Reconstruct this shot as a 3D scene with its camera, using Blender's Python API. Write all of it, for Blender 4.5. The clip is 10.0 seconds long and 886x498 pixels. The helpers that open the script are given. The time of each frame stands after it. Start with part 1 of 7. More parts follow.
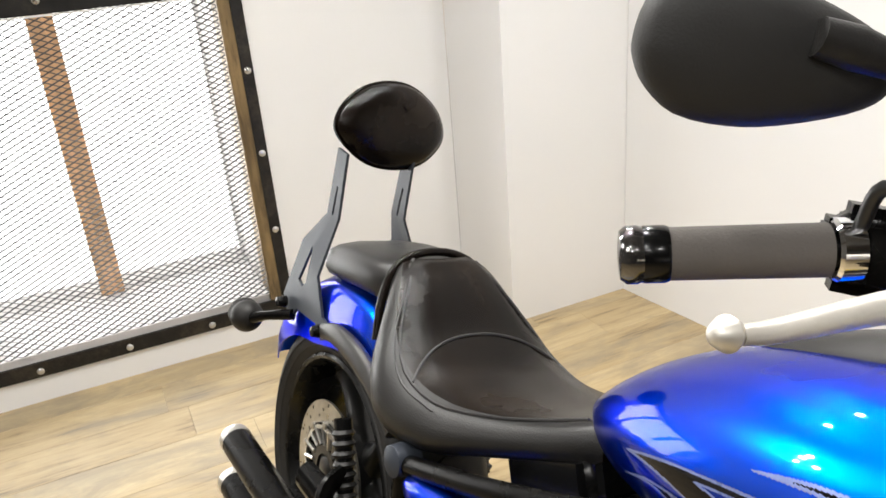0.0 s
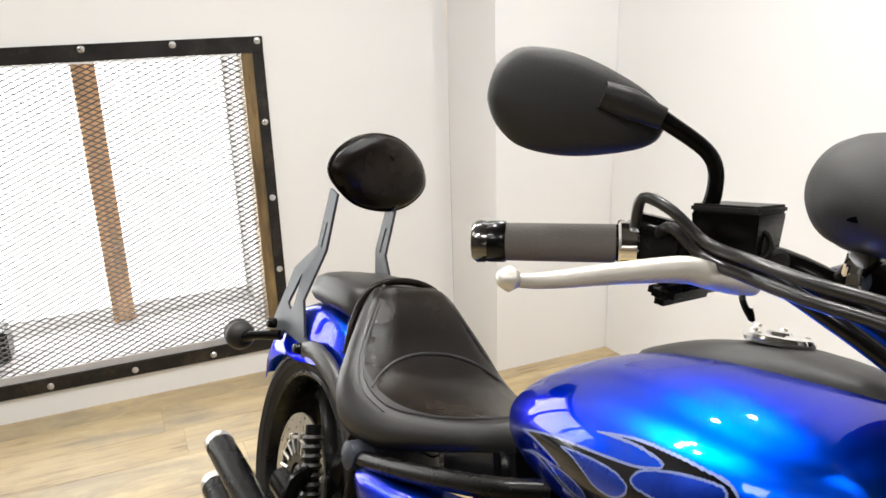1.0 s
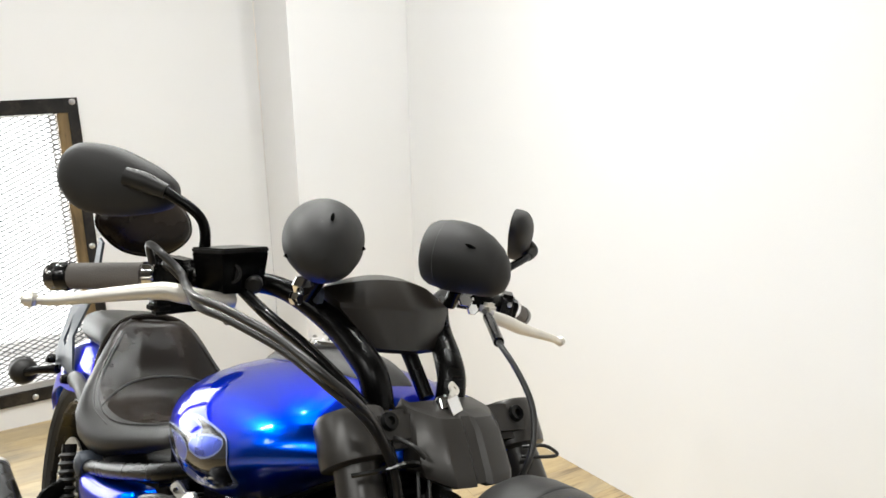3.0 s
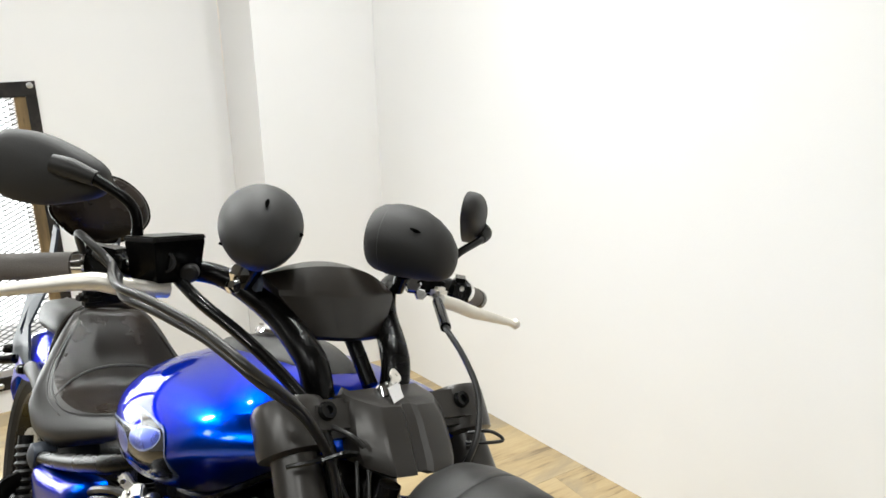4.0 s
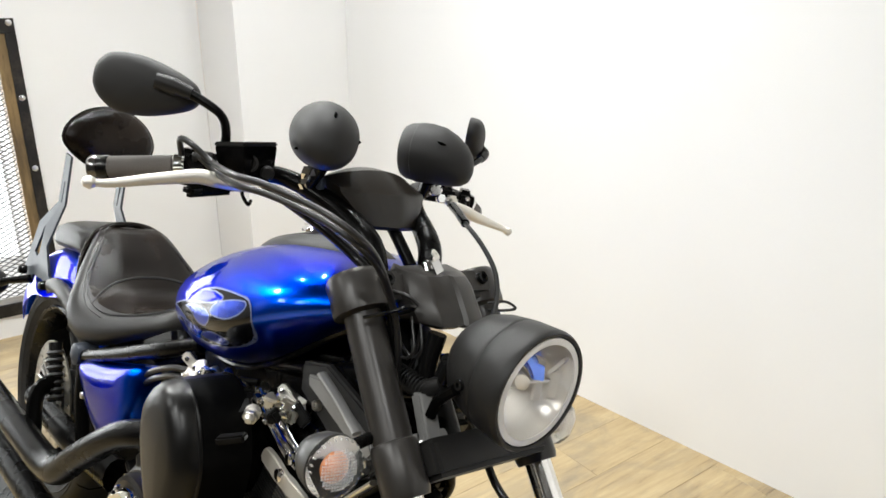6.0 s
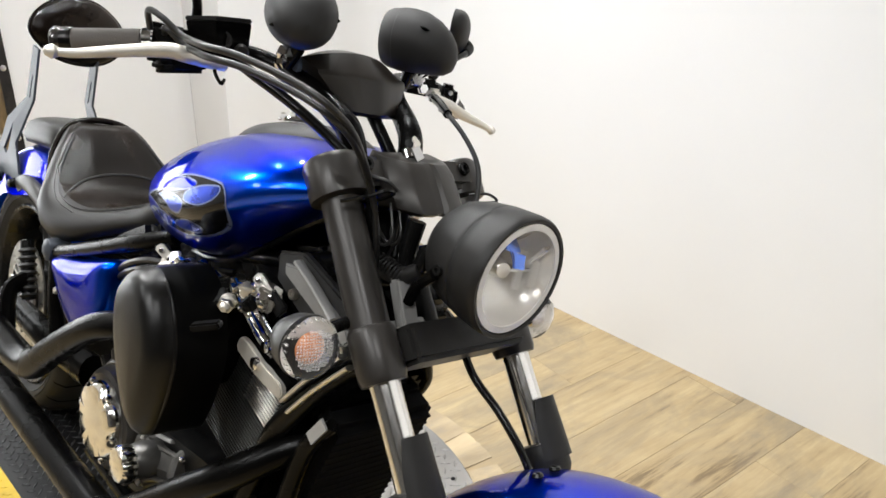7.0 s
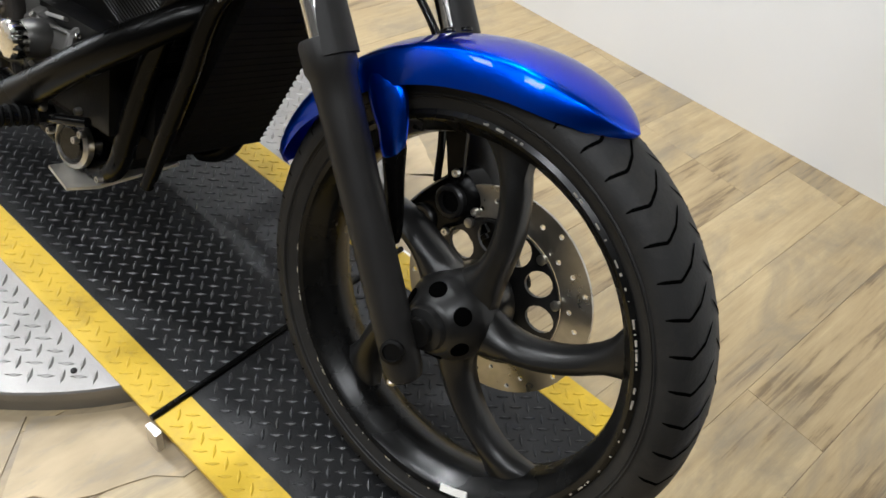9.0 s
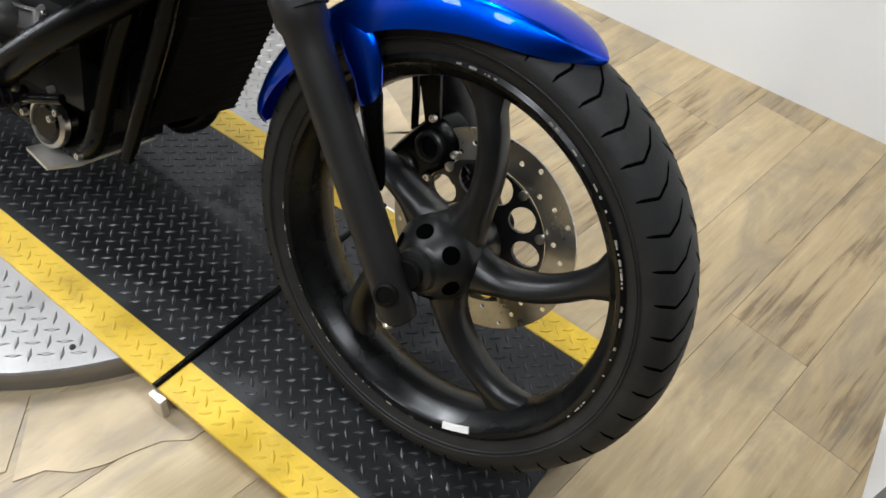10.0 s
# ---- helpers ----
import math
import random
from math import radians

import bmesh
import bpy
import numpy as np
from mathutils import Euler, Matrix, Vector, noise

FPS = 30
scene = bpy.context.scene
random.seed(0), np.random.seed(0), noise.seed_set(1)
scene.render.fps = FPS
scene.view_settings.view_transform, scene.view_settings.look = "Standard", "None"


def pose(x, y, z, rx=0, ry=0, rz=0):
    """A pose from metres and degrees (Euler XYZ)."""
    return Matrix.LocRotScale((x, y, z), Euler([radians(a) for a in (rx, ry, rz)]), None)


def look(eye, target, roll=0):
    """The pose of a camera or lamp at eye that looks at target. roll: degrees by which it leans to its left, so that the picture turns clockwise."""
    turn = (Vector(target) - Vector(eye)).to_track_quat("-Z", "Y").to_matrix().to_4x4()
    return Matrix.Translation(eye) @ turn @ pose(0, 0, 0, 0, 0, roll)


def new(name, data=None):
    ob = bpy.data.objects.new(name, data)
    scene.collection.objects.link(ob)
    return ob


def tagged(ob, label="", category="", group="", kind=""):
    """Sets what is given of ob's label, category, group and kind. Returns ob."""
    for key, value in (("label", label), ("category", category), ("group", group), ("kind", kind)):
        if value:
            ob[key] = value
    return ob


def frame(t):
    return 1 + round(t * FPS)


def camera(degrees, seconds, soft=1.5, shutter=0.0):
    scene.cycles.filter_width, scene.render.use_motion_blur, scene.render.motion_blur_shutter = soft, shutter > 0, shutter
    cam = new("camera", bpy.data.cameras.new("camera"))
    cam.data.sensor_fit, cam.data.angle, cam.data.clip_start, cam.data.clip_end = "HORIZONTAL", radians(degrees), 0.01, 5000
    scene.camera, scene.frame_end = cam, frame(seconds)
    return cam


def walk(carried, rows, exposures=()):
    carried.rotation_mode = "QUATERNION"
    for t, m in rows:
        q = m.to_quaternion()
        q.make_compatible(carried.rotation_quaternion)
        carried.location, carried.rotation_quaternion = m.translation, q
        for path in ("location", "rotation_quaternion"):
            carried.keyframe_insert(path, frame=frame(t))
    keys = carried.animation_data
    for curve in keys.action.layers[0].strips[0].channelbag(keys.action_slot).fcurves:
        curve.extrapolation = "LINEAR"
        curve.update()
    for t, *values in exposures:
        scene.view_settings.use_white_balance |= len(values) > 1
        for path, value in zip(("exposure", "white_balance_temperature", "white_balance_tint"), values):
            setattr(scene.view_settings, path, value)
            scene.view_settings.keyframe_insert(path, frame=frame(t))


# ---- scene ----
# ---------------------------------------------------------------- camera
cam = camera(59.80, 10.0, soft=1.6, shutter=0.0)
# time, eye, the place looked at, roll
ROWS = [
    (0, (-0.496, 0.49, 1.313), (0.249, 2.17, 0.525), -4.8),
    (0.5, (-0.481, 0.43, 1.319), (0.204, 2.187, 0.652), -5.5),
    (1, (-0.494, 0.272, 1.317), (0.243, 2.023, 0.692), -1.7),
    (1.5, (-0.541, 0.033, 1.357), (0.312, 1.746, 0.774), 0.5),
    (2, (-0.489, -0.081, 1.385), (0.481, 1.578, 0.831), -0.1),
    (2.5, (-0.367, -0.148, 1.4), (0.584, 1.526, 0.86), 0.6),
    (3, (-0.265, -0.175, 1.387), (0.698, 1.498, 0.863), -1.0),
    (3.2, (-0.247, -0.181, 1.389), (0.757, 1.467, 0.863), -1.1),
    (4.3, (-0.21, -0.186, 1.382), (0.774, 1.454, 0.796), -1.6),
    (4.5, (-0.209, -0.189, 1.378), (0.756, 1.462, 0.791), -1.4),
    (5, (-0.281, -0.228, 1.38), (0.693, 1.401, 0.751), -2.4),
    (5.2, (-0.338, -0.258, 1.394), (0.677, 1.339, 0.745), -2.0),
    (6.3, (-0.464, -0.319, 1.38), (0.672, 1.156, 0.649), 0.5),
    (6.5, (-0.455, -0.313, 1.363), (0.693, 1.13, 0.591), 0.8),
    (7, (-0.453, -0.316, 1.329), (0.654, 1.108, 0.464), 1.8),
    (7.5, (-0.468, -0.332, 1.283), (0.593, 1.034, 0.279), 3.5),
    (8, (-0.474, -0.34, 1.234), (0.602, 0.89, 0.081), 6.7),
    (8.5, (-0.5, -0.38, 1.199), (0.601, 0.702, -0.074), 11.3),
    (9, (-0.535, -0.416, 1.154), (0.549, 0.511, -0.248), 12.0),
    (9.5, (-0.551, -0.442, 1.129), (0.514, 0.412, -0.333), 11.3),
    (9.7, (-0.559, -0.445, 1.128), (0.519, 0.387, -0.337), 11.1),
    (10, (-0.569, -0.446, 1.145), (0.516, 0.403, -0.304), 9.1),
]
walk(cam, [(t, look(eye, target, roll)) for t, eye, target, roll in ROWS], [(0.0, 0.0, 6500, 9), (1.0, 0.0, 6500, 9), (2.5, 0.0, 6380, 7), (4.5, 0.0, 6270, 5), (5.2, 0.0, 6250, 6), (6.5, 0.03, 6250, 7), (7.2, -0.06, 6200, 8.5), (8.0, -0.15, 6000, 8), (8.6, -0.17, 5950, 8), (9.2, -0.05, 6000, 8), (10.0, -0.03, 5850, 8)])

# ---------------------------------------------------------------- helpers


def part(name, bm, material, parent=None, label="", angle=38):
    """One mesh object out of a bmesh, under a thing or a part."""
    me = bpy.data.meshes.new(name)
    bmesh.ops.recalc_face_normals(bm, faces=bm.faces)
    for f in bm.faces:
        f.smooth = True
    bm.to_mesh(me)
    bm.free()
    me.set_sharp_from_angle(angle=radians(angle))
    me.materials.append(material)
    ob = new(name, me)
    if parent is not None:
        ob.parent = parent
    if label:
        tagged(ob, label)
    return ob


def rest(name, label, category, m=None, group="", kind=""):
    """An empty that carries the parts of a thing."""
    ob = new(name)
    ob.empty_display_size = 0.1
    if m is not None:
        ob.matrix_world = m
    return tagged(ob, label, category, group, kind)


def strip_rings(bm, rings, closed=True, caps=True):
    """Quads between rings of equal length."""
    vs = [[bm.verts.new(p) for p in ring] for ring in rings]
    n = len(vs[0])
    for a, b in zip(vs, vs[1:]):
        for i in range(n if closed else n - 1):
            j = (i + 1) % n
            bm.faces.new((a[i], a[j], b[j], b[i]))
    if caps and closed:
        bm.faces.new(vs[0][::-1])
        bm.faces.new(vs[-1])
    return vs


def smooth_path(pts, steps=6):
    """Catmull-Rom through the points."""
    P = [Vector(p) for p in pts]
    if len(P) < 3:
        return P
    P = [P[0] * 2 - P[1]] + P + [P[-1] * 2 - P[-2]]
    out = []
    for i in range(1, len(P) - 2):
        for k in range(steps):
            t = k / steps
            a, b, c, d = P[i - 1:i + 3]
            out.append(0.5 * ((2 * b) + (c - a) * t + (2 * a - 5 * b + 4 * c - d) * t * t + (3 * b - a - 3 * c + d) * t ** 3))
    return out + [P[-2]]


def tube(bm, pts, r, seg=12, steps=6, flat=1.0, caps=True):
    """A round bar along a path; r: one radius or one for each given point; flat: height over width."""
    P = smooth_path(pts, steps)
    if isinstance(r, (int, float)):
        R = [r] * len(P)
    else:
        n = len(pts) - 1
        R = []
        for k in range(len(P)):
            s = k / (len(P) - 1) * n
            i = min(int(s), n - 1)
            R.append(r[i] + (r[i + 1] - r[i]) * (s - i))
    up = Vector((0, 0, 1))
    t0 = (P[1] - P[0]).normalized()
    side = t0.cross(up)
    if side.length < 0.2:
        side = t0.cross(Vector((0, 1, 0)))
    side.normalize()
    rings = []
    for k, p in enumerate(P):
        t = (P[min(k + 1, len(P) - 1)] - P[max(k - 1, 0)]).normalized()
        side = (side - t * side.dot(t)).normalized()
        v = t.cross(side)
        rings.append([p + R[k] * (math.cos(a) * side + flat * math.sin(a) * v) for a in (2 * math.pi * i / seg for i in range(seg))])
    strip_rings(bm, rings, caps=caps)
    return bm


def axis_frame(direction):
    z = Vector(direction).normalized()
    x = z.cross(Vector((0, 0, 1)))
    if x.length < 1e-3:
        x = Vector((1, 0, 0))
    x.normalize()
    return x, z.cross(x), z


def lathe(bm, profile, centre=(0, 0, 0), direction=(0, 1, 0), seg=32, sx=1.0, caps=True):
    """A turned body: profile of (radius, height along direction)."""
    x, y, z = axis_frame(direction)
    c = Vector(centre)
    rings = [[c + z * h + r * (sx * math.cos(a) * x + math.sin(a) * y) for a in (2 * math.pi * i / seg for i in range(seg))] for r, h in profile]
    strip_rings(bm, rings, caps=caps)
    return bm


def torus_profile(bm, profile, centre, seg=64, a0=0.0, a1=360.0):
    """A closed profile of (radius, across) turned round the wheel's axle (y); whole circles only join up."""
    c = Vector(centre)
    whole = abs(a1 - a0) >= 359.9
    n = seg if whole else seg + 1
    rings = []
    for i in range(n):
        a = radians(a0 + (a1 - a0) * i / seg)
        rings.append([c + Vector((r * math.cos(a), w, r * math.sin(a))) for r, w in profile])
    if whole:
        rings.append(rings[0])
        vs = [[bm.verts.new(p) for p in ring] for ring in rings[:-1]]
        vs.append(vs[0])
        m = len(profile)
        for p, q in zip(vs, vs[1:]):
            for i in range(m):
                j = (i + 1) % m
                bm.faces.new((p[i], p[j], q[j], q[i]))
    else:
        strip_rings(bm, rings)
    return bm


def plate(bm, outline, thick, m=None, holes=(), bevel=0.0):
    """A flat piece: outline in its own x, y, thickness along z; holes are outlines too."""
    def loops(z):
        return [[(x, y, z) for x, y in o] for o in (outline, *holes)]
    vs, edges = [], []
    for lo in loops(0.0):
        ring = [bm.verts.new(p) for p in lo]
        vs.append(ring)
        for i in range(len(ring)):
            edges.append(bm.edges.new((ring[i], ring[(i + 1) % len(ring)])))
    if holes:
        res = bmesh.ops.triangle_fill(bm, edges=edges, use_beauty=True)
        faces = [g for g in res["geom"] if isinstance(g, bmesh.types.BMFace)]
    else:
        faces = [bm.faces.new(vs[0])]
    ext = bmesh.ops.extrude_face_region(bm, geom=faces)
    top = [g for g in ext["geom"] if isinstance(g, bmesh.types.BMVert)]
    for q in top:
        q.co.z += thick
    if bevel:
        rim = [e for e in bm.edges if e.calc_face_angle(0) > 0.6]
        bmesh.ops.bevel(bm, geom=rim, offset=bevel, segments=2, affect="EDGES", clamp_overlap=True)
    if m is not None:
        bmesh.ops.transform(bm, matrix=m, verts=bm.verts)
    return bm


def block(bm, size, m=None, bevel=0.0, seg=2):
    """A box about its centre with rounded edges, added to bm."""
    b = bmesh.new()
    bmesh.ops.create_cube(b, size=1.0)
    bmesh.ops.scale(b, vec=size, verts=b.verts)
    if bevel:
        bmesh.ops.bevel(b, geom=b.edges[:], offset=bevel, segments=seg, affect="EDGES", clamp_overlap=True)
    if m is not None:
        bmesh.ops.transform(b, matrix=m, verts=b.verts)
    vmap = {v: bm.verts.new(v.co) for v in b.verts}
    for f in b.faces:
        bm.faces.new([vmap[v] for v in f.verts])
    b.free()
    return bm


def join(bm, other):
    vmap = {v: bm.verts.new(v.co) for v in other.verts}
    for f in other.faces:
        bm.faces.new([vmap[v] for v in f.verts])
    other.free()
    return bm


def moved(bm, m):
    bmesh.ops.transform(bm, matrix=m, verts=bm.verts)
    return bm


def interp(table, x):
    """Smooth value out of rows (x, v...) in rising x."""
    if x <= table[0][0]:
        return table[0][1:]
    if x >= table[-1][0]:
        return table[-1][1:]
    for i in range(len(table) - 1):
        if table[i][0] <= x <= table[i + 1][0]:
            break
    p0, p1, p2, p3 = (np.array(table[max(0, min(len(table) - 1, k))], float) for k in (i - 1, i, i + 1, i + 2))
    h = p2[0] - p1[0]
    t = (x - p1[0]) / h
    m1 = (p2 - p0) / max(p2[0] - p0[0], 1e-6) * h
    m2 = (p3 - p1) / max(p3[0] - p1[0], 1e-6) * h
    v = (2 * t ** 3 - 3 * t * t + 1) * p1 + (t ** 3 - 2 * t * t + t) * m1 + (3 * t * t - 2 * t ** 3) * p2 + (t ** 3 - t * t) * m2
    return tuple(v[1:])


def bezel_bolt(centre, direction, r=0.008, h=0.006, seg=10):
    return lathe(bmesh.new(), [(r * 0.9, 0), (r, h * 0.3), (r * 0.85, h), (r * 0.45, h), (r * 0.4, h * 0.5)], centre, direction, seg)


# ---------------------------------------------------------------- world and light
world = bpy.data.worlds.new("world")
scene.world = world
world.use_nodes = True
wn = world.node_tree.nodes
sky = wn.new("ShaderNodeTexSky")
sky.sky_type, sky.sun_disc = "NISHITA", False
sky.sun_elevation, sky.sun_rotation = radians(35), radians(20)
wn["Background"].inputs["Strength"].default_value = 0.10
world.node_tree.links.new(sky.outputs["Color"], wn["Background"].inputs["Color"])


def area_lamp(name, at, target, size, power, colour=(1, 1, 1), shape="RECTANGLE", size_y=None, spread=180):
    data = bpy.data.lights.new(name, "AREA")
    data.shape, data.size, data.energy, data.color = shape, size, power, colour
    data.spread = radians(spread)
    if size_y:
        data.size_y = size_y
    ob = new(name, data)
    ob.matrix_world = look(at, target)
    return ob


# ---------------------------------------------------------------- materials
def material(name, colour, rough=0.5, metal=0.0, vary=0.12, scale=8.0, bump=0.0, bump_scale=200.0, coat=0.0, coat_rough=0.03, stretch=(1, 1, 1), rough_vary=0.1, dirt=None, dirt_amount=0.3, dirt_scale=3.0, ior=1.5, random_by=0.0):
    """A surface with broad and fine variation of colour, gloss and relief."""
    m = bpy.data.materials.new(name)
    m.use_nodes = True
    nt = m.node_tree
    N, L = nt.nodes, nt.links
    b = N["Principled BSDF"]
    tc, mp = N.new("ShaderNodeTexCoord"), N.new("ShaderNodeMapping")
    mp.inputs["Scale"].default_value = stretch
    L.new(tc.outputs["Object"], mp.inputs["Vector"])
    n1, n2 = N.new("ShaderNodeTexNoise"), N.new("ShaderNodeTexNoise")
    for n, s, d in ((n1, scale, 4.0), (n2, bump_scale, 3.0)):
        n.inputs["Scale"].default_value, n.inputs["Detail"].default_value = s, d
        L.new(mp.outputs["Vector"], n.inputs["Vector"])
    hsv = N.new("ShaderNodeHueSaturation")
    hsv.inputs["Color"].default_value = (*colour, 1)
    mr = N.new("ShaderNodeMapRange")
    mr.inputs["From Min"].default_value, mr.inputs["From Max"].default_value = 0.3, 0.7
    mr.inputs["To Min"].default_value, mr.inputs["To Max"].default_value = 1 - vary, 1 + vary
    L.new(n1.outputs["Fac"], mr.inputs["Value"])
    value = mr.outputs["Result"]
    if random_by:
        info = N.new("ShaderNodeObjectInfo")
        rr = N.new("ShaderNodeMapRange")
        rr.inputs["To Min"].default_value, rr.inputs["To Max"].default_value = 1 - random_by, 1 + random_by
        L.new(info.outputs["Random"], rr.inputs["Value"])
        mul = N.new("ShaderNodeMath")
        mul.operation = "MULTIPLY"
        L.new(value, mul.inputs[0])
        L.new(rr.outputs["Result"], mul.inputs[1])
        value = mul.outputs[0]
    L.new(value, hsv.inputs["Value"])
    out = hsv.outputs["Color"]
    if dirt:
        n3 = N.new("ShaderNodeTexNoise")
        n3.inputs["Scale"].default_value, n3.inputs["Detail"].default_value = dirt_scale, 8.0
        n3.inputs["Roughness"].default_value = 0.7
        L.new(mp.outputs["Vector"], n3.inputs["Vector"])
        ramp = N.new("ShaderNodeMapRange")
        ramp.inputs["From Min"].default_value, ramp.inputs["From Max"].default_value = 0.5, 0.72
        ramp.inputs["To Max"].default_value = dirt_amount
        L.new(n3.outputs["Fac"], ramp.inputs["Value"])
        mix = N.new("ShaderNodeMix")
        mix.data_type = "RGBA"
        mix.inputs["B"].default_value = (*dirt, 1)
        L.new(ramp.outputs["Result"], mix.inputs["Factor"])
        L.new(out, mix.inputs["A"])
        out = mix.outputs["Result"]
    L.new(out, b.inputs["Base Color"])
    rv = N.new("ShaderNodeMapRange")
    rv.inputs["To Min"].default_value, rv.inputs["To Max"].default_value = max(0.02, rough - rough_vary), min(1, rough + rough_vary)
    L.new(n1.outputs["Fac"], rv.inputs["Value"])
    L.new(rv.outputs["Result"], b.inputs["Roughness"])
    b.inputs["Metallic"].default_value = metal
    b.inputs["IOR"].default_value = ior
    b.inputs["Coat Weight"].default_value, b.inputs["Coat Roughness"].default_value = coat, coat_rough
    if bump:
        bp = N.new("ShaderNodeBump")
        bp.inputs["Strength"].default_value, bp.inputs["Distance"].default_value = bump, 0.002
        L.new(n2.outputs["Fac"], bp.inputs["Height"])
        L.new(bp.outputs["Normal"], b.inputs["Normal"])
    return m


def glass(name, colour=(1, 1, 1), rough=0.02, ior=1.3):
    m = bpy.data.materials.new(name)
    m.use_nodes = True
    b = m.node_tree.nodes["Principled BSDF"]
    b.inputs["Base Color"].default_value = (*colour, 1)
    b.inputs["Roughness"].default_value, b.inputs["IOR"].default_value = rough, ior
    b.inputs["Transmission Weight"].default_value = 1.0
    return m


def glow(name, colour, strength):
    m = bpy.data.materials.new(name)
    m.use_nodes = True
    b = m.node_tree.nodes["Principled BSDF"]
    b.inputs["Base Color"].default_value = (0, 0, 0, 1)
    b.inputs["Emission Color"].default_value, b.inputs["Emission Strength"].default_value = (*colour, 1), strength
    return m
# surfaces
def wood_floor(name, light, mid, dark):
    m = bpy.data.materials.new(name)
    m.use_nodes = True
    N, L = m.node_tree.nodes, m.node_tree.links
    b = N["Principled BSDF"]
    tc, info = N.new("ShaderNodeTexCoord"), N.new("ShaderNodeObjectInfo")
    off = N.new("ShaderNodeVectorMath")
    off.operation = "MULTIPLY_ADD"
    comb = N.new("ShaderNodeCombineXYZ")
    for i in range(3):
        L.new(info.outputs["Random"], comb.inputs[i])
    L.new(comb.outputs[0], off.inputs[0])
    off.inputs[1].default_value = (37.0, 91.0, 53.0)
    L.new(tc.outputs["Object"], off.inputs[2])
    def noise_at(scale, stretch, detail=6.0, rough=0.6, dist=0.0):
        mp, n = N.new("ShaderNodeMapping"), N.new("ShaderNodeTexNoise")
        mp.inputs["Scale"].default_value = stretch
        L.new(off.outputs[0], mp.inputs["Vector"])
        L.new(mp.outputs[0], n.inputs["Vector"])
        n.inputs["Scale"].default_value, n.inputs["Detail"].default_value = scale, detail
        n.inputs["Roughness"].default_value, n.inputs["Distortion"].default_value = rough, dist
        return n.outputs["Fac"]
    grain = noise_at(7.0, (0.55, 9.0, 1.0), 7.0, 0.62, 0.3)
    cloud = noise_at(2.0, (1.0, 3.4, 1.0), 5.0, 0.6, 0.7)
    grey = noise_at(2.1, (1.0, 2.3, 1.0), 6.0, 0.68, 0.9)
    fine = noise_at(60.0, (0.5, 8.0, 1.0), 3.0)
    add = N.new("ShaderNodeMath")
    add.operation = "MULTIPLY_ADD"
    add.inputs[1].default_value = 0.55
    L.new(grain, add.inputs[0])
    mul = N.new("ShaderNodeMath")
    mul.operation = "MULTIPLY_ADD"
    mul.inputs[1].default_value = 0.55
    L.new(cloud, mul.inputs[0])
    tone = N.new("ShaderNodeMapRange")
    tone.inputs["To Min"].default_value, tone.inputs["To Max"].default_value = -0.07, 0.05
    L.new(info.outputs["Random"], tone.inputs["Value"])
    L.new(tone.outputs[0], mul.inputs[2])
    L.new(mul.outputs[0], add.inputs[2])
    ramp = N.new("ShaderNodeValToRGB")
    cr = ramp.color_ramp
    cr.elements[0].position, cr.elements[0].color = 0.38, (*dark, 1)
    cr.elements[1].position, cr.elements[1].color = 0.70, (*light, 1)
    e = cr.elements.new(0.47)
    e.color = (*mid, 1)
    L.new(add.outputs[0], ramp.inputs[0])
    mix = N.new("ShaderNodeMix")
    mix.data_type, mix.blend_type = "RGBA", "MULTIPLY"
    mix.inputs["Factor"].default_value = 0.35
    wash = N.new("ShaderNodeMix")
    wash.data_type = "RGBA"
    wash.inputs["B"].default_value = (0.225, 0.192, 0.142, 1)
    gr = N.new("ShaderNodeMapRange")
    gr.inputs["From Min"].default_value, gr.inputs["From Max"].default_value, gr.inputs["To Max"].default_value = 0.47, 0.64, 0.62
    L.new(grey, gr.inputs["Value"])
    L.new(gr.outputs[0], wash.inputs["Factor"])
    L.new(ramp.outputs[0], wash.inputs["A"])
    L.new(wash.outputs["Result"], mix.inputs["A"])
    fr = N.new("ShaderNodeMapRange")
    fr.inputs["To Min"].default_value, fr.inputs["To Max"].default_value = 0.55, 1.25
    L.new(fine, fr.inputs["Value"])
    L.new(fr.outputs[0], mix.inputs["B"])
    L.new(mix.outputs["Result"], b.inputs["Base Color"])
    rr = N.new("ShaderNodeMapRange")
    rr.inputs["To Min"].default_value, rr.inputs["To Max"].default_value = 0.32, 0.6
    L.new(grain, rr.inputs["Value"])
    L.new(rr.outputs[0], b.inputs["Roughness"])
    bp = N.new("ShaderNodeBump")
    bp.inputs["Strength"].default_value, bp.inputs["Distance"].default_value = 0.25, 0.001
    L.new(grain, bp.inputs["Height"])
    L.new(bp.outputs[0], b.inputs["Normal"])
    return m


def blue_paint():
    m = material("blue_metallic_paint", (0.0002, 0.068, 0.72), 0.28, 1.0, 0.06, 3.0, coat=0.75, coat_rough=0.005, rough_vary=0.03)
    N, L = m.node_tree.nodes, m.node_tree.links
    b = N["Principled BSDF"]
    b.inputs["Specular Tint"].default_value = (0.0, 0.02, 0.26, 1)
    b.inputs["Coat IOR"].default_value = 1.46
    tc, v = N.new("ShaderNodeTexCoord"), N.new("ShaderNodeTexVoronoi")
    v.inputs["Scale"].default_value = 2600.0
    L.new(tc.outputs["Object"], v.inputs["Vector"])
    bp = N.new("ShaderNodeBump")
    bp.inputs["Strength"].default_value, bp.inputs["Distance"].default_value = 0.12, 0.0002
    L.new(v.outputs["Distance"], bp.inputs["Height"])
    L.new(bp.outputs[0], b.inputs["Normal"])
    return m


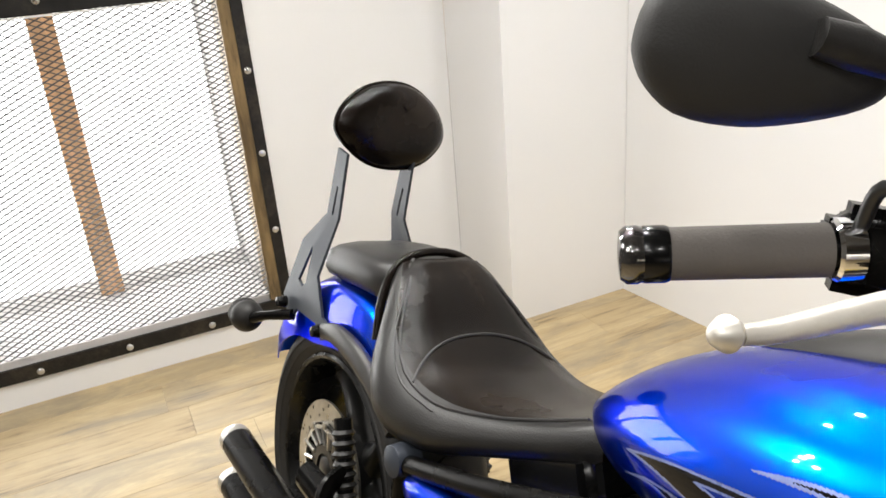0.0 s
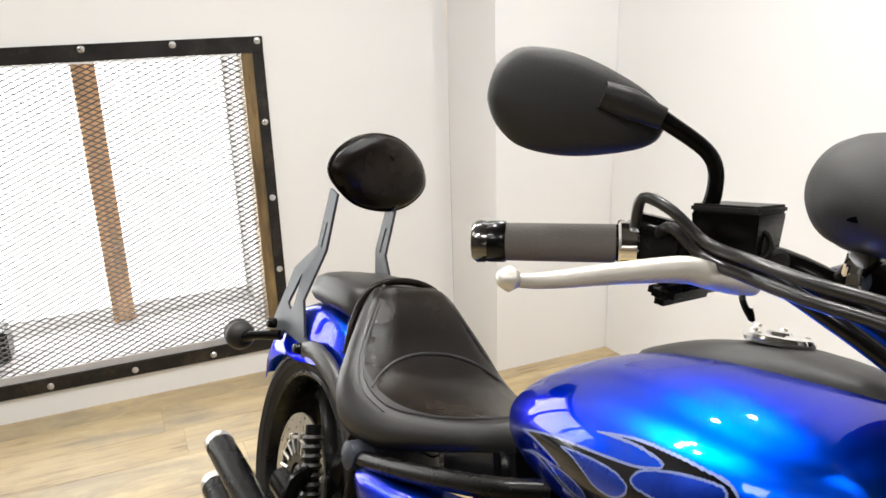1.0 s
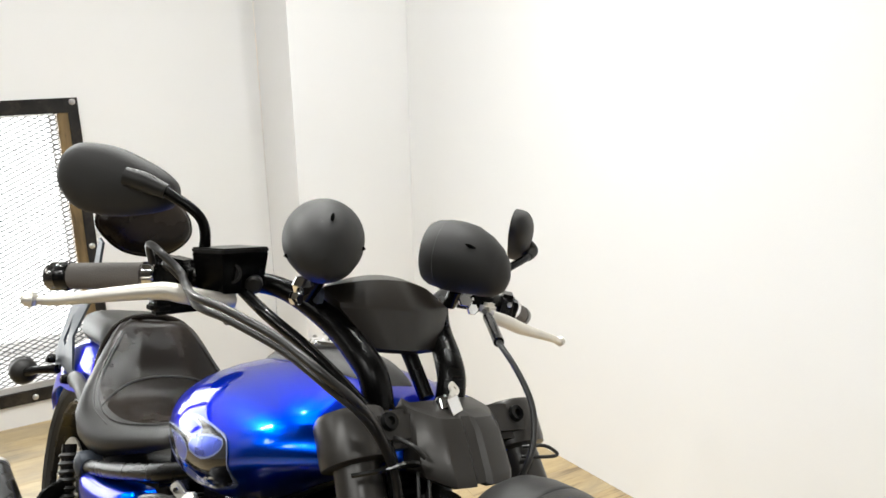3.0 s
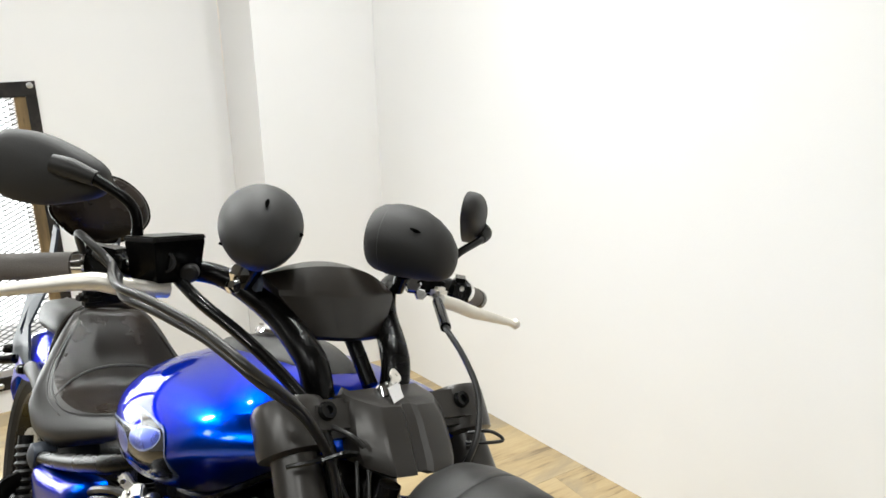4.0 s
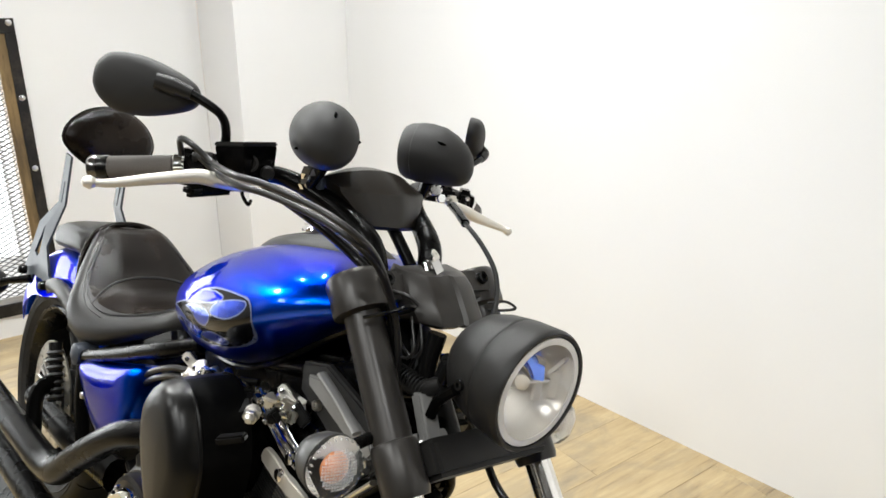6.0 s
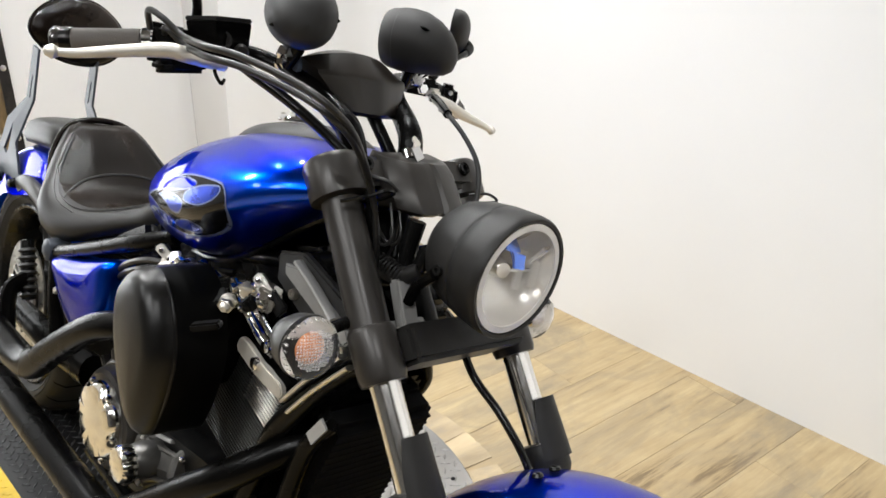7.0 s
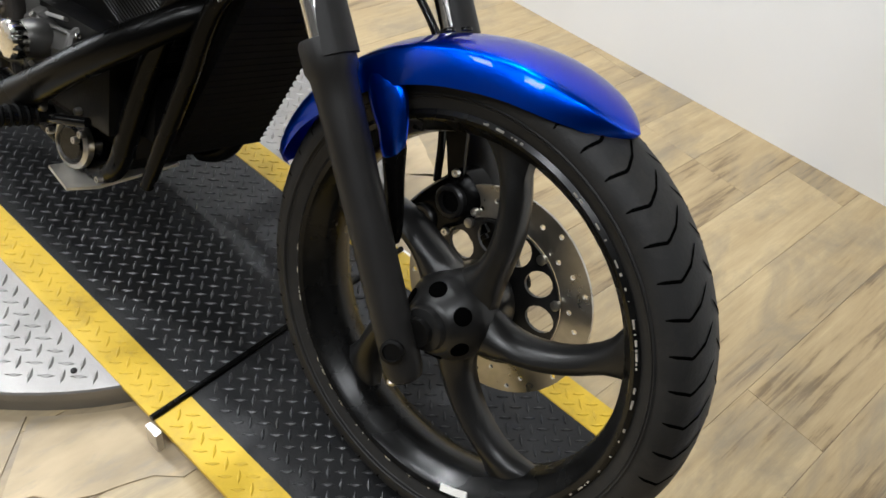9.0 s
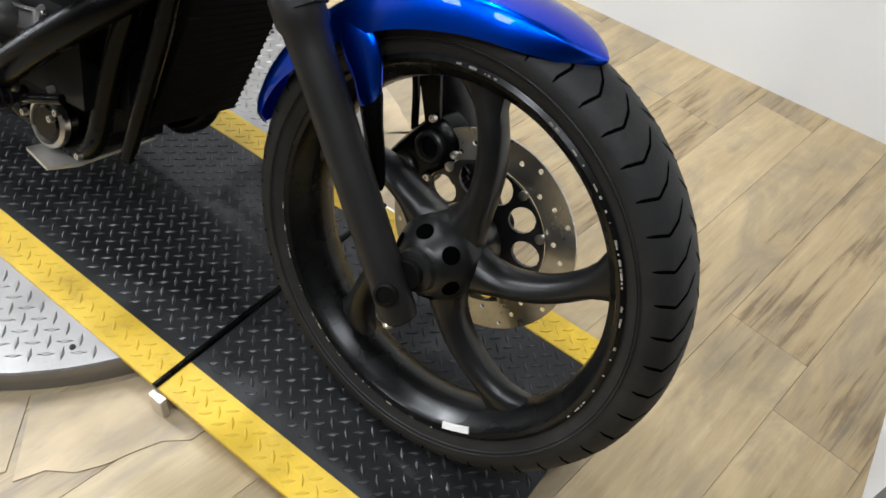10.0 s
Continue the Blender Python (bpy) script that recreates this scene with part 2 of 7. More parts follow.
WALL = material("white_wall_paint", (0.79, 0.787, 0.78), 0.75, 0, 0.015, 1.3, 0.12, 260, rough_vary=0.08)
DARKWALL = material("charcoal_wall_paint", (0.13, 0.127, 0.122), 0.8, 0, 0.1, 2.0, 0.1, 150)
CEIL = material("dark_ceiling_paint", (0.10, 0.095, 0.09), 0.85, 0, 0.02, 2.0, 0.1, 150)
FLOORBASE = material("dark_subfloor", (0.16, 0.12, 0.075), 0.8, 0, 0.2, 6.0)
PLANK = wood_floor("weathered_vinyl_plank", (0.50, 0.392, 0.222), (0.385, 0.288, 0.154), (0.185, 0.132, 0.070))
SANDSTONE = material("buff_sandstone", (0.42, 0.33, 0.205), 0.6, 0, 0.35, 3.5, 0.35, 60, stretch=(1, 3, 1), dirt=(0.25, 0.235, 0.21), dirt_amount=0.75, dirt_scale=5, random_by=0.12)
STEELFRAME = material("blackened_steel_frame", (0.025, 0.024, 0.023), 0.5, 0.6, 0.3, 14, 0.25, 120, dirt=(0.16, 0.13, 0.10), dirt_amount=0.35, dirt_scale=9)
MESHWIRE = material("dark_expanded_metal", (0.075, 0.075, 0.075), 0.45, 0.7, 0.2, 30)
JAMB = material("knotty_stained_wood", (0.17, 0.115, 0.05), 0.6, 0, 0.45, 5, 0.4, 60, stretch=(6, 6, 1), dirt=(0.03, 0.02, 0.012), dirt_amount=0.9, dirt_scale=6)
POST = material("orange_pine_post", (0.70, 0.42, 0.22), 0.6, 0, 0.25, 6, 0.3, 70, stretch=(5, 5, 0.6))
SILL = material("grey_weathered_sill", (0.42, 0.41, 0.40), 0.7, 0, 0.35, 4, 0.3, 60, stretch=(0.5, 5, 1), dirt=(0.10, 0.09, 0.085), dirt_amount=0.8, dirt_scale=5)
BOLTM = material("zinc_bolt", (0.62, 0.62, 0.63), 0.3, 1.0, 0.1, 50)
BLACKPLATE = material("black_tread_plate", (0.010, 0.0102, 0.0108), 0.42, 0.1, 0.35, 5, 0.25, 180, rough_vary=0.14, dirt=(0.045, 0.043, 0.041), dirt_amount=0.35, dirt_scale=4, ior=1.38)
BLACKLUG = material("worn_black_treads", (0.052, 0.052, 0.054), 0.33, 0.6, 0.4, 12, 0.2, 200, rough_vary=0.12)
YELLOW = material("worn_yellow_paint", (0.66, 0.44, 0.02), 0.5, 0, 0.12, 9, 0.25, 150, dirt=(0.25, 0.15, 0.03), dirt_amount=0.45, dirt_scale=14)
ALU = material("bare_tread_plate", (0.27, 0.26, 0.25), 0.46, 0.8, 0.12, 6, 0.25, 160, rough_vary=0.12, dirt=(0.30, 0.27, 0.24), dirt_amount=0.4, dirt_scale=7)
BLUE = blue_paint()
SATIN = material("satin_black_paint", (0.0022, 0.0021, 0.0020), 0.27, 0.0, 0.2, 10, 0.06, 400, rough_vary=0.08, ior=1.21)
FORK = material("graphite_satin_paint", (0.030, 0.0272, 0.0245), 0.34, 0.2, 0.15, 10, 0.05, 400, rough_vary=0.06, ior=1.45, dirt=(0.038, 0.033, 0.028), dirt_amount=0.3, dirt_scale=9)
MATTE = material("matte_black_plastic", (0.0145, 0.0138, 0.0131), 0.44, 0.0, 0.2, 9, 0.15, 600, rough_vary=0.08, ior=1.33)
GLOSS = material("gloss_black_paint", (0.004, 0.004, 0.004), 0.2, 0.0, 0.1, 10, rough_vary=0.06, ior=1.36)
DARKMETAL = material("dark_engine_paint", (0.0045, 0.0043, 0.0041), 0.40, 0.1, 0.25, 20, 0.2, 220, ior=1.28)
GUNMETAL = material("gunmetal_powder_coat", (0.030, 0.035, 0.045), 0.45, 0.2, 0.1, 12, 0.05, 300, ior=1.4)
CHROME = material("chrome_plate", (0.86, 0.86, 0.87), 0.07, 1.0, 0.03, 20, rough_vary=0.04)
BARCAP = material("black_chrome_cap", (0.16, 0.155, 0.15), 0.10, 0.9, 0.1, 30, rough_vary=0.05)
TUBECHROME = material("oiled_chrome_tube", (0.88, 0.87, 0.85), 0.17, 1.0, 0.05, 20, rough_vary=0.05, stretch=(8, 8, 0.4))
BRUSHED = material("brushed_aluminium", (0.66, 0.64, 0.60), 0.32, 1.0, 0.10, 25, 0.08, 200)
LEVERALU = material("dull_cast_aluminium", (0.70, 0.67, 0.61), 0.48, 0.75, 0.08, 20, 0.15, 200)
CABLE = material("grey_cable_sheath", (0.015, 0.0145, 0.014), 0.36, 0.0, 0.15, 30, ior=1.45)
BLUEGREY = material("blue_grey_bracket_paint", (0.10, 0.13, 0.19), 0.45, 0.2, 0.1, 12)
GREYCAST = material("grey_cast_frame_paint", (0.30, 0.295, 0.285), 0.45, 0.2, 0.15, 14, 0.1, 200)
REFLECTIONBLUE = material("painted_blue_reflection", (0.12, 0.25, 0.85), 0.15, 0.9, 0.1, 20)
DEEPBLACK = material("deep_black_core", (0.0025, 0.0025, 0.0025), 0.75, 0.0, 0.2, 20, ior=1.2)
AIRBOX = material("smooth_black_moulding", (0.005, 0.0047, 0.0044), 0.32, 0.0, 0.15, 8, 0.08, 400, rough_vary=0.08, ior=1.38)
GUNCAST = material("dark_grey_cast_paint", (0.030, 0.029, 0.028), 0.42, 0.2, 0.2, 16, 0.15, 220)
AIRBOXSHADE = material("shaded_black_moulding", (0.002, 0.002, 0.002), 0.42, 0.0, 0.15, 8, 0.05, 400, ior=1.18)
SIGNALBODY = material("grey_signal_plastic", (0.030, 0.029, 0.027), 0.4, 0.0, 0.1, 20)
REFLECTOR = material("bright_reflector", (0.96, 0.93, 0.87), 0.15, 0.40, 0.05, 30, rough_vary=0.08)
GAUGE = material("brown_black_moulding", (0.0135, 0.0108, 0.0082), 0.36, 0.0, 0.3, 7, 0.08, 500, rough_vary=0.1, ior=1.45)
PODGREY = material("grey_black_moulding", (0.0165, 0.0158, 0.0152), 0.58, 0.0, 0.15, 9, 0.12, 600, rough_vary=0.08, ior=1.38)
CASEGREY = material("grey_case_casting", (0.115, 0.111, 0.104), 0.36, 0.7, 0.2, 20, 0.15, 220)
POLISHED = material("polished_alloy", (0.90, 0.88, 0.83), 0.14, 1.0, 0.05, 30, rough_vary=0.06)
ENGGREY = material("grey_engine_paint", (0.022, 0.0212, 0.020), 0.36, 0.5, 0.2, 20, 0.2, 220)
ROTORSTEEL = material("drilled_rotor_steel", (0.45, 0.43, 0.385), 0.30, 0.95, 0.15, 40, 0.08, 300)
RUBBER = material("tyre_rubber", (0.016, 0.0157, 0.0154), 0.55, 0, 0.2, 12, 0.2, 250, rough_vary=0.12, dirt=(0.042, 0.038, 0.033), dirt_amount=0.5, dirt_scale=8, ior=1.3)
# near-black that stands for the shade inside grooves, holes and slots
SHADEBLACK = material("painted_recess_shade", (0.001, 0.001, 0.001), 0.9, 0, 0.1, 10, ior=1.05)
HUBBLACK = material("satin_black_cast_metal", (0.009, 0.0088, 0.0086), 0.33, 0.0, 0.25, 12, 0.08, 250, rough_vary=0.1, ior=1.45, dirt=(0.03, 0.029, 0.027), dirt_amount=0.3, dirt_scale=18)
RIMBLACK = material("scuffed_black_rim", (0.0035, 0.0035, 0.0034), 0.27, 0.0, 0.2, 15, 0.05, 200, ior=1.36, dirt=(0.02, 0.019, 0.018), dirt_amount=0.3, dirt_scale=25)
LEATHER = material("black_leather", (0.0046, 0.0031, 0.0022), 0.22, 0, 0.4, 6, 0.20, 420, rough_vary=0.16, dirt=(0.026, 0.018, 0.012), dirt_amount=0.35, dirt_scale=6, ior=1.24)
LEATHERSIDE = material("grey_black_vinyl_flank", (0.012, 0.0114, 0.0109), 0.38, 0, 0.25, 7, 0.25, 420, rough_vary=0.1, ior=1.38)
STITCH = material("grey_seam_piping", (0.010, 0.009, 0.009), 0.5, 0, 0.1, 30)
GRIP = material("grey_rubber_grip", (0.105, 0.094, 0.086), 0.8, 0, 0.1, 20, 0.3, 500)
GLASS = glass("clear_lens")
LENSPLASTIC = glass("moulded_lens_plastic", (0.95, 0.94, 0.92), 0.10, 1.45)
LENSPLASTIC.node_tree.nodes["Principled BSDF"].inputs["Transmission Weight"].default_value = 0.80
AMBER = material("amber_bulb_plastic", (0.46, 0.16, 0.055), 0.3, 0, 0.1, 30)
MIRRORGLASS = material("mirror_glass", (0.9, 0.9, 0.92), 0.02, 1.0, 0.0, 5, rough_vary=0.0)
DECALBLACK = material("black_flame_vinyl", (0.003, 0.003, 0.004), 0.10, 0.0, 0.2, 10, coat=0.0, ior=1.33, rough_vary=0.04)
DECALLINE = material("grey_blue_pinstripe", (0.13, 0.17, 0.36), 0.3, 0.3, 0.1, 30, coat=0.3)
DECALBLUE = material("blue_flame_lobe", (0.004, 0.045, 0.50), 0.28, 0.9, 0.2, 20, coat=0.3)
DAYGLOW = glow("daylight_beyond_window", (1.0, 0.995, 0.98), 3.2)
EDGEGLINT = material("painted_edge_glint", (0.8, 0.8, 0.8), 0.4, 0, 0.02, 5)

# large lights: the daylight in the window opening, and the ceiling spots
FLOOR_Z = -0.063
area_lamp("window_daylight", (-0.85, 3.44, 0.65), (-0.75, 0.0, 0.75), 1.5, 32.0, (1.0, 0.99, 0.97), size_y=1.0)
for lx, ly in [(0.05, 1.75), (-0.6, 1.9), (0.35, 1.05), (-1.5, 0.2), (0.9, 1.4), (-0.7, -1.0), (-1.9, -0.7)]:
    area_lamp("ceiling_spot", (lx, ly, 2.86), (lx, ly, 0), 0.075, 14.8, (1.0, 0.972, 0.94), "DISK", spread=140)
for lx, ly in ((-0.75, 2.60), (-0.98, 2.72), (-0.62, 2.50), (-0.90, 2.46), (0.35, 2.52), (0.90, 2.50)):
    area_lamp("track_spot", (lx, ly, 2.40), (0.0, 0.7, 0.8), 0.06, 3.2, (1.0, 0.975, 0.94), "DISK", spread=95)
# unseen fill lights, added to brighten surfaces that face west
for lx, ly in [(-2.6, 0.4), (-2.6, 2.0)]:
    area_lamp("west_fill_light", (lx, ly, 2.84), (lx, ly, 0), 1.2, 29.0, (1.0, 0.97, 0.93), size_y=0.6)


# ---------------------------------------------------------------- the room
def wall(name, a, b, z0, z1, thick, side, label, openings=(), paint=None):
    """An upright wall from a to b (plan), its face on the line a-b and its thickness to the given side (+1 left of a-b)."""
    a, b = Vector((*a, 0)), Vector((*b, 0))
    d = (b - a).normalized()
    nrm = Vector((-d.y, d.x, 0)) * side
    ln = (b - a).length
    bm = bmesh.new()
    us = sorted({0.0, ln, *(u for o in openings for u in o[:2])})
    zs = sorted({z0, z1, *(z for o in openings for z in o[2:])})
    for u0, u1 in zip(us, us[1:]):
        for w0, w1 in zip(zs, zs[1:]):
            um, wm = (u0 + u1) / 2, (w0 + w1) / 2
            if any(o[0] < um < o[1] and o[2] < wm < o[3] for o in openings):
                continue
            q = [a + d * u + Vector((0, 0, w)) + nrm * t for t in (0, thick) for u, w in ((u0, w0), (u1, w0), (u1, w1), (u0, w1))]
            v = [bm.verts.new(p) for p in q]
            for f in ((0, 1, 2, 3), (7, 6, 5, 4), (0, 4, 5, 1), (1, 5, 6, 2), (2, 6, 7, 3), (3, 7, 4, 0)):
                bm.faces.new([v[i] for i in f])
    bmesh.ops.remove_doubles(bm, verts=bm.verts, dist=1e-5)
    ob = part(name, bm, paint or WALL, angle=20)
    return tagged(ob, label, "wall", kind="structure")


ROOM_TOP = 2.9
WX0, WX1, WZ0, WZ1, WY = -1.66, -0.055, 0.078, 1.150, 3.064
wall("wall_north", (-4.5, WY), (0.724, WY), FLOOR_Z, ROOM_TOP, 0.12, 1, "white painted wall with a deep window opening", [(WX0 - 0.041 + 4.5, -0.014 + 4.5, WZ0, WZ1)])
wall("wall_pillar_side", (0.724, WY - 0.002), (0.724, 2.757), FLOOR_Z, ROOM_TOP, 0.1, 1, "white side face of the projecting chase")
wall("wall_pillar_face", (0.722, 2.655), (1.30, 2.655), FLOOR_Z, ROOM_TOP, 0.1, 1, "white front face of the projecting chase")
wall("wall_east", (1.214, 2.652), (1.590, -0.433), FLOOR_Z, ROOM_TOP, 0.12, 1, "long white painted wall, smudged and bare")
wall("wall_return", (1.70, -0.405), (0.10, -0.715), FLOOR_Z, ROOM_TOP, 0.12, 1, "white wall return at the end of the floor")
wall("wall_south_east", (0.10, -0.60), (0.10, -5.0), FLOOR_Z, ROOM_TOP, 0.12, 1, "plain charcoal wall", paint=DARKWALL)
wall("wall_south", (0.22, -5.0), (-4.5, -5.0), FLOOR_Z, ROOM_TOP, 0.12, 1, "plain charcoal wall", paint=DARKWALL)
wall("wall_west", (-4.5, -5.0), (-4.5, WY), FLOOR_Z, ROOM_TOP, 0.12, 1, "plain charcoal wall", paint=DARKWALL)
bm = block(bmesh.new(), (6.3, 8.3, 0.1), pose(-1.45, -0.95, ROOM_TOP + 0.05))
tagged(part("ceiling", bm, CEIL), "plain dark ceiling", "ceiling", kind="structure")
bm = block(bmesh.new(), (6.3, 8.3, 0.1), pose(-1.45, -0.95, FLOOR_Z - 0.056))
FLOOR = tagged(part("floor", bm, FLOORBASE), "weathered tan vinyl plank floor", "floor", kind="structure")

# window: steel frame bolted to the wall, expanded metal, wooden jambs, deep sill, post and daylight behind
WIN = rest("window_1", "deep window behind expanded metal in a bolted black steel frame", "window", kind="structure")
FW = 0.062
fy = WY - 0.004
for nm, sx, sz, cx, cz in (("frame_rail", WX1 - WX0 + 0.154, FW - 0.008, (WX0 + WX1) / 2, WZ1 + 0.025), ("frame_rail", WX1 - WX0 + 0.154, FW - 0.010, (WX0 + WX1) / 2, WZ0 - 0.022),
                           ("frame_stile", 0.038, WZ1 - WZ0 - 0.004, 0.003, (WZ0 + WZ1) / 2), ("frame_stile", 0.038, WZ1 - WZ0 - 0.004, WX0 - 0.058, (WZ0 + WZ1) / 2)):
    part(nm, block(bmesh.new(), (sx, 0.012, sz), pose(cx, fy, cz), 0.0015), STEELFRAME, WIN, "black steel flat bar, scuffed")
bx = [0.003 - 0.2785 * i for i in range(7)]
bolts = [(x, z) for x in bx for z in (1.187, 0.052)] + [(bx[0], 1.186 - 0.2785 * i) for i in (1, 2, 3)]
for x, z in bolts:
    part("bolt", lathe(bmesh.new(), [(0.0115, 0), (0.0115, 0.003), (0.008, 0.0065), (0.003, 0.0075)], (x, fy - 0.006, z), (0, -1, 0), 12), BOLTM, WIN, "round zinc bolt head")
D = 0.42
part("jamb", block(bmesh.new(), (0.041, 0.11, WZ1 - WZ0 - 0.006), pose(-0.0345, WY + 0.048, (WZ0 + WZ1) / 2), 0.003), JAMB, WIN, "knotty stained wooden jamb board")
part("jamb", block(bmesh.new(), (0.041, 0.11, WZ1 - WZ0 - 0.006), pose(WX0 - 0.0205, WY + 0.048, (WZ0 + WZ1) / 2), 0.003), JAMB, WIN, "knotty stained wooden jamb board")
part("reveal", block(bmesh.new(), (0.05, D, WZ1 - WZ0 + 0.1), pose(WX1 + 0.026, WY + 0.12 + D / 2, (WZ0 + WZ1) / 2)), SILL, WIN, "pale side of the recess")
part("reveal", block(bmesh.new(), (0.05, D, WZ1 - WZ0 + 0.1), pose(WX0 - 0.02, WY + 0.12 + D / 2, (WZ0 + WZ1) / 2)), SILL, WIN, "pale side of the recess")
part("reveal", block(bmesh.new(), (WX1 - WX0 + 0.09, D, 0.05), pose((WX0 + WX1) / 2, WY + 0.12 + D / 2, WZ1 + 0.024)), SILL, WIN, "pale head of the recess")
part("window_sill", block(bmesh.new(), (WX1 - WX0 - 0.002, D + 0.12, 0.03), pose((WX0 + WX1) / 2, WY + 0.066 + D / 2, WZ0 + 0.013), 0.002), SILL, WIN, "grey weathered sill boards")
part("post", block(bmesh.new(), (0.082, 0.06, WZ1 - WZ0 - 0.03), pose(-0.567, WY + 0.386, (WZ0 + WZ1) / 2 + 0.013), 0.004), POST, WIN, "orange pine post")
part("post", block(bmesh.new(), (0.082, 0.06, WZ1 - WZ0 - 0.03), pose(-1.22, WY + 0.39, (WZ0 + WZ1) / 2 + 0.013), 0.004), POST, WIN, "orange pine post")
# white strip painted for the light that the top rail's lower edge catches
part("edge_glint", block(bmesh.new(), (WX1 - WX0 - 0.03, 0.006, 0.006), pose((WX0 + WX1) / 2, WY - 0.004, WZ1 - 0.006)), EDGEGLINT, WIN, "thin white strip painted as light caught on the frame's edge")


def expanded_metal(x0, x1, z0, z1, y, dx, dz, w, t):
    vs, fs = [], []
    nx, nz = int((x1 - x0) / dx) + 1, int((z1 - z0) / dz) + 1
    def strand(p, q):
        p, q = np.array(p), np.array(q)
        d = (q - p) / np.linalg.norm(q - p)
        s = np.array([-d[2], 0.0, d[0]]) * w / 2
        tw = np.array([0, t / 2, 0.0]) 
        tilt = np.array([0, w * 0.5, 0.0])
        k = len(vs)
        for r in (p, q):
            vs.extend([r - s - tw - tilt, r + s - tw + tilt, r + s + tw + tilt, r - s + tw - tilt])
        for i in range(4):
            j = (i + 1) % 4
            fs.append((k + i, k + j, k + 4 + j, k + 4 + i))
    for i in range(nx):
        for k in range(2 * nz):
            xa = x0 + i * dx + (dx / 2 if k % 2 else 0)
            za = z0 + k * dz / 2
            if za + dz / 2 > z1:
                continue
            for sgn in (-1, 1):
                xb = xa + sgn * dx / 2
                if x0 - 1e-6 <= xa <= x1 and x0 - 1e-6 <= xb <= x1:
                    strand((xa, y, za), (xb, y, za + dz / 2))
    me = bpy.data.meshes.new("expanded_metal")
    me.from_pydata([tuple(v) for v in vs], [], fs)
    me.materials.append(MESHWIRE)
    return me


ob = new("expanded_metal", expanded_metal(WX0 - 0.01, WX1 + 0.006, WZ0 - 0.01, WZ1 + 0.01, WY + 0.012, 0.040, 0.0185, 0.0037, 0.0017))
ob.parent = WIN
tagged(ob, "dark expanded metal mesh", kind="stuff")
bm = bmesh.new()
v = [bm.verts.new(p) for p in ((WX0 - 0.3, WY + 0.12 + D + 0.03, -0.3), (WX1 + 0.3, WY + 0.12 + D + 0.03, -0.3), (WX1 + 0.3, WY + 0.12 + D + 0.03, 1.6), (WX0 - 0.3, WY + 0.12 + D + 0.03, 1.6))]
bm.faces.new(v)
tagged(part("backdrop", bm, DAYGLOW), "plain white daylight outside the window", "backdrop", kind="structure")
BOXM = rest("equipment_box", "small black equipment box standing on the window sill", "box", pose(-1.03, WY + 0.20, WZ0 + 0.028))
part("case", block(bmesh.new(), (0.15, 0.13, 0.12), pose(0, 0, 0.06), 0.008), MATTE, BOXM)
part("handle", tube(bmesh.new(), [(-0.05, -0.066, 0.03), (-0.05, -0.085, 0.06), (-0.05, -0.066, 0.09)], 0.004, 8), BOLTM, BOXM, "small metal handle")

# ---------------------------------------------------------------- turntable with tread-plate runway
TD = Vector((0.135, -0.9908, 0))
TS = Vector((0.9908, 0.135, 0))


def tt(s, a, z):
    """A place on the runway: across, ahead, up."""
    return TS * s + TD * a + Vector((0.030, 0.020, z))


DISC_A, DISC_R, DISC_S = -0.975, 0.635, 0.02
TABLE = rest("turntable", "low round turntable of bare tread plate with a riveted rim", "turntable")
dc = tt(DISC_S, DISC_A, 0)
part("disc", lathe(bmesh.new(), [(DISC_R - 0.002, -0.030), (DISC_R, -0.012), (DISC_R, -0.008), (DISC_R - 0.003, -0.0045), (0.02, -0.0045)], dc, (0, 0, 1), 96), ALU, TABLE, "bare aluminium tread plate top")
part("skirt", lathe(bmesh.new(), [(DISC_R - 0.006, FLOOR_Z + 0.001), (DISC_R - 0.004, -0.012), (DISC_R - 0.03, -0.012)], dc, (0, 0, 1), 96, caps=False), ALU, TABLE, "dented metal skirt")
for k in range(14):
    a = 2 * math.pi * (k + 0.35) / 14
    part("screw", lathe(bmesh.new(), [(0.006, 0), (0.0055, 0.002), (0.002, 0.0028)], dc + Vector((math.cos(a) * (DISC_R - 0.045), math.sin(a) * (DISC_R - 0.045), -0.0045)), (0, 0, 1), 8), DARKMETAL, TABLE, "dark countersunk screw")


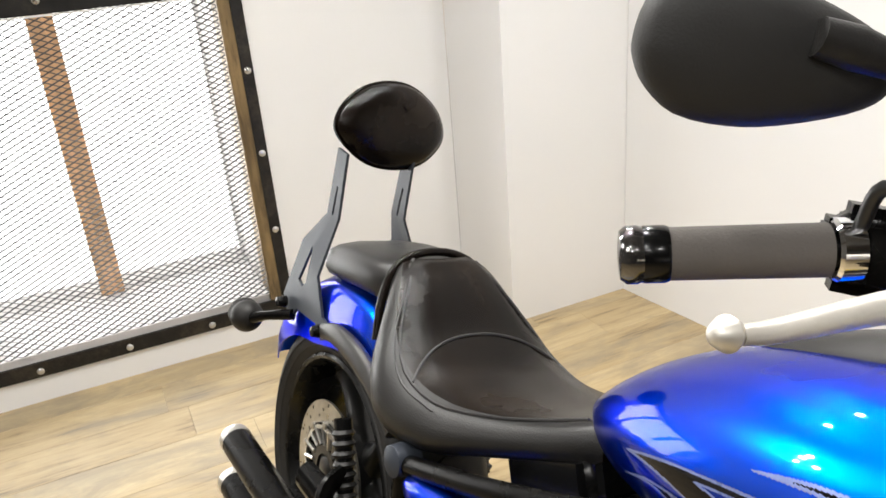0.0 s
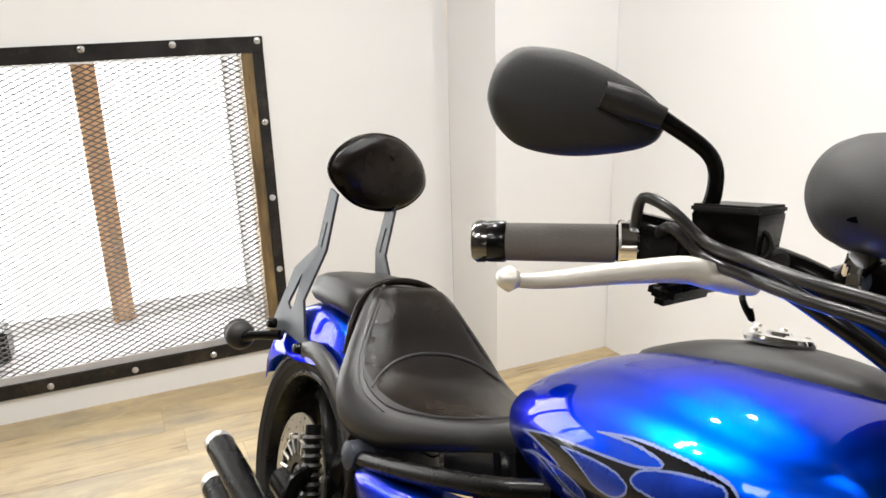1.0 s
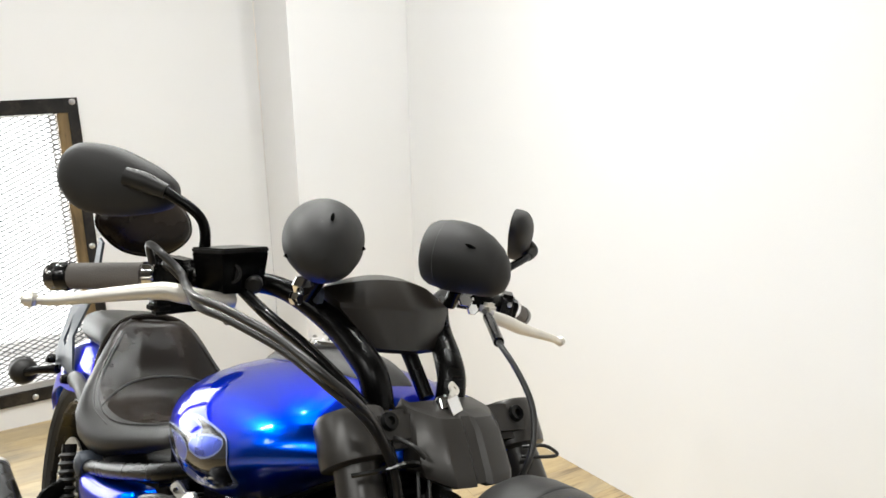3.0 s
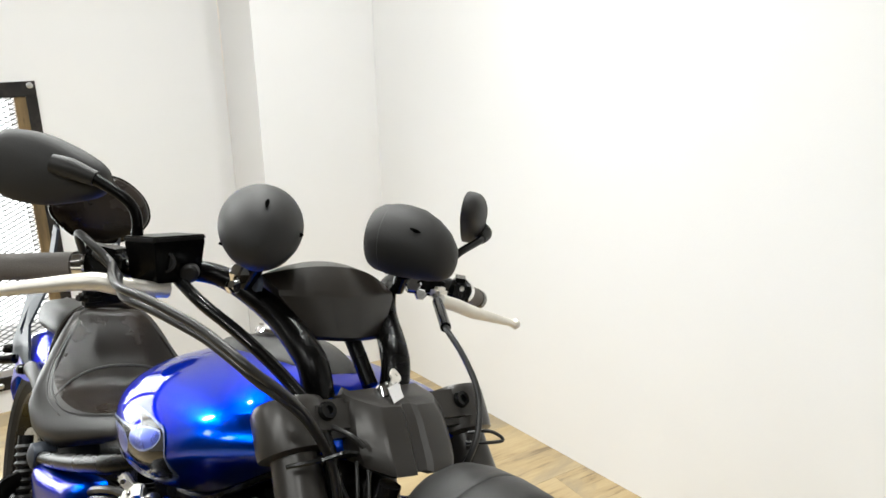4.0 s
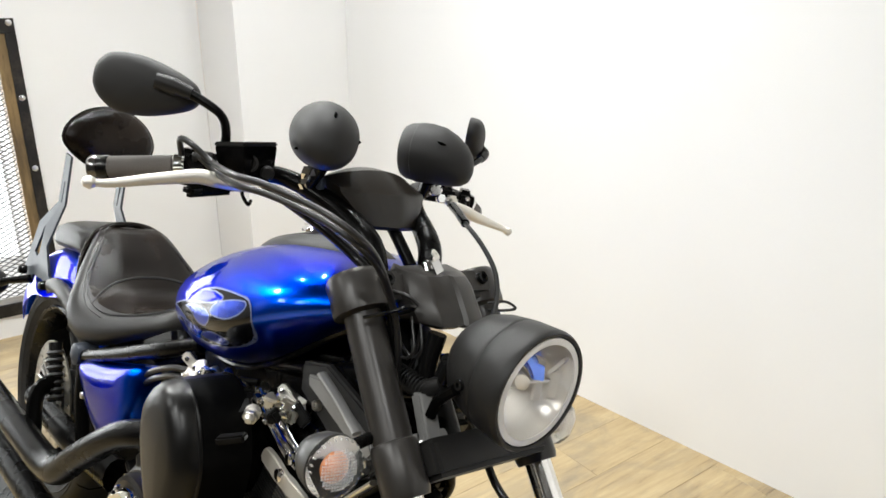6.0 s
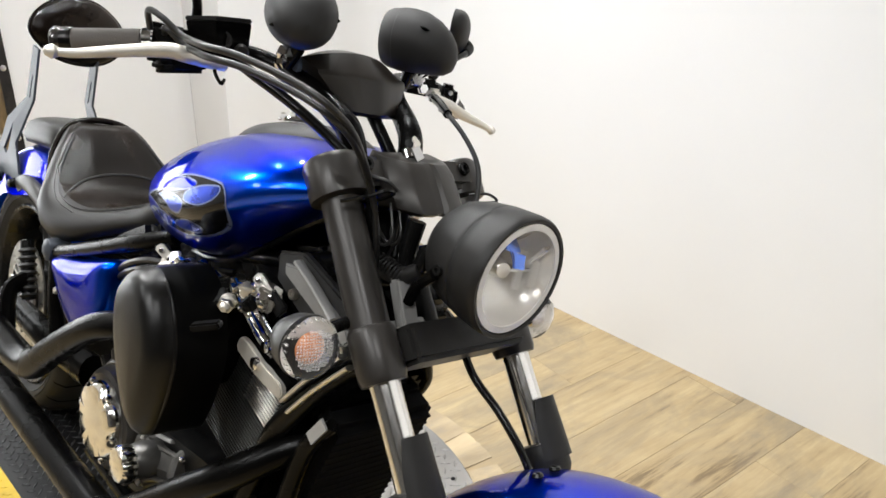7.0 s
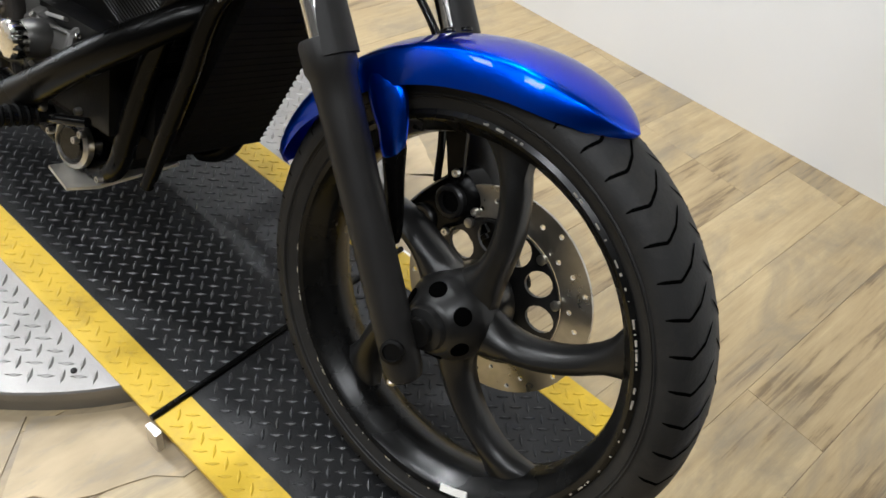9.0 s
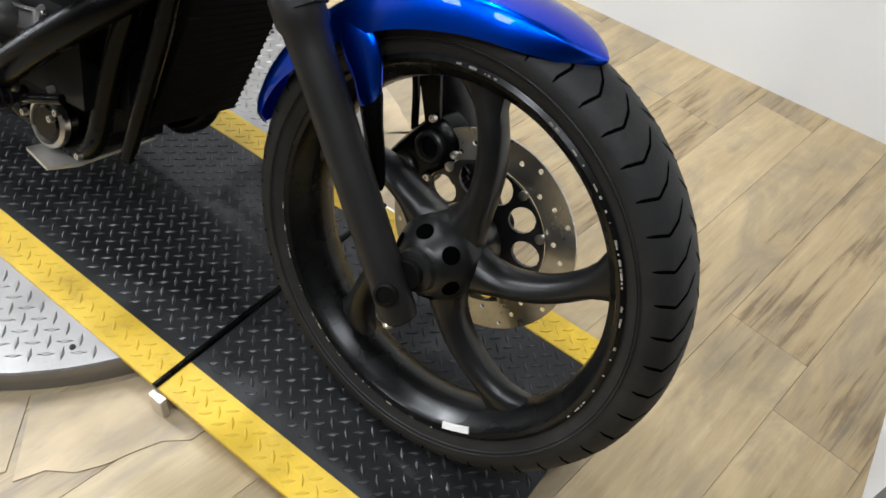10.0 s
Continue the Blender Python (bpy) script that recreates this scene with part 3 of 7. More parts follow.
def lugs(region, pitch, ln, wd, h, z, name, mat, parent, label, near=None):
    """Raised treads in alternating directions on a plate; region(s, a) says where; near: the stretch whose treads are single pieces."""
    vs, fs = [], []
    s0, s1, a0, a1 = region[:4]
    test = region[4]
    half = pitch * 0.7071
    ni, nj = int((s1 - s0) / half) + 1, int((a1 - a0) / half) + 1
    shape = ((-ln / 2, 0, 0), (0, -wd / 2, 0), (ln / 2, 0, 0), (0, wd / 2, 0), (-ln * 0.3, 0, h), (ln * 0.3, 0, h))
    faces = ((0, 1, 4), (1, 2, 5), (1, 5, 4), (2, 3, 5), (3, 0, 4), (3, 4, 5))
    one = bpy.data.meshes.new("tread")
    one.from_pydata(shape, [], faces)
    one.materials.append(mat)
    for i in range(ni):
        for j in range(nj):
            s, a = s0 + (i + 0.5) * half, a0 + (j + 0.5) * half
            if (i + j) % 2 or not test(s, a):
                continue
            ang = radians(45 if i % 2 else -45)
            d = TS * math.cos(ang) + TD * math.sin(ang)
            c = tt(s, a, z)
            if near and near[0] < a < near[1]:
                o = new("tread", one)
                o.matrix_world = Matrix.Translation(c) @ pose(0, 0, 0, 0, 0, math.degrees(math.atan2(d.y, d.x)))
                o.parent = parent
                continue
            e = Vector((-d.y, d.x, 0))
            k = len(vs)
            vs.extend(tuple(c + d * p + e * q + Vector((0, 0, w))) for p, q, w in shape)
            fs.extend(tuple(k + f for f in face) for face in faces)
    me = bpy.data.meshes.new(name)
    me.from_pydata(vs, [], fs)
    me.materials.append(mat)
    ob = new(name, me)
    ob.parent = parent
    return tagged(ob, label, kind="stuff")


SIN, SOUT, AEND, ABACK, ASEAM = 0.229, 0.299, 0.258, -2.0, -0.338
lugs((-0.66, 0.70, -1.62, -0.33, lambda s, a: math.hypot(s - DISC_S, a - DISC_A) < DISC_R - 0.015 and abs(s) > SOUT + 0.012), 0.026, 0.0305, 0.0086, 0.0022, -0.0045, "raised_tread", ALU, TABLE, "raised treads of the bare plate")
for nm, a0, a1 in (("runway", ABACK, ASEAM - 0.006), ("runway", ASEAM + 0.006, AEND)):
    R_ = rest(nm, "black tread-plate runway between worn yellow edge stripes", "runway", group="turntable runway sections")
    am, al = (a0 + a1) / 2, a1 - a0
    frame_m = Matrix(((TS.x, TD.x, 0, 0.030), (TS.y, TD.y, 0, 0.020), (0, 0, 1, 0), (0, 0, 0, 1)))
    part("plate", block(bmesh.new(), (2 * SIN, al, 0.010), frame_m @ pose(0, am, -0.006), 0.001), BLACKPLATE, R_, "scuffed black tread plate")
    for sg in (-1, 1):
        part("edge_stripe", block(bmesh.new(), (SOUT - SIN, al, 0.011), frame_m @ pose(sg * (SIN + SOUT) / 2, am, -0.0062), 0.0012), YELLOW, R_, "worn yellow painted edge")
        lugs((sg * (SIN + SOUT) / 2 - 0.04, sg * (SIN + SOUT) / 2 + 0.04, a0 + 0.01, a1 - 0.01, lambda s, a: SIN + 0.008 < abs(s) < SOUT - 0.008 and a > -1.9), 0.0220, 0.0268, 0.0074, 0.0019, -0.0008, "painted_tread", YELLOW, R_, "painted treads", (-0.45, 0.12))
    lugs((-SIN, SIN, a0 + 0.008, a1 - 0.008, lambda s, a: abs(s) < SIN - 0.008 and a > -1.9), 0.0220, 0.0268, 0.0074, 0.0022, -0.0012, "black_tread", BLACKLUG, R_, "raised black treads", (-0.40, -0.10))
    if a0 > -1:
        for sg in (-1, 1):
            part("leg", block(bmesh.new(), (0.035, 0.05, 0.052), frame_m @ pose(sg * (SOUT - 0.03), a0 + 0.035, -0.0375), 0.002), BRUSHED, R_, "small bent metal foot")
            part("leg", block(bmesh.new(), (0.02, 0.05, 0.052), frame_m @ pose(sg * (SOUT - 0.03), a1 - 0.06, -0.0375), 0.002), BRUSHED, R_, "small bent metal foot")
HINGE = rest("hinge_rod", "black hinge rod lying in the runway seam", "rod")
part("rod", tube(bmesh.new(), [tt(-SOUT - 0.002, ASEAM, 0.0005), tt(SOUT + 0.002, ASEAM, 0.0005)], 0.0058, 10), SATIN, HINGE)
for sg in (-1, 1):
    part("end_tab", block(bmesh.new(), (0.012, 0.03, 0.05), Matrix.Translation(tt(sg * (SOUT + 0.008), ASEAM + 0.012, -0.036)) @ Matrix(((TS.x, TD.x, 0, 0), (TS.y, TD.y, 0, 0), (0, 0, 1, 0), (0, 0, 0, 1))), 0.001), BRUSHED, HINGE, "bent metal end tab")
# ---------------------------------------------------------------- the motorcycle
# its own axes: x ahead, y to its left, z up; the origin lies under the front axle
LEANED = Matrix(((0.1124, 0.9594, 0.2587, -0.0603), (-0.9937, 0.1085, 0.0293, -0.0122), (0.0, -0.2603, 0.9655, 0.0048), (0, 0, 0, 1)))
STEER = 1.3
SWING = Matrix.Translation((-0.1, 2.0, 0)) @ pose(0, 0, 0, 0, 0, 0.43) @ Matrix.Translation((0.1, -2.0, 0))
TURN = Matrix.Translation((-0.55, 0, 0)) @ pose(0, 0, 0, 0, 0, -STEER) @ Matrix.Translation((0.55, 0, 0))
BACK = TURN.inverted()
SETBACK = Matrix.Translation((-0.018, 0, 0))
BIKE = rest("motorcycle", "blue and black cruiser motorcycle leaning on its side stand, flame decals", "motorcycle", SWING @ LEANED @ TURN)


def fp(name, bm, mat, parent=None, label="", angle=38):
    """A part of the steered front."""
    return wp(name, bm, mat, parent, label, angle)


def wp(name, bm, mat, parent=None, label="", angle=38):
    """A part of the front wheel or its fender."""
    return part(name, moved(bm, BACK @ SETBACK), mat, parent or BIKE, label, angle)


def bp(name, bm, mat, parent=None, label="", angle=38):
    return part(name, bm, mat, parent or BIKE, label, angle)


def pillow(outline, y0, y1, rings=5, power=2.4, centre=None, plane="xz", dome=1.0):
    """A cushion-like body over an outline: flat back at y0, domed to y1."""
    c = Vector(centre) if centre else sum((Vector(p) for p in outline), Vector((0, 0))) / len(outline)
    bm = bmesh.new()
    out = []
    rows = [(1.0, y0)]
    for k in range(rings + 1):
        a = math.pi / 2 * k / rings
        rows.append((max(0.02, math.cos(a) ** (2 / power)) if k else 1.0, y0 + (y1 - y0) * (0.25 + 0.75 * math.sin(a) ** (2 / power)) if k else y0 + (y1 - y0) * 0.25))
    for s, y in rows:
        ring = []
        for p in outline:
            q = c + (Vector(p) - c) * s
            ring.append({"xz": (q.x, y, q.y), "yz": (y, q.x, q.y), "xy": (q.x, q.y, y)}[plane])
        out.append(ring)
    strip_rings(bm, out)
    return bm


def closed_curve(pts, steps=5):
    n = len(pts)
    P = [Vector(p) for p in pts]
    out = []
    for i in range(n):
        a, b, c, d = P[i - 1], P[i], P[(i + 1) % n], P[(i + 2) % n]
        for k in range(steps):
            t = k / steps
            out.append(0.5 * ((2 * b) + (c - a) * t + (2 * a - 5 * b + 4 * c - d) * t * t + (3 * b - a - 3 * c + d) * t ** 3))
    return [tuple(v) for v in out]


# front wheel
AX = (0.0, 0.0, 0.35)


def wheel(name, centre, r_out, half, r_rim, tread, builder, spokes, spin, hub_r, rotor_y, rotor_r):
    C = Vector(centre)
    hub = builder(name, lathe(bmesh.new(), [(0.020, -0.100), (0.030, -0.096), (0.032, -0.087), (hub_r * 0.62, -0.085), (hub_r * 0.68, -0.082), (hub_r * 1.02, -0.053), (hub_r * 1.10, -0.042), (hub_r * 1.10, 0.0), (hub_r, 0.04), (0.04, 0.065), (0.03, 0.085)], centre, (0, 1, 0), 48), HUBBLACK, None, "satin black cast hub")
    prof = [(r_rim - 0.004, -half * 0.80), (r_rim + 0.012, -half * 0.93), (r_out - 0.042, -half), (r_out - 0.024, -half * 0.93), (r_out - 0.011, -half * 0.72), (r_out - 0.003, -half * 0.4), (r_out, 0)]
    prof += [(r, -w) for r, w in prof[-2::-1]]
    builder("tyre", torus_profile(bmesh.new(), prof, centre, 96), RUBBER, hub, "black tyre, dusty tread")
    # sidewall bead lines
    bm = bmesh.new()
    for sg in (-1, 1):
        for rr in (r_rim + 0.016, r_out - 0.047):
            w = half * (0.945 if rr < r_rim + 0.02 else 1.0)
            torus_profile(bm, [(rr + 0.0015, sg * w), (rr, sg * (w + 0.0016)), (rr - 0.0015, sg * w)], centre, 96)
    builder("sidewall_rib", bm, RUBBER, hub)
    # tread: a short stroke from the shoulder, then a long one sweeping up towards the crown
    # near-black strips lie just proud of the tread, painted as the grooves' shade
    bm = bmesh.new()
    for k in range(tread):
        for sg in (-1, 1):
            a0 = 360 * (k + (0.5 if sg > 0 else 0)) / tread
            pts = [(0.96, 0.8), (0.93, 0.7), (0.82, 0.35), (0.72, 0.0), (0.64, 0.3), (0.40, 2.0), (0.16, 4.2), (0.06, 5.2)]
            rings = []
            for (u0, g0), (u1, g1) in zip(pts, pts[1:]):
                for j in range(3):
                    t = j / 3
                    rings.append((u0 + (u1 - u0) * t, g0 + (g1 - g0) * t))
            rings.append(pts[-1])
            out = []
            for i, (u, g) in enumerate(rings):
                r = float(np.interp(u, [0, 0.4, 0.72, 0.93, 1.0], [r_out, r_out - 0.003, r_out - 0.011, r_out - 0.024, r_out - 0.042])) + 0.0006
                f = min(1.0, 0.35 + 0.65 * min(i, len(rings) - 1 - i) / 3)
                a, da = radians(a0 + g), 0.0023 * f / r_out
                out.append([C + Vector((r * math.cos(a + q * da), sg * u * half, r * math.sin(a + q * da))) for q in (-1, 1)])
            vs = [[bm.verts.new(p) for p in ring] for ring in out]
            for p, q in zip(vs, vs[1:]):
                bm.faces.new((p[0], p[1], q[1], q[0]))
    tagged(builder("tread_groove", bm, SHADEBLACK, hub, "dark chevron tread grooves"), kind="stuff")
    lip = half * 0.86
    rim = [(r_rim, -lip), (r_rim - 0.006, -lip - 0.004), (r_rim - 0.012, -lip - 0.001), (r_rim - 0.018, -lip + 0.012), (r_rim - 0.030, -lip * 0.55), (r_rim - 0.036, 0), (r_rim - 0.030, lip * 0.55), (r_rim - 0.018, lip - 0.012), (r_rim - 0.012, lip + 0.001), (r_rim - 0.006, lip + 0.004), (r_rim, lip), (r_rim - 0.012, lip * 0.8), (r_rim - 0.014, 0), (r_rim - 0.012, -lip * 0.8)]
    builder("rim", torus_profile(bmesh.new(), rim, centre, 96), RIMBLACK, hub, "scuffed black cast rim")
    for k in range(spokes):
        a = radians(spin + 360 * k / spokes)
        bm = bmesh.new()
        rings = []
        for j in range(15):
            t = j / 14
            r = hub_r * 0.75 + (r_rim - 0.030 - hub_r * 0.75) * t
            ang = a + radians(26) * (t ** 1.3)
            wd = 0.0245 + 0.016 * max(0, 1 - t / 0.28) ** 1.6 - 0.004 * math.sin(math.pi * t) + 0.022 * max(0, (t - 0.82) / 0.18) ** 1.5
            th = 0.030 - 0.008 * t
            rad = Vector((math.cos(ang), 0, math.sin(ang)))
            tan = Vector((-math.sin(ang), 0, math.cos(ang)))
            c = C + rad * r + Vector((0, -0.016 * (1 - t), 0))
            # ridged face: proud middle, sloping shoulders
            sec = [(-1, 0.25), (-0.92, -0.45), (-0.55, -0.86), (-0.12, -1.0), (0.30, -0.92), (0.72, -0.62), (0.97, -0.15), (1, 0.3), (0.7, 0.9), (-0.7, 0.9)]
            rings.append([c + tan * wd * u + Vector((0, 1, 0)) * th * w for u, w in sec])
        strip_rings(bm, rings)
        builder("spoke", bm, HUBBLACK, hub, "swept black cast spoke", 32)
    # drilled rotor with open carrier
    circ = lambda r, n, cx=0, cy=0, ph=0: [(cx + r * math.cos(ph + 2 * math.pi * i / n), cy + r * math.sin(ph + 2 * math.pi * i / n)) for i in range(n)]
    holes = [circ(rotor_r * 0.70, 48)]
    for k in range(32):
        rr = rotor_r * (0.94, 0.86, 0.78)[k % 3]
        a = 2 * math.pi * k / 32
        holes.append(circ(0.0042, 7, rr * math.cos(a), rr * math.sin(a)))
    upright = Matrix.Translation((C.x, rotor_y, C.z)) @ pose(0, 0, 0, 90, 0, 0)
    builder("brake_rotor", plate(bmesh.new(), circ(rotor_r, 64), 0.0045, upright, holes), ROTORSTEEL, hub, "drilled steel brake rotor")
    ro, holes = rotor_r * 0.695, [circ(0.036, 32)]
    for k in range(10):
        a = 2 * math.pi * (k + 0.25) / 10
        holes.append([(ro * 0.76 * math.cos(a) + 0.0235 * math.cos(b) * math.cos(a) - 0.0200 * math.sin(b) * math.sin(a), ro * 0.76 * math.sin(a) + 0.0235 * math.cos(b) * math.sin(a) + 0.0200 * math.sin(b) * math.cos(a)) for b in (2 * math.pi * i / 14 for i in range(14))])
    car = builder("rotor_carrier", plate(bmesh.new(), circ(ro, 64), 0.006, Matrix.Translation((0, -0.005, 0)) @ upright, holes), HUBBLACK, hub, "black webbed rotor carrier")
    for k in range(10):
        a = 2 * math.pi * (k + 0.75) / 10
        builder("rotor_pin", lathe(bmesh.new(), [(0.0075, -0.002), (0.0075, 0.005), (0.004, 0.006)], (C.x + ro * 0.97 * math.cos(a), rotor_y - 0.010, C.z + ro * 0.97 * math.sin(a)), (0, -1, 0), 10), ROTORSTEEL, car)
    return hub


FHUB = wheel("front_wheel", AX, 0.35, 0.060, 0.283, 48, wp, 5, 72, 0.058, 0.078, 0.160)
# near-black discs painted as the shade of finger holes in the hub's sloping face
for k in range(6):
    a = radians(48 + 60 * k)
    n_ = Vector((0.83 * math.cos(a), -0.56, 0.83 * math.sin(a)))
    wp("hole_shade", lathe(bmesh.new(), [(0.0128, -0.006), (0.0128, 0.0010), (0.0110, 0.0016)], Vector((0.0494 * math.cos(a), -0.0675, 0.35 + 0.0494 * math.sin(a))), n_, 18), SHADEBLACK, FHUB, "near-black disc painted as the shade of a round hole")
wp("axle", lathe(bmesh.new(), [(0.020, -0.110), (0.020, 0.135)], AX, (0, 1, 0), 16), DARKMETAL, None, "wheel axle")
# balance weight, paint scuffs and painted highlight marks on the rim lip
wp("balance_weight", torus_profile(bmesh.new(), [(0.2715, -0.0575), (0.2715, -0.0545), (0.2625, -0.0515), (0.2625, -0.0545)], AX, 8, -67, -57), material("white_tape", (0.78, 0.77, 0.74), 0.5), FHUB, "white tape over a balance weight")
SCUFFGLINT = material("bare_scuffs_and_glints", (0.55, 0.54, 0.52), 0.4, 0.7, 0.3, 60)
rs = random.Random(4)
bm = bmesh.new()
for k in range(64):
    a0 = rs.choice((rs.uniform(-20, 100), rs.uniform(-175, -110), rs.uniform(-20, 100), rs.uniform(-170, -60)))
    torus_profile(bm, [(0.2806, -0.0556), (0.2815 - rs.uniform(0, .002), -0.0545), (0.2785, -0.0556)], AX, 3, a0, a0 + rs.uniform(0.2, 1.0) ** 2 * 2.4)
wp("rim_scuffs_and_glints", bm, SCUFFGLINT, FHUB, "bare metal scuffs and painted glints along the rim lip")
tagged(bpy.data.objects["rim_scuffs_and_glints"], kind="stuff")


# fork
def fork_x(z):
    return 0.004 - 0.81 * (z - 0.30)


def fork_pt(y, z, ahead=0.0, up=0.0):
    d = Vector((-0.81, 0, 1)).normalized()
    n_ = Vector((d.z, 0, -d.x))
    return Vector((fork_x(z), y, z)) + n_ * ahead + d * up


FD = Vector((-0.81, 0, 1)).normalized()
for sg, y, yt in ((-1, -0.118, -0.110), (1, 0.150, 0.128)):
    leg = fp("fork_slider", lathe(bmesh.new(), [(0.012, -0.042), (0.023, -0.036), (0.0265, -0.024), (0.0270, 0.06), (0.0278, 0.20), (0.0290, 0.33), (0.0305, 0.362), (0.0350, 0.372), (0.0350, 0.404), (0.032, 0.410), (0.022, 0.412)], fork_pt(y, 0.315), FD, 28), MATTE, None, "satin black fork lower leg")
    fp("pinch_bolt", lathe(bmesh.new(), [(0.0165, 0), (0.0165, 0.005), (0.0125, 0.006), (0.0115, 0.002)], (-0.004, y + sg * 0.0250, 0.331), (0.35, sg * 0.89, 0.28), 18), DARKMETAL, leg, "hollow axle end")
    fp("drain_screw", lathe(bmesh.new(), [(0.007, 0), (0.007, 0.010), (0.004, 0.012)], (0.004, y - 0.014, 0.286), (0.5, -0.5, -0.6), 10), BRUSHED, leg, "small bright screw")
    fp("fork_tube", lathe(bmesh.new(), [(0.0205, 0.39), (0.0205, 0.60)], fork_pt(y, 0.30), FD, 28), TUBECHROME, None, "chrome fork tube")
    fp("fork_cover", lathe(bmesh.new(), [(0.022, 0.0), (0.0268, 0.002), (0.0274, 0.05), (0.0270, 0.225)], fork_pt(y, 0.30, 0, 0.630), fork_pt(yt, 0.30, 0, 0.85) - fork_pt(y, 0.30, 0, 0.630), 28), FORK, None, "satin black upper fork cover")
    # tube guard standing on the collar's front
    bm = bmesh.new()
    rings = []
    nrm = Vector((FD.z, 0, -FD.x))
    for j in range(7):
        t = j / 6
        h = 0.405 + 0.088 * t
        half_a = radians(62 - 22 * t ** 3)
        ro, ri = 0.0350 - 0.002 * t, 0.0305 - 0.002 * t
        c = fork_pt(y, 0.30, 0.006, h)
        ring = [c + ro * (math.cos(b) * nrm + math.sin(b) * Vector((0, 1, 0))) for b in np.linspace(-half_a, half_a, 13)]
        ring += [c + ri * (math.cos(b) * nrm + math.sin(b) * Vector((0, 1, 0))) for b in np.linspace(half_a, -half_a, 13)]
        rings.append(ring)
    strip_rings(bm, rings)
    fp("tube_guard", bm, MATTE, leg, "black plastic tube guard")
    fp("top_clamp", lathe(bmesh.new(), [(0.030, 0.815), (0.041, 0.818), (0.042, 0.826), (0.042, 0.866), (0.038, 0.874), (0.02, 0.876)], fork_pt(yt, 0.30), FD, 32), FORK, None, "black top fork clamp")
    fp("clamp_bolt", bezel_bolt(fork_pt(yt - sg * 0.022, 0.30, 0.040, 0.852), Vector((FD.z, 0, -FD.x)), 0.011, 0.008, 14), GLOSS, None, "black socket bolt")
    fp("lower_clamp", lathe(bmesh.new(), [(0.030, 0.565), (0.031, 0.568), (0.0325, 0.573), (0.0325, 0.632), (0.030, 0.638), (0.025, 0.640)], fork_pt(y, 0.30), FD, 32), FORK, None, "black lower fork clamp")
FRAMEM = Matrix((( FD.z, 0, FD.x, 0), (0, 1, 0, 0), (-FD.x, 0, FD.z, 0), (0, 0, 0, 1)))


def on_fork(y, h, ahead):
    return Matrix.Translation(fork_pt(y, 0.30, ahead, h)) @ FRAMEM


fp("lower_bridge", block(bmesh.new(), (0.085, 0.225, 0.052), on_fork(0.015, 0.603, 0.008), 0.007), MATTE, None, "black lower yoke")
fp("upper_bridge", block(bmesh.new(), (0.075, 0.235, 0.044), on_fork(0.009, 0.846, 0.004), 0.008), FORK, None, "black upper yoke")
# sculpted cover in front of the steering head
bm = bmesh.new()
rows = []
for z, xf, wd in ((1.002, -0.490, 0.052), (0.999, -0.474, 0.058), (0.988, -0.460, 0.062), (0.966, -0.443, 0.065), (0.950, -0.430, 0.065), (0.940, -0.424, 0.061), (0.934, -0.434, 0.056)):
    ring = [(-0.54, 0.002 - wd, z - 0.012)]
    for u, d in ((-1.0, 0.045), (-0.97, 0.030), (-0.70, 0.004), (-0.62, 0.0), (-0.20, -0.002), (-0.12, 0.0045), (0.10, 0.0045), (0.18, -0.002), (0.62, 0.0), (0.72, 0.004), (0.97, 0.026), (1.0, 0.040)):
        ring.append((xf - d, 0.002 + u * wd, z))
    ring.append((-0.54, 0.002 + wd, z - 0.012))
    rows.append(ring)
strip_rings(bm, rows)
fp("head_cover", bm, FORK, None, "sculpted black plastic steering head cover", 26)
# ignition key in its barrel
IGN = fp("ignition_barrel", lathe(bmesh.new(), [(0.016, 0.0), (0.016, 0.012), (0.012, 0.016), (0.004, 0.016)], (-0.500, -0.006, 0.998), FD, 20), CHROME, None, "chrome ignition barrel")
kb = Matrix.Translation((-0.497, -0.008, 1.020)) @ pose(0, 0, 0, 30, 40, 62) @ Matrix.Scale(0.6, 4)
fp("key", plate(bmesh.new(), closed_curve([(-.004, -.012), (.004, -.012), (.0045, 0), (.012, .004), (.013, .020), (.006, .025), (-.006, .025), (-.013, .020), (-.012, .004), (-.0045, 0)], 2), 0.004, kb, [[(-.004, .013), (.004, .013), (.004, .018), (-.004, .018)]]), LEVERALU, IGN, "bright metal key left in the lock")
fp("key_tag", plate(bmesh.new(), [(-.008, -.010), (.008, -.010), (.009, .008), (-.007, .009)], 0.003, Matrix.Translation((-0.486, -0.012, 1.010)) @ pose(0, 0, 0, 60, -20, 100)), CHROME, IGN, "folded metal tag")

# headlight
HL = Vector((-0.284, -0.002, 0.904))
HD = Vector((0.995, -0.02, -0.06)).normalized()
shell = fp("headlight", lathe(bmesh.new(), [(0.030, -0.118), (0.050, -0.110), (0.066, -0.092), (0.075, -0.068), (0.0795, -0.044), (0.0805, -0.039), (0.0797, -0.037), (0.0812, -0.035), (0.083, -0.015), (0.0843, 0.003), (0.084, 0.011), (0.0815, 0.0155), (0.0775, 0.0150), (0.0755, 0.010), (0.0755, 0.0)], HL, HD, 56, caps=False), MATTE, None, "matte black headlight bucket")
fp("reflector", lathe(bmesh.new(), [(0.0755, 0.002), (0.070, -0.012), (0.055, -0.034), (0.034, -0.050), (0.016, -0.056), (0.002, -0.057)], HL, HD, 48, caps=False), REFLECTOR, shell, "faceted chrome reflector")
hx, hy, hz = axis_frame(HD)
bm = bmesh.new()
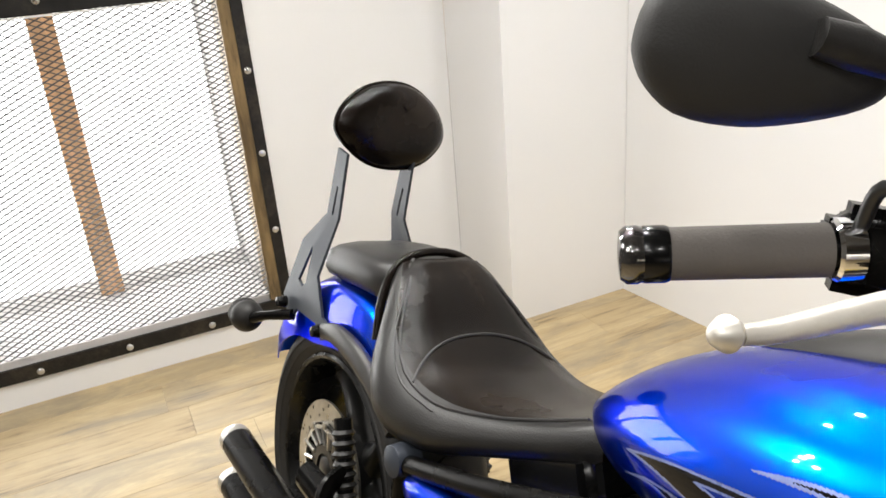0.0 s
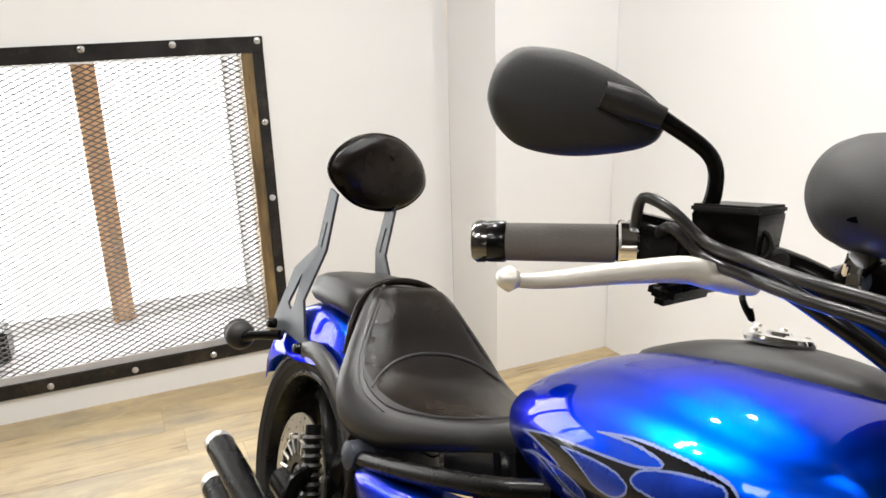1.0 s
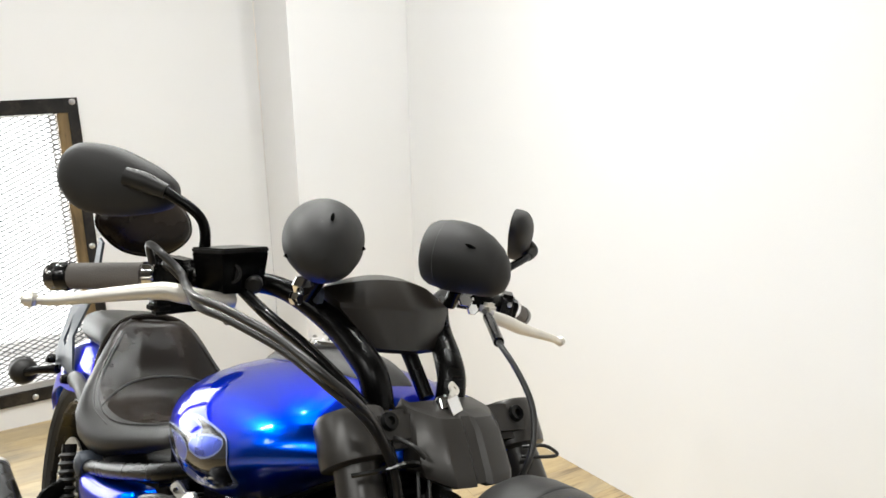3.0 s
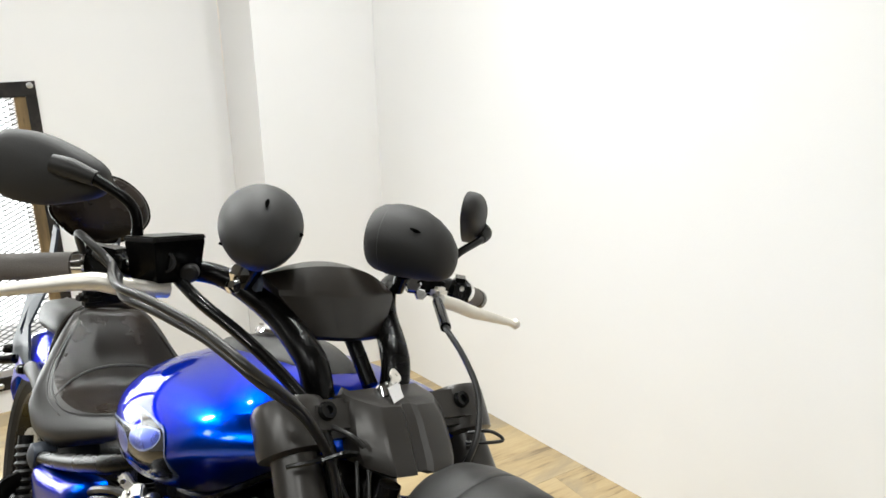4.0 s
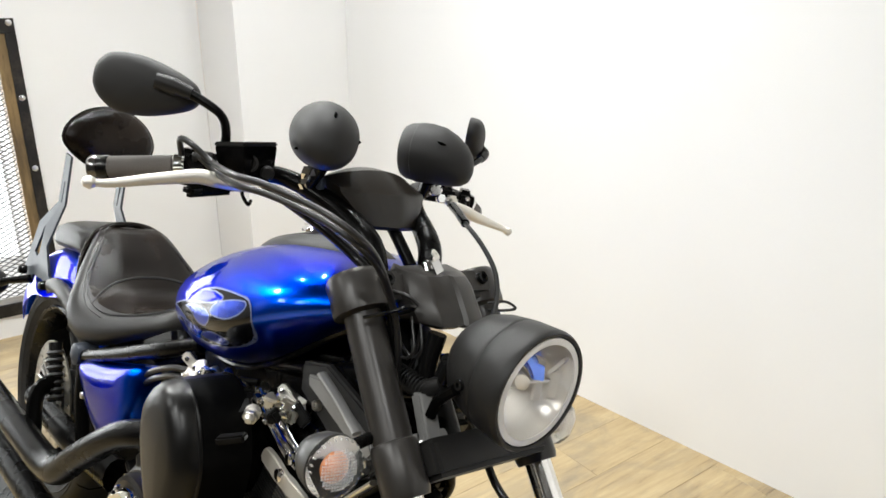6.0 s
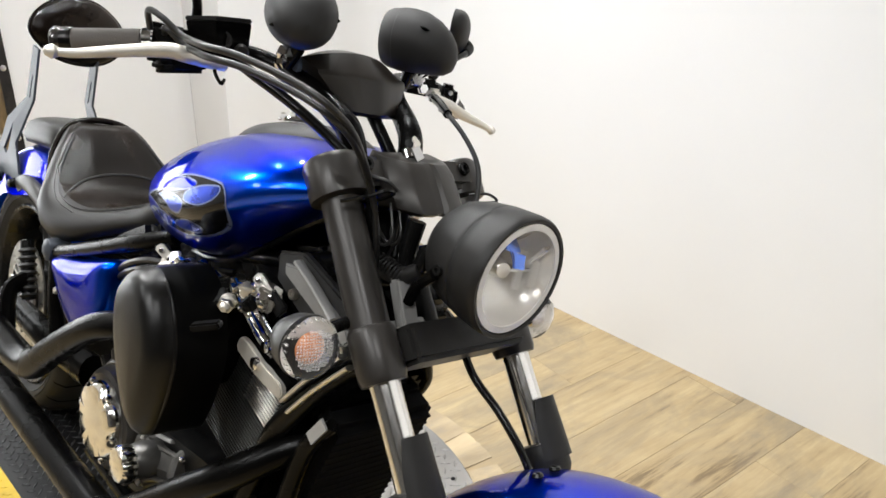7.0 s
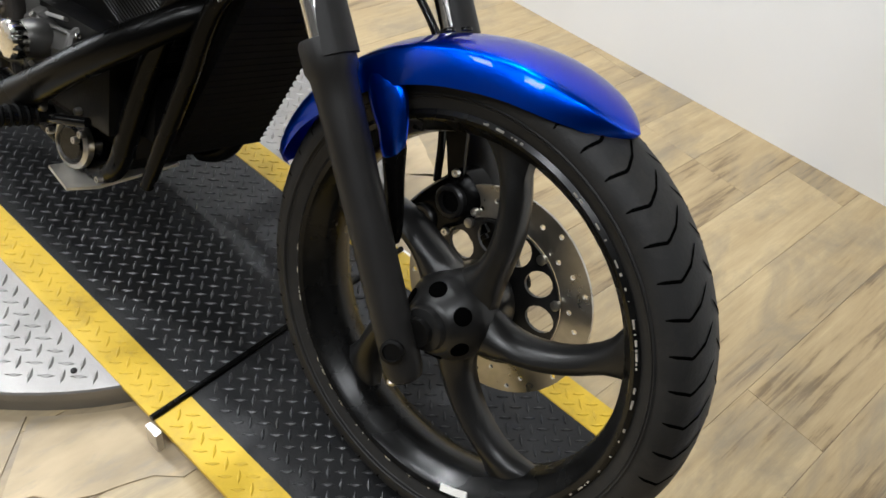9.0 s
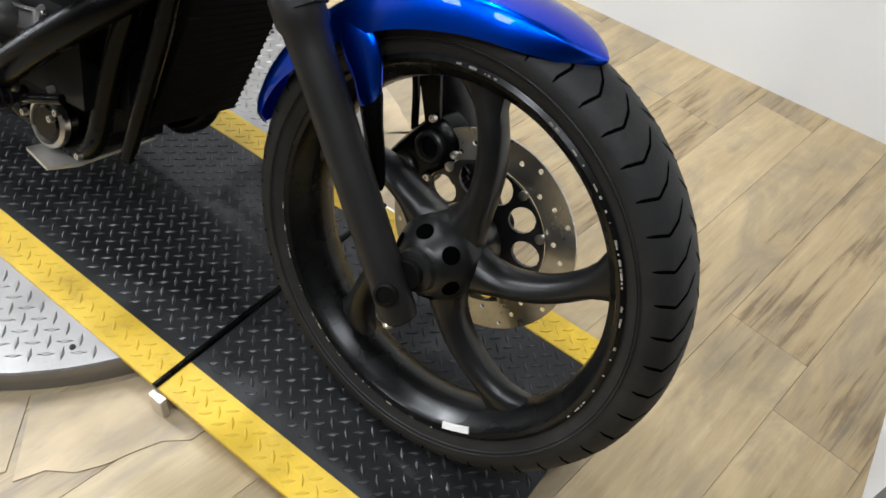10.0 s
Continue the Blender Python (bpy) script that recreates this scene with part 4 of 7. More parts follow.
for k in range(7):
    u = -0.054 + 0.018 * k
    for s2 in (-1,):
        zed = -0.055 * (1 - (u / 0.075) ** 2)
        ht = 0.05 * math.sqrt(max(0.05, 1 - (u / 0.07) ** 2))
        p = HL + hx * u + HD * (zed + 0.012) + hy * s2 * ht * 0.62
        block(bm, (0.0155, ht * 0.95, 0.004), Matrix.Translation(p) @ Matrix((( hx.x, hy.x, hz.x, 0), (hx.y, hy.y, hz.y, 0), (hx.z, hy.z, hz.z, 0), (0, 0, 0, 1))) @ pose(0, 0, 0, s2 * 30, u * 260, 0), 0.001)
tagged(fp("reflector_facets", bm, REFLECTOR, shell, "stepped reflector facets", 20), kind="stuff")
# the bluish reflections in the bowl are put into these facets' colour
for u, w_ in ((-0.016, 0.020), (0.008, 0.014), (0.026, 0.010)):
    fp("blue_facet", block(bmesh.new(), (w_, 0.020, 0.003), Matrix.Translation(HL + hx * u - hy * 0.030 + HD * -0.022) @ Matrix(((hx.x, hy.x, hz.x, 0), (hx.y, hy.y, hz.y, 0), (hx.z, hy.z, hz.z, 0), (0, 0, 0, 1))) @ pose(0, 0, 0, 24, 0, 0), 0.001), REFLECTIONBLUE, shell, "reflector facet painted with a blue reflection")
fp("reflector_step", block(bmesh.new(), (0.118, 0.003, 0.020), Matrix.Translation(HL + hy * 0.006 + HD * -0.030) @ Matrix(((hx.x, hy.x, hz.x, 0), (hx.y, hy.y, hz.y, 0), (hx.z, hy.z, hz.z, 0), (0, 0, 0, 1))) @ pose(0, 0, 0, 14, 0, 0), 0.001), REFLECTOR, shell, "step across the reflector")
HM = Matrix(((hx.x, hy.x, hz.x, 0), (hx.y, hy.y, hz.y, 0), (hx.z, hy.z, hz.z, 0), (0, 0, 0, 1)))
for sg in (-1, 1):
    fp("blue_facet", block(bmesh.new(), (0.014, 0.018, 0.003), Matrix.Translation(HL + hx * (sg * 0.036) - hy * 0.006 + HD * -0.024) @ HM @ pose(0, 0, 0, 10, -sg * 20, 0), 0.001), REFLECTIONBLUE, shell, "reflector facet painted with a blue reflection")
    for k in range(2):
        u = sg * (0.044 + 0.012 * k)
        fp("reflector_flute", block(bmesh.new(), (0.0105, 0.052 - 0.016 * k, 0.003), Matrix.Translation(HL + hx * u + hy * 0.006 + HD * (-0.027 + 0.011 * k)) @ HM @ pose(0, 0, 0, 0, -sg * (22 + 12 * k + (9 if k % 2 else -9)), 0), 0.001), REFLECTOR, shell, "upright reflector flute")
fp("bulb_shield", lathe(bmesh.new(), [(0.0115, -0.045), (0.0115, -0.018), (0.009, -0.014), (0.002, -0.013)], HL, HD, 24), BRUSHED, shell, "round bulb shield")
ob = fp("lens", lathe(bmesh.new(), [(0.0752, 0.004), (0.0735, 0.010), (0.062, 0.0145), (0.040, 0.018), (0.012, 0.0195)], HL, HD, 48), GLASS, shell, "clear headlight lens")
ob.visible_shadow = False
fp("lens_ring", lathe(bmesh.new(), [(0.0755, 0.004), (0.0752, 0.0135), (0.0665, 0.0142), (0.0655, 0.010)], HL, HD, 48, caps=False), material("pale_lens_bezel", (0.72, 0.70, 0.65), 0.4, 0.0, 0.1, 30), shell, "pale inner ring of the lens")
for dy in (-1, 1):
    fp("mount_bolt", bezel_bolt(HL + HD * -0.055 + Vector((0, dy * 0.0765, -0.012)), (0, dy, 0), 0.008, 0.006, 12), GLOSS, shell)
    fp("mount_arm", tube(bmesh.new(), [fork_pt(dy * 0.068, 0.30, 0.03, 0.66), HL + HD * -0.09 + Vector((0, dy * 0.074, -0.05)), HL + HD * -0.06 + Vector((0, dy * 0.078, -0.020))], 0.008, 8), SATIN, shell, "black headlight bracket")

# bracket, hose and wires between the fork legs
BK = fp("lamp_bracket", block(bmesh.new(), (0.020, 0.030, 0.085), Matrix.Translation((-0.398, -0.060, 0.815)) @ pose(0, 0, 0, 0, -30, 0), 0.004), GREYCAST, None, "grey cast lamp bracket")
fp("bracket_foot", block(bmesh.new(), (0.050, 0.075, 0.008), Matrix.Translation((-0.385, -0.055, 0.782)) @ pose(0, 0, 0, 0, 38, 0), 0.002), GREYCAST, BK, "bent foot plate")
for dx, dz in ((0.0, 0.0), (0.024, 0.004)):
    fp("bracket_nut", bezel_bolt((-0.382 + dx, -0.080, 0.792 + dz), (0.5, -0.6, 0.6), 0.007, 0.006), BRUSHED, BK)
fp("ribbed_hose", tube(bmesh.new(), [(-0.52, -0.055, 0.905), (-0.508, -0.060, 0.868), (-0.463, -0.060, 0.852), (-0.425, -0.058, 0.853), (-0.395, -0.050, 0.872)], 0.0125, 12), MATTE, None, "ribbed black wiring hose")
bm = bmesh.new()
for k in range(14):
    t = k / 13
    lathe(bm, [(0.0128, -0.0016), (0.0140, 0.0), (0.0128, 0.0016)], Vector((-0.500, -0.060, 0.862)).lerp(Vector((-0.415, -0.058, 0.856)), t), (1, 0.05, -0.1), 14, caps=False)
tagged(fp("hose_rib", bm, MATTE, bpy.data.objects["ribbed_hose"]), kind="stuff")
for y_ in (-0.075, -0.060):
    fp("wire", tube(bmesh.new(), [(-0.515, y_, 0.945), (-0.490, y_ - 0.004, 0.915), (-0.455, y_, 0.890), (-0.440, y_ + 0.004, 0.905), (-0.462, y_ + 0.010, 0.945)], 0.0022, 8), CABLE, None, "thin grey wire loop")

# front fender
def fender(name, centre, rows, builder, label):
    """rows: angle, outer radius, half width, skirt depth."""
    bm = bmesh.new()
    rings = []
    for k in range(49):
        t = k / 48
        ang = rows[0][0] + (rows[-1][0] - rows[0][0]) * t
        table = rows if rows[0][0] < rows[-1][0] else rows[::-1]
        r, w, d = interp(table, ang)
        a = radians(ang)
        out = []
        flank = [(1.0, -d), (0.985, -d * 0.80), (0.955, -d * 0.58), (0.925, -d * 0.42), (0.895, -d * 0.31), (0.875, -d * 0.25), (0.850, -d * 0.205), (0.72, -d * 0.135), (0.5, -d * 0.065), (0.25, -d * 0.018)]
        prof = [(-u, q) for u, q in flank] + [(0, 0)] + flank[::-1]
        for u, dr in prof + [(u * 0.972, dr - 0.003 if i not in (0, len(prof) - 1) else dr) for i, (u, dr) in list(enumerate(prof))[::-1]]:
            rr = r + dr
            out.append(Vector(centre) + Vector((rr * math.cos(a), u * w, rr * math.sin(a))))
        rings.append(out)
    strip_rings(bm, rings)
    return builder(name, bm, BLUE, None, label, 45)


FF = fender("front_fender", AX, [(72.0, 0.3602, 0.004, 0.006), (73.2, 0.3614, 0.019, 0.014), (76.0, 0.3638, 0.039, 0.025), (80, 0.3668, 0.054, 0.034), (86, 0.3688, 0.067, 0.043), (95, 0.3706, 0.075, 0.050), (106, 0.3708, 0.079, 0.055), (125, 0.372, 0.080, 0.057), (145, 0.3705, 0.077, 0.050), (160, 0.371, 0.070, 0.034), (171, 0.369, 0.058, 0.022), (175, 0.367, 0.03, 0.012)], wp, "glossy metallic blue front fender")
for sg in (-1, 1):
    wp("fender_stay", pillow(closed_curve([(-0.215, 0.61), (-0.165, 0.62), (-0.140, 0.575), (-0.135, 0.535), (-0.155, 0.515), (-0.175, 0.545), (-0.205, 0.575)], 3), sg * 0.070, sg * 0.084), BLUE, FF, "blue fender side tab")
    wp("fender_bracket", pillow(closed_curve([(-0.172, 0.545), (-0.140, 0.555), (-0.122, 0.505), (-0.100, 0.445), (-0.098, 0.415), (-0.118, 0.418), (-0.140, 0.475)], 3), sg * 0.066, sg * 0.080), SATIN, FF, "black fender bracket")
wp("fender_bolt", bezel_bolt((-0.16, -0.018, 0.687), (-0.4, 0, 1), 0.008, 0.005), GLOSS, FF)
wp("fender_bolt", bezel_bolt((-0.16, 0.018, 0.687), (-0.4, 0, 1), 0.008, 0.005), GLOSS, FF)

# caliper on the far side and its hose
CM = Matrix.Translation((-0.128, 0.084, 0.412)) @ pose(0, 0, 0, 0, 32, 0)
b = pillow(closed_curve([(-0.040, -0.062), (-0.010, -0.074), (0.024, -0.066), (0.036, -0.030), (0.030, 0.0), (0.038, 0.034), (0.022, 0.072), (-0.014, 0.078), (-0.040, 0.060), (-0.046, 0.0)], 3), 0.026, -0.024, 4, 4.0)
CAL = fp("brake_caliper", moved(b, CM), SATIN, None, "black two-piston brake caliper")
for dz in (-0.033, 0.033):
    fp("caliper_piston", lathe(bmesh.new(), [(0.026, -0.004), (0.026, 0.007), (0.023, 0.010), (0.018, 0.010), (0.0165, 0.001), (0.004, 0.0)], CM @ Vector((-0.004, -0.022, dz)), (0, -1, 0), 22), HUBBLACK, CAL, "open round caliper piston")
for px_, pz_ in ((0.028, 0.064), (0.030, -0.002), (0.026, -0.062), (-0.034, 0.066), (-0.036, -0.056)):
    fp("caliper_bolt", bezel_bolt(CM @ Vector((px_, -0.022, pz_)), (0, -1, 0), 0.0065, 0.008), BRUSHED, CAL, "bright caliper bolt")
fp("caliper_lug", block(bmesh.new(), (0.034, 0.020, 0.036), CM @ pose(0.050, 0.004, 0.030), 0.007), SATIN, CAL, "black mounting lug")
fp("brake_hose", tube(bmesh.new(), [(-0.40, 0.055, 0.78), (-0.355, 0.062, 0.72), (-0.29, 0.07, 0.68), (-0.225, 0.078, 0.62), (-0.185, 0.085, 0.52), (-0.165, 0.088, 0.44)], 0.0062, 10), GLOSS, None, "black rubber brake hose")

# turn signals on the fork
def signal(name, c, d, r, stem_from, builder, lens_mat, label, bulb=None):
    body = builder(name, lathe(bmesh.new(), [(0.012, -0.052), (r * 0.62, -0.044), (r * 0.88, -0.025), (r, -0.004), (r * 1.0, 0.0), (r * 0.93, 0.001)], c, d, 32), SIGNALBODY if lens_mat else MATTE, None, label)
    builder("stem", tube(bmesh.new(), [Vector(c) - Vector(d).normalized() * 0.022, Vector(stem_from)], [0.009, 0.008], 12), SATIN, body)
    if lens_mat:
        x, yv, z = axis_frame(d)
        c_ = Vector(c)
        builder("lens_back", lathe(bmesh.new(), [(r * 0.93, 0.001), (r * 0.80, -0.004), (r * 0.5, -0.008), (r * 0.1, -0.009)], c, d, 32), REFLECTOR, body, "silvered lens back")
        cap = lathe(bmesh.new(), [(r * 0.46, -0.006), (r * 0.44, 0.001), (r * 0.34, 0.006), (r * 0.18, 0.0085), (0.001, 0.009)], c, d, 28)
        builder("bulb_cover", cap, bulb or AMBER, body, "amber inner bulb cover" if bulb is None else "clear inner bulb cover")
        bm = bmesh.new()
        for i in range(-6, 7):
            for j in range(-6, 7):
                u, v = i / 6.5, j / 6.5
                if u * u + v * v < 1.0:
                    p = c_ + x * (u * r * 0.60) + yv * (v * r * 0.60) + z * (0.0125 + 0.002 * (1 - u * u - v * v))
                    cell = r * 0.60 / 6.5 * 0.40
                    q = [bm.verts.new(p + x * (cell * a) + yv * (cell * b)) for a, b in ((-1, -1), (1, -1), (1, 1), (-1, 1))]
                    top = bm.verts.new(p + z * 0.0016)
                    for k in range(4):
                        bm.faces.new((q[k], q[(k + 1) % 4], top))
                    bm.faces.new(q[::-1])
        o = builder("lens_prisms", bm, LENSPLASTIC, body, "fine grid of moulded prisms", 10)
        o.visible_shadow = False
        bm = bmesh.new()
        for k in range(26):
            a = 2 * math.pi * k / 26
            rad = x * math.cos(a) + yv * math.sin(a)
            lathe(bm, [(0.0010, -0.003), (0.0016, 0.0), (0.0010, 0.003)], c_ + rad * (r * 0.84) + z * 0.005, z, 6)
        tagged(builder("rim_beads", bm, LENSPLASTIC, body, "bright beads round the lens rim", 20), kind="stuff")
        ln = lathe(bmesh.new(), [(r * 0.97, 0.0), (r * 0.98, 0.008), (r * 0.86, 0.0175), (r * 0.6, 0.024), (r * 0.2, 0.027), (0.0005, 0.0273)], c, d, 40)
        o = builder("lens", ln, GLASS, body, "clear bulged lens")
        o.visible_shadow = False
    return body


signal("turn_signal", (-0.386, -0.224, 0.790), (0.97, -0.05, 0.10), 0.0395, (-0.418, -0.13, 0.80), fp, LENSPLASTIC, "round front turn signal with a clear lens and black body")
signal("turn_signal", (-0.378, 0.212, 0.786), (0.97, 0.10, 0.0), 0.0365, (-0.405, 0.155, 0.80), fp, LENSPLASTIC, "round front turn signal with a clear lens and black body", CHROME)

# handlebar, risers, gauge housing
for sg in (-1, 1):
    s = lambda x, y, z: (x, sg * y, z)
    g_in, g_out = ((-0.763, -0.288, 1.080), (-0.822, -0.356, 1.061)) if sg < 0 else ((-0.752, 0.312, 1.066), (-0.800, 0.385, 1.044))
    bend = (-0.734, -0.215, 1.087) if sg < 0 else (-0.730, 0.225, 1.085)
    fp("handlebar", tube(bmesh.new(), [(-0.545, sg * 0.053 - 0.018, 0.985), (-0.556, sg * 0.058 - 0.018, 1.015), (-0.578, sg * 0.064 - 0.017, 1.034), (-0.645, sg * 0.085 - 0.010, 1.063), s(-0.715, 0.135, 1.086), bend, Vector(g_in) + Vector((0.003, -sg * 0.004, 0.001)), Vector(g_out) - Vector((0.004, -sg * 0.004, 0.001))], [0.019, 0.0185, 0.018, 0.016, 0.0135, 0.0125, 0.0125, 0.0125], 16), SATIN, None, "satin black handlebar half")
    g = fp("grip", tube(bmesh.new(), [g_in, g_out], 0.0158, 24), GRIP, None, "grey rubber grip")
    dirg = (Vector(g_out) - Vector(g_in)).normalized()
    fp("grip_end", lathe(bmesh.new(), [(0.0160, 0.0), (0.0168, 0.004), (0.0168, 0.012), (0.0176, 0.014), (0.0176, 0.020), (0.0145, 0.024), (0.004, 0.025)], Vector(g_out), dirg, 28), BARCAP, g, "glossy dark bar end cap")
    fp("grip_band", lathe(bmesh.new(), [(0.0164, 0.0), (0.0172, 0.002), (0.0172, 0.014), (0.0164, 0.016)], Vector(g_out) - dirg * 0.004, dirg, 28), GLOSS, g, "gloss black ring")
    fp("grip_collar", lathe(bmesh.new(), [(0.0165, -0.018), (0.0185, -0.016), (0.0185, -0.004), (0.0165, -0.002)], Vector(g_in), dirg, 28), CHROME, g, "chrome grip collar")
    hm = Matrix.Translation(Vector(g_in) + Vector((0.013, -sg * 0.026, 0.002))) @ pose(0, 0, 0, 0, 0, -sg * 40)
    b = block(bmesh.new(), (0.058, 0.036, 0.052), hm, 0.010, 3)
    block(b, (0.046, 0.022, 0.034), hm @ pose(0.006, -sg * 0.026, 0.006), 0.007, 3)
    sw = fp("switch_housing", b, SATIN, None, "black switch housing")
    fp("switch_button", block(bmesh.new(), (0.010, 0.014, 0.008), hm @ pose(-0.028, 0, 0.008), 0.002), MATTE, sw)
    fp("housing_screw", lathe(bmesh.new(), [(0.004, 0), (0.004, 0.003), (0.002, 0.0035)], hm @ Vector((0.029, 0.004, 0.012)), hm.to_3x3() @ Vector((1, 0, 0)), 10), BRUSHED, sw)
    # lever: clamp, blade and ball
    lp = [(-0.690, -0.205, 1.071), (-0.684, -0.236, 1.074), (-0.682, -0.268, 1.078), (-0.690, -0.290, 1.079), (-0.706, -0.334, 1.069), (-0.722, -0.385, 1.056), (-0.728, -0.406, 1.053)] if sg < 0 else [(-0.684, 0.205, 1.068), (-0.682, 0.240, 1.060), (-0.688, 0.275, 1.050), (-0.698, 0.325, 1.039), (-0.709, 0.382, 1.027), (-0.713, 0.402, 1.021)]
    lev = fp("brake_lever" if sg < 0 else "clutch_lever", tube(bmesh.new(), lp, [0.0080, 0.0092, 0.0100, 0.0098, 0.0078, 0.0058, 0.0048][7 - len(lp):], 14, flat=1.05), LEVERALU, None, "dull bare aluminium hand lever")
    fp("lever_ball", lathe(bmesh.new(), [(0.003, -0.0092), (0.006, -0.007), (0.0092, 0), (0.006, 0.007), (0.003, 0.0092)], Vector(lp[-1]) + Vector((-0.003, sg * 0.006, 0)), (0, 1, 0), 20), LEVERALU, lev, "round lever end ball")
    fp("lever_pivot", block(bmesh.new(), (0.034, 0.024, 0.018), Matrix.Translation(s(-0.706, 0.212, 1.076)), 0.005), LEVERALU, lev, "bare metal lever perch")
    # mirror
    # blunt outer end, tapering towards the stem
    mir = closed_curve([((u - 0.5) * 0.146, (0.5 - v) * 0.085) for u, v in ((0.0, 0.45), (0.03, 0.22), (0.12, 0.05), (0.25, 0.0), (0.45, 0.02), (0.65, 0.12), (0.85, 0.27), (0.97, 0.42), (1.0, 0.58), (0.97, 0.74), (0.85, 0.86), (0.6, 0.97), (0.4, 1.0), (0.2, 0.95), (0.07, 0.78), (0.01, 0.6))], 3)
    outl = [(-sg * p[0], p[1]) for p in mir]
    pos, turn, tip = (Vector((-0.820, -0.313, 1.182)), -38, 0) if sg < 0 else (Vector((-0.790, 0.318, 1.192)), 41, 24)
    mm = Matrix.Translation(pos) @ pose(0, 0, 0, 0, 0, turn) @ pose(0, 0, 0, 4 - tip, 0, 0)
    M_ = fp("mirror", moved(pillow(outl, 0.0, 0.034, 6, 2.2, plane="yz"), mm), PODGREY, None, "black egg-shaped rear-view mirror")
    b = pillow([(q[0] * 0.95, q[1] * 0.95) for q in outl], -0.0005, -0.002, 2, 2.2, plane="yz")
    fp("mirror_glass", moved(b, mm), MIRRORGLASS, M_, "mirror glass")
    if sg < 0:
        stem = [(-0.727, -0.235, 1.100), (-0.722, -0.238, 1.140), (-0.726, -0.249, 1.164), (-0.748, -0.276, 1.181), (-0.761, -0.291, 1.187)]
        boss = [(-0.752, -0.281, 1.184), (-0.770, -0.303, 1.190), (-0.782, -0.321, 1.193)]
    else:
        stem = [(-0.735, 0.235, 1.098), (-0.738, 0.268, 1.130), (-0.752, 0.315, 1.148), (-0.766, 0.345, 1.156)]
        boss = [(-0.764, 0.338, 1.154), (-0.776, 0.356, 1.164), (-0.788, 0.345, 1.176)]
    fp("mirror_stem", tube(bmesh.new(), stem, [0.0075, 0.0065, 0.0062, 0.0068, 0.008][:len(stem)], 12), SATIN, M_, "bent black mirror stem")
    fp("mirror_boss", tube(bmesh.new(), boss, [0.0088, 0.0122, 0.0108], 16), MATTE, M_, "rounded pivot boss")
    # bullet pods on the bars
    pc = Vector((-0.648, -0.122, 1.161)) if sg < 0 else Vector((-0.652, 0.108, 1.157))
    pd = Vector((0.886, sg * 0.446, 0.06)).normalized()
    body = lathe(bmesh.new(), [(0.034, -0.055), (0.043, -0.053), (0.0465, -0.046), (0.0484, -0.032), (0.0484, -0.0302), (0.0495, -0.0292), (0.0500, -0.012), (0.0478, 0.010), (0.0425, 0.032), (0.0345, 0.049), (0.024, 0.060), (0.012, 0.0650), (0.0005, 0.0665)], pc, pd, 44, caps=False)
    droop = lambda h: 0.017 * max(0.0, h / 0.066) ** 1.4
    for q in body.verts:
        q.co.z -= droop((q.co - pc).dot(pd))
    pod = fp("speaker_pod", body, PODGREY, None, "matte black bullet speaker pod")
    fp("speaker_grille", lathe(bmesh.new(), [(0.044, -0.0495), (0.02, -0.0525), (0.003, -0.053)], pc, pd, 36), DARKMETAL, pod, "dark speaker grille")
    z = pd
    upw = (Vector((0, 0, 1)) - z * z.z).normalized()
    sdw = z.cross(upw)
    # near-black patches painted as the shade of the pod's vent slots
    for a, h, r_ in (((-4, 0.042, 0.0385), (116, 0.022, 0.0434), (-87, 0.022, 0.0434)) if sg < 0 else ((60, 0.020, 0.0457), (180, 0.020, 0.0457), (-60, 0.020, 0.0457))):
        rad = upw * math.cos(radians(a)) + sdw * math.sin(radians(a))
        zt, rd = z * 0.84 - rad * 0.54, rad * 0.84 + z * 0.54
        cr = zt.cross(rd)
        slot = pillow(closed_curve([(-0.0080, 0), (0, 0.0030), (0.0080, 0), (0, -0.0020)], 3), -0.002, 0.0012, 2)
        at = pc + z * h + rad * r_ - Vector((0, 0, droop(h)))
        fp("slot_shade", moved(slot, Matrix.Translation(at) @ Matrix(((zt.x, cr.x, rd.x, 0), (zt.y, cr.y, rd.y, 0), (zt.z, cr.z, rd.z, 0), (0, 0, 0, 1))) @ pose(0, 0, 0, -90, 0, 0)), SHADEBLACK, pod, "near-black patch painted as the shade of a vent slot")
    fp("pod_mount", tube(bmesh.new(), [pc + Vector((-0.005, sg * -0.004, -0.047)), Vector((-0.668, pc.y, 1.085))], [0.011, 0.009], 12), GLOSS, pod, "black clamp stem")
    fp("mount_nut", lathe(bmesh.new(), [(0.010, -0.008), (0.012, -0.006), (0.012, 0.006), (0.010, 0.008)], pc + Vector((-0.004, sg * 0.016, -0.058)), (1, -sg * 0.5, 0), 6), CHROME, pod, "bright hex nut")
    fp("mount_nut", lathe(bmesh.new(), [(0.007, -0.006), (0.0085, -0.004), (0.0085, 0.004), (0.007, 0.006)], pc + Vector((0.004, sg * 0.026, -0.072)), (1, -sg * 0.5, 0.2), 6), CHROME, pod, "bright hex nut")
# master cylinder
bm = bmesh.new()
strip_rings(bm, [[(x * f, y * f, z) for x, y in ((-.026, -.037), (.026, -.037), (.026, .037), (-.026, .037))] for z, f in ((-0.026, 0.80), (-0.022, 0.86), (0.020, 1.0), (0.022, 1.0))])
bmesh.ops.bevel(bm, geom=bm.edges[:], offset=0.004, segments=2, affect="EDGES", clamp_overlap=True)
MC = fp("brake_reservoir", moved(bm, Matrix.Translation((-0.716, -0.202, 1.103)) @ pose(0, 0, 0, 3, -10, 20)), SATIN, None, "square black brake fluid reservoir")
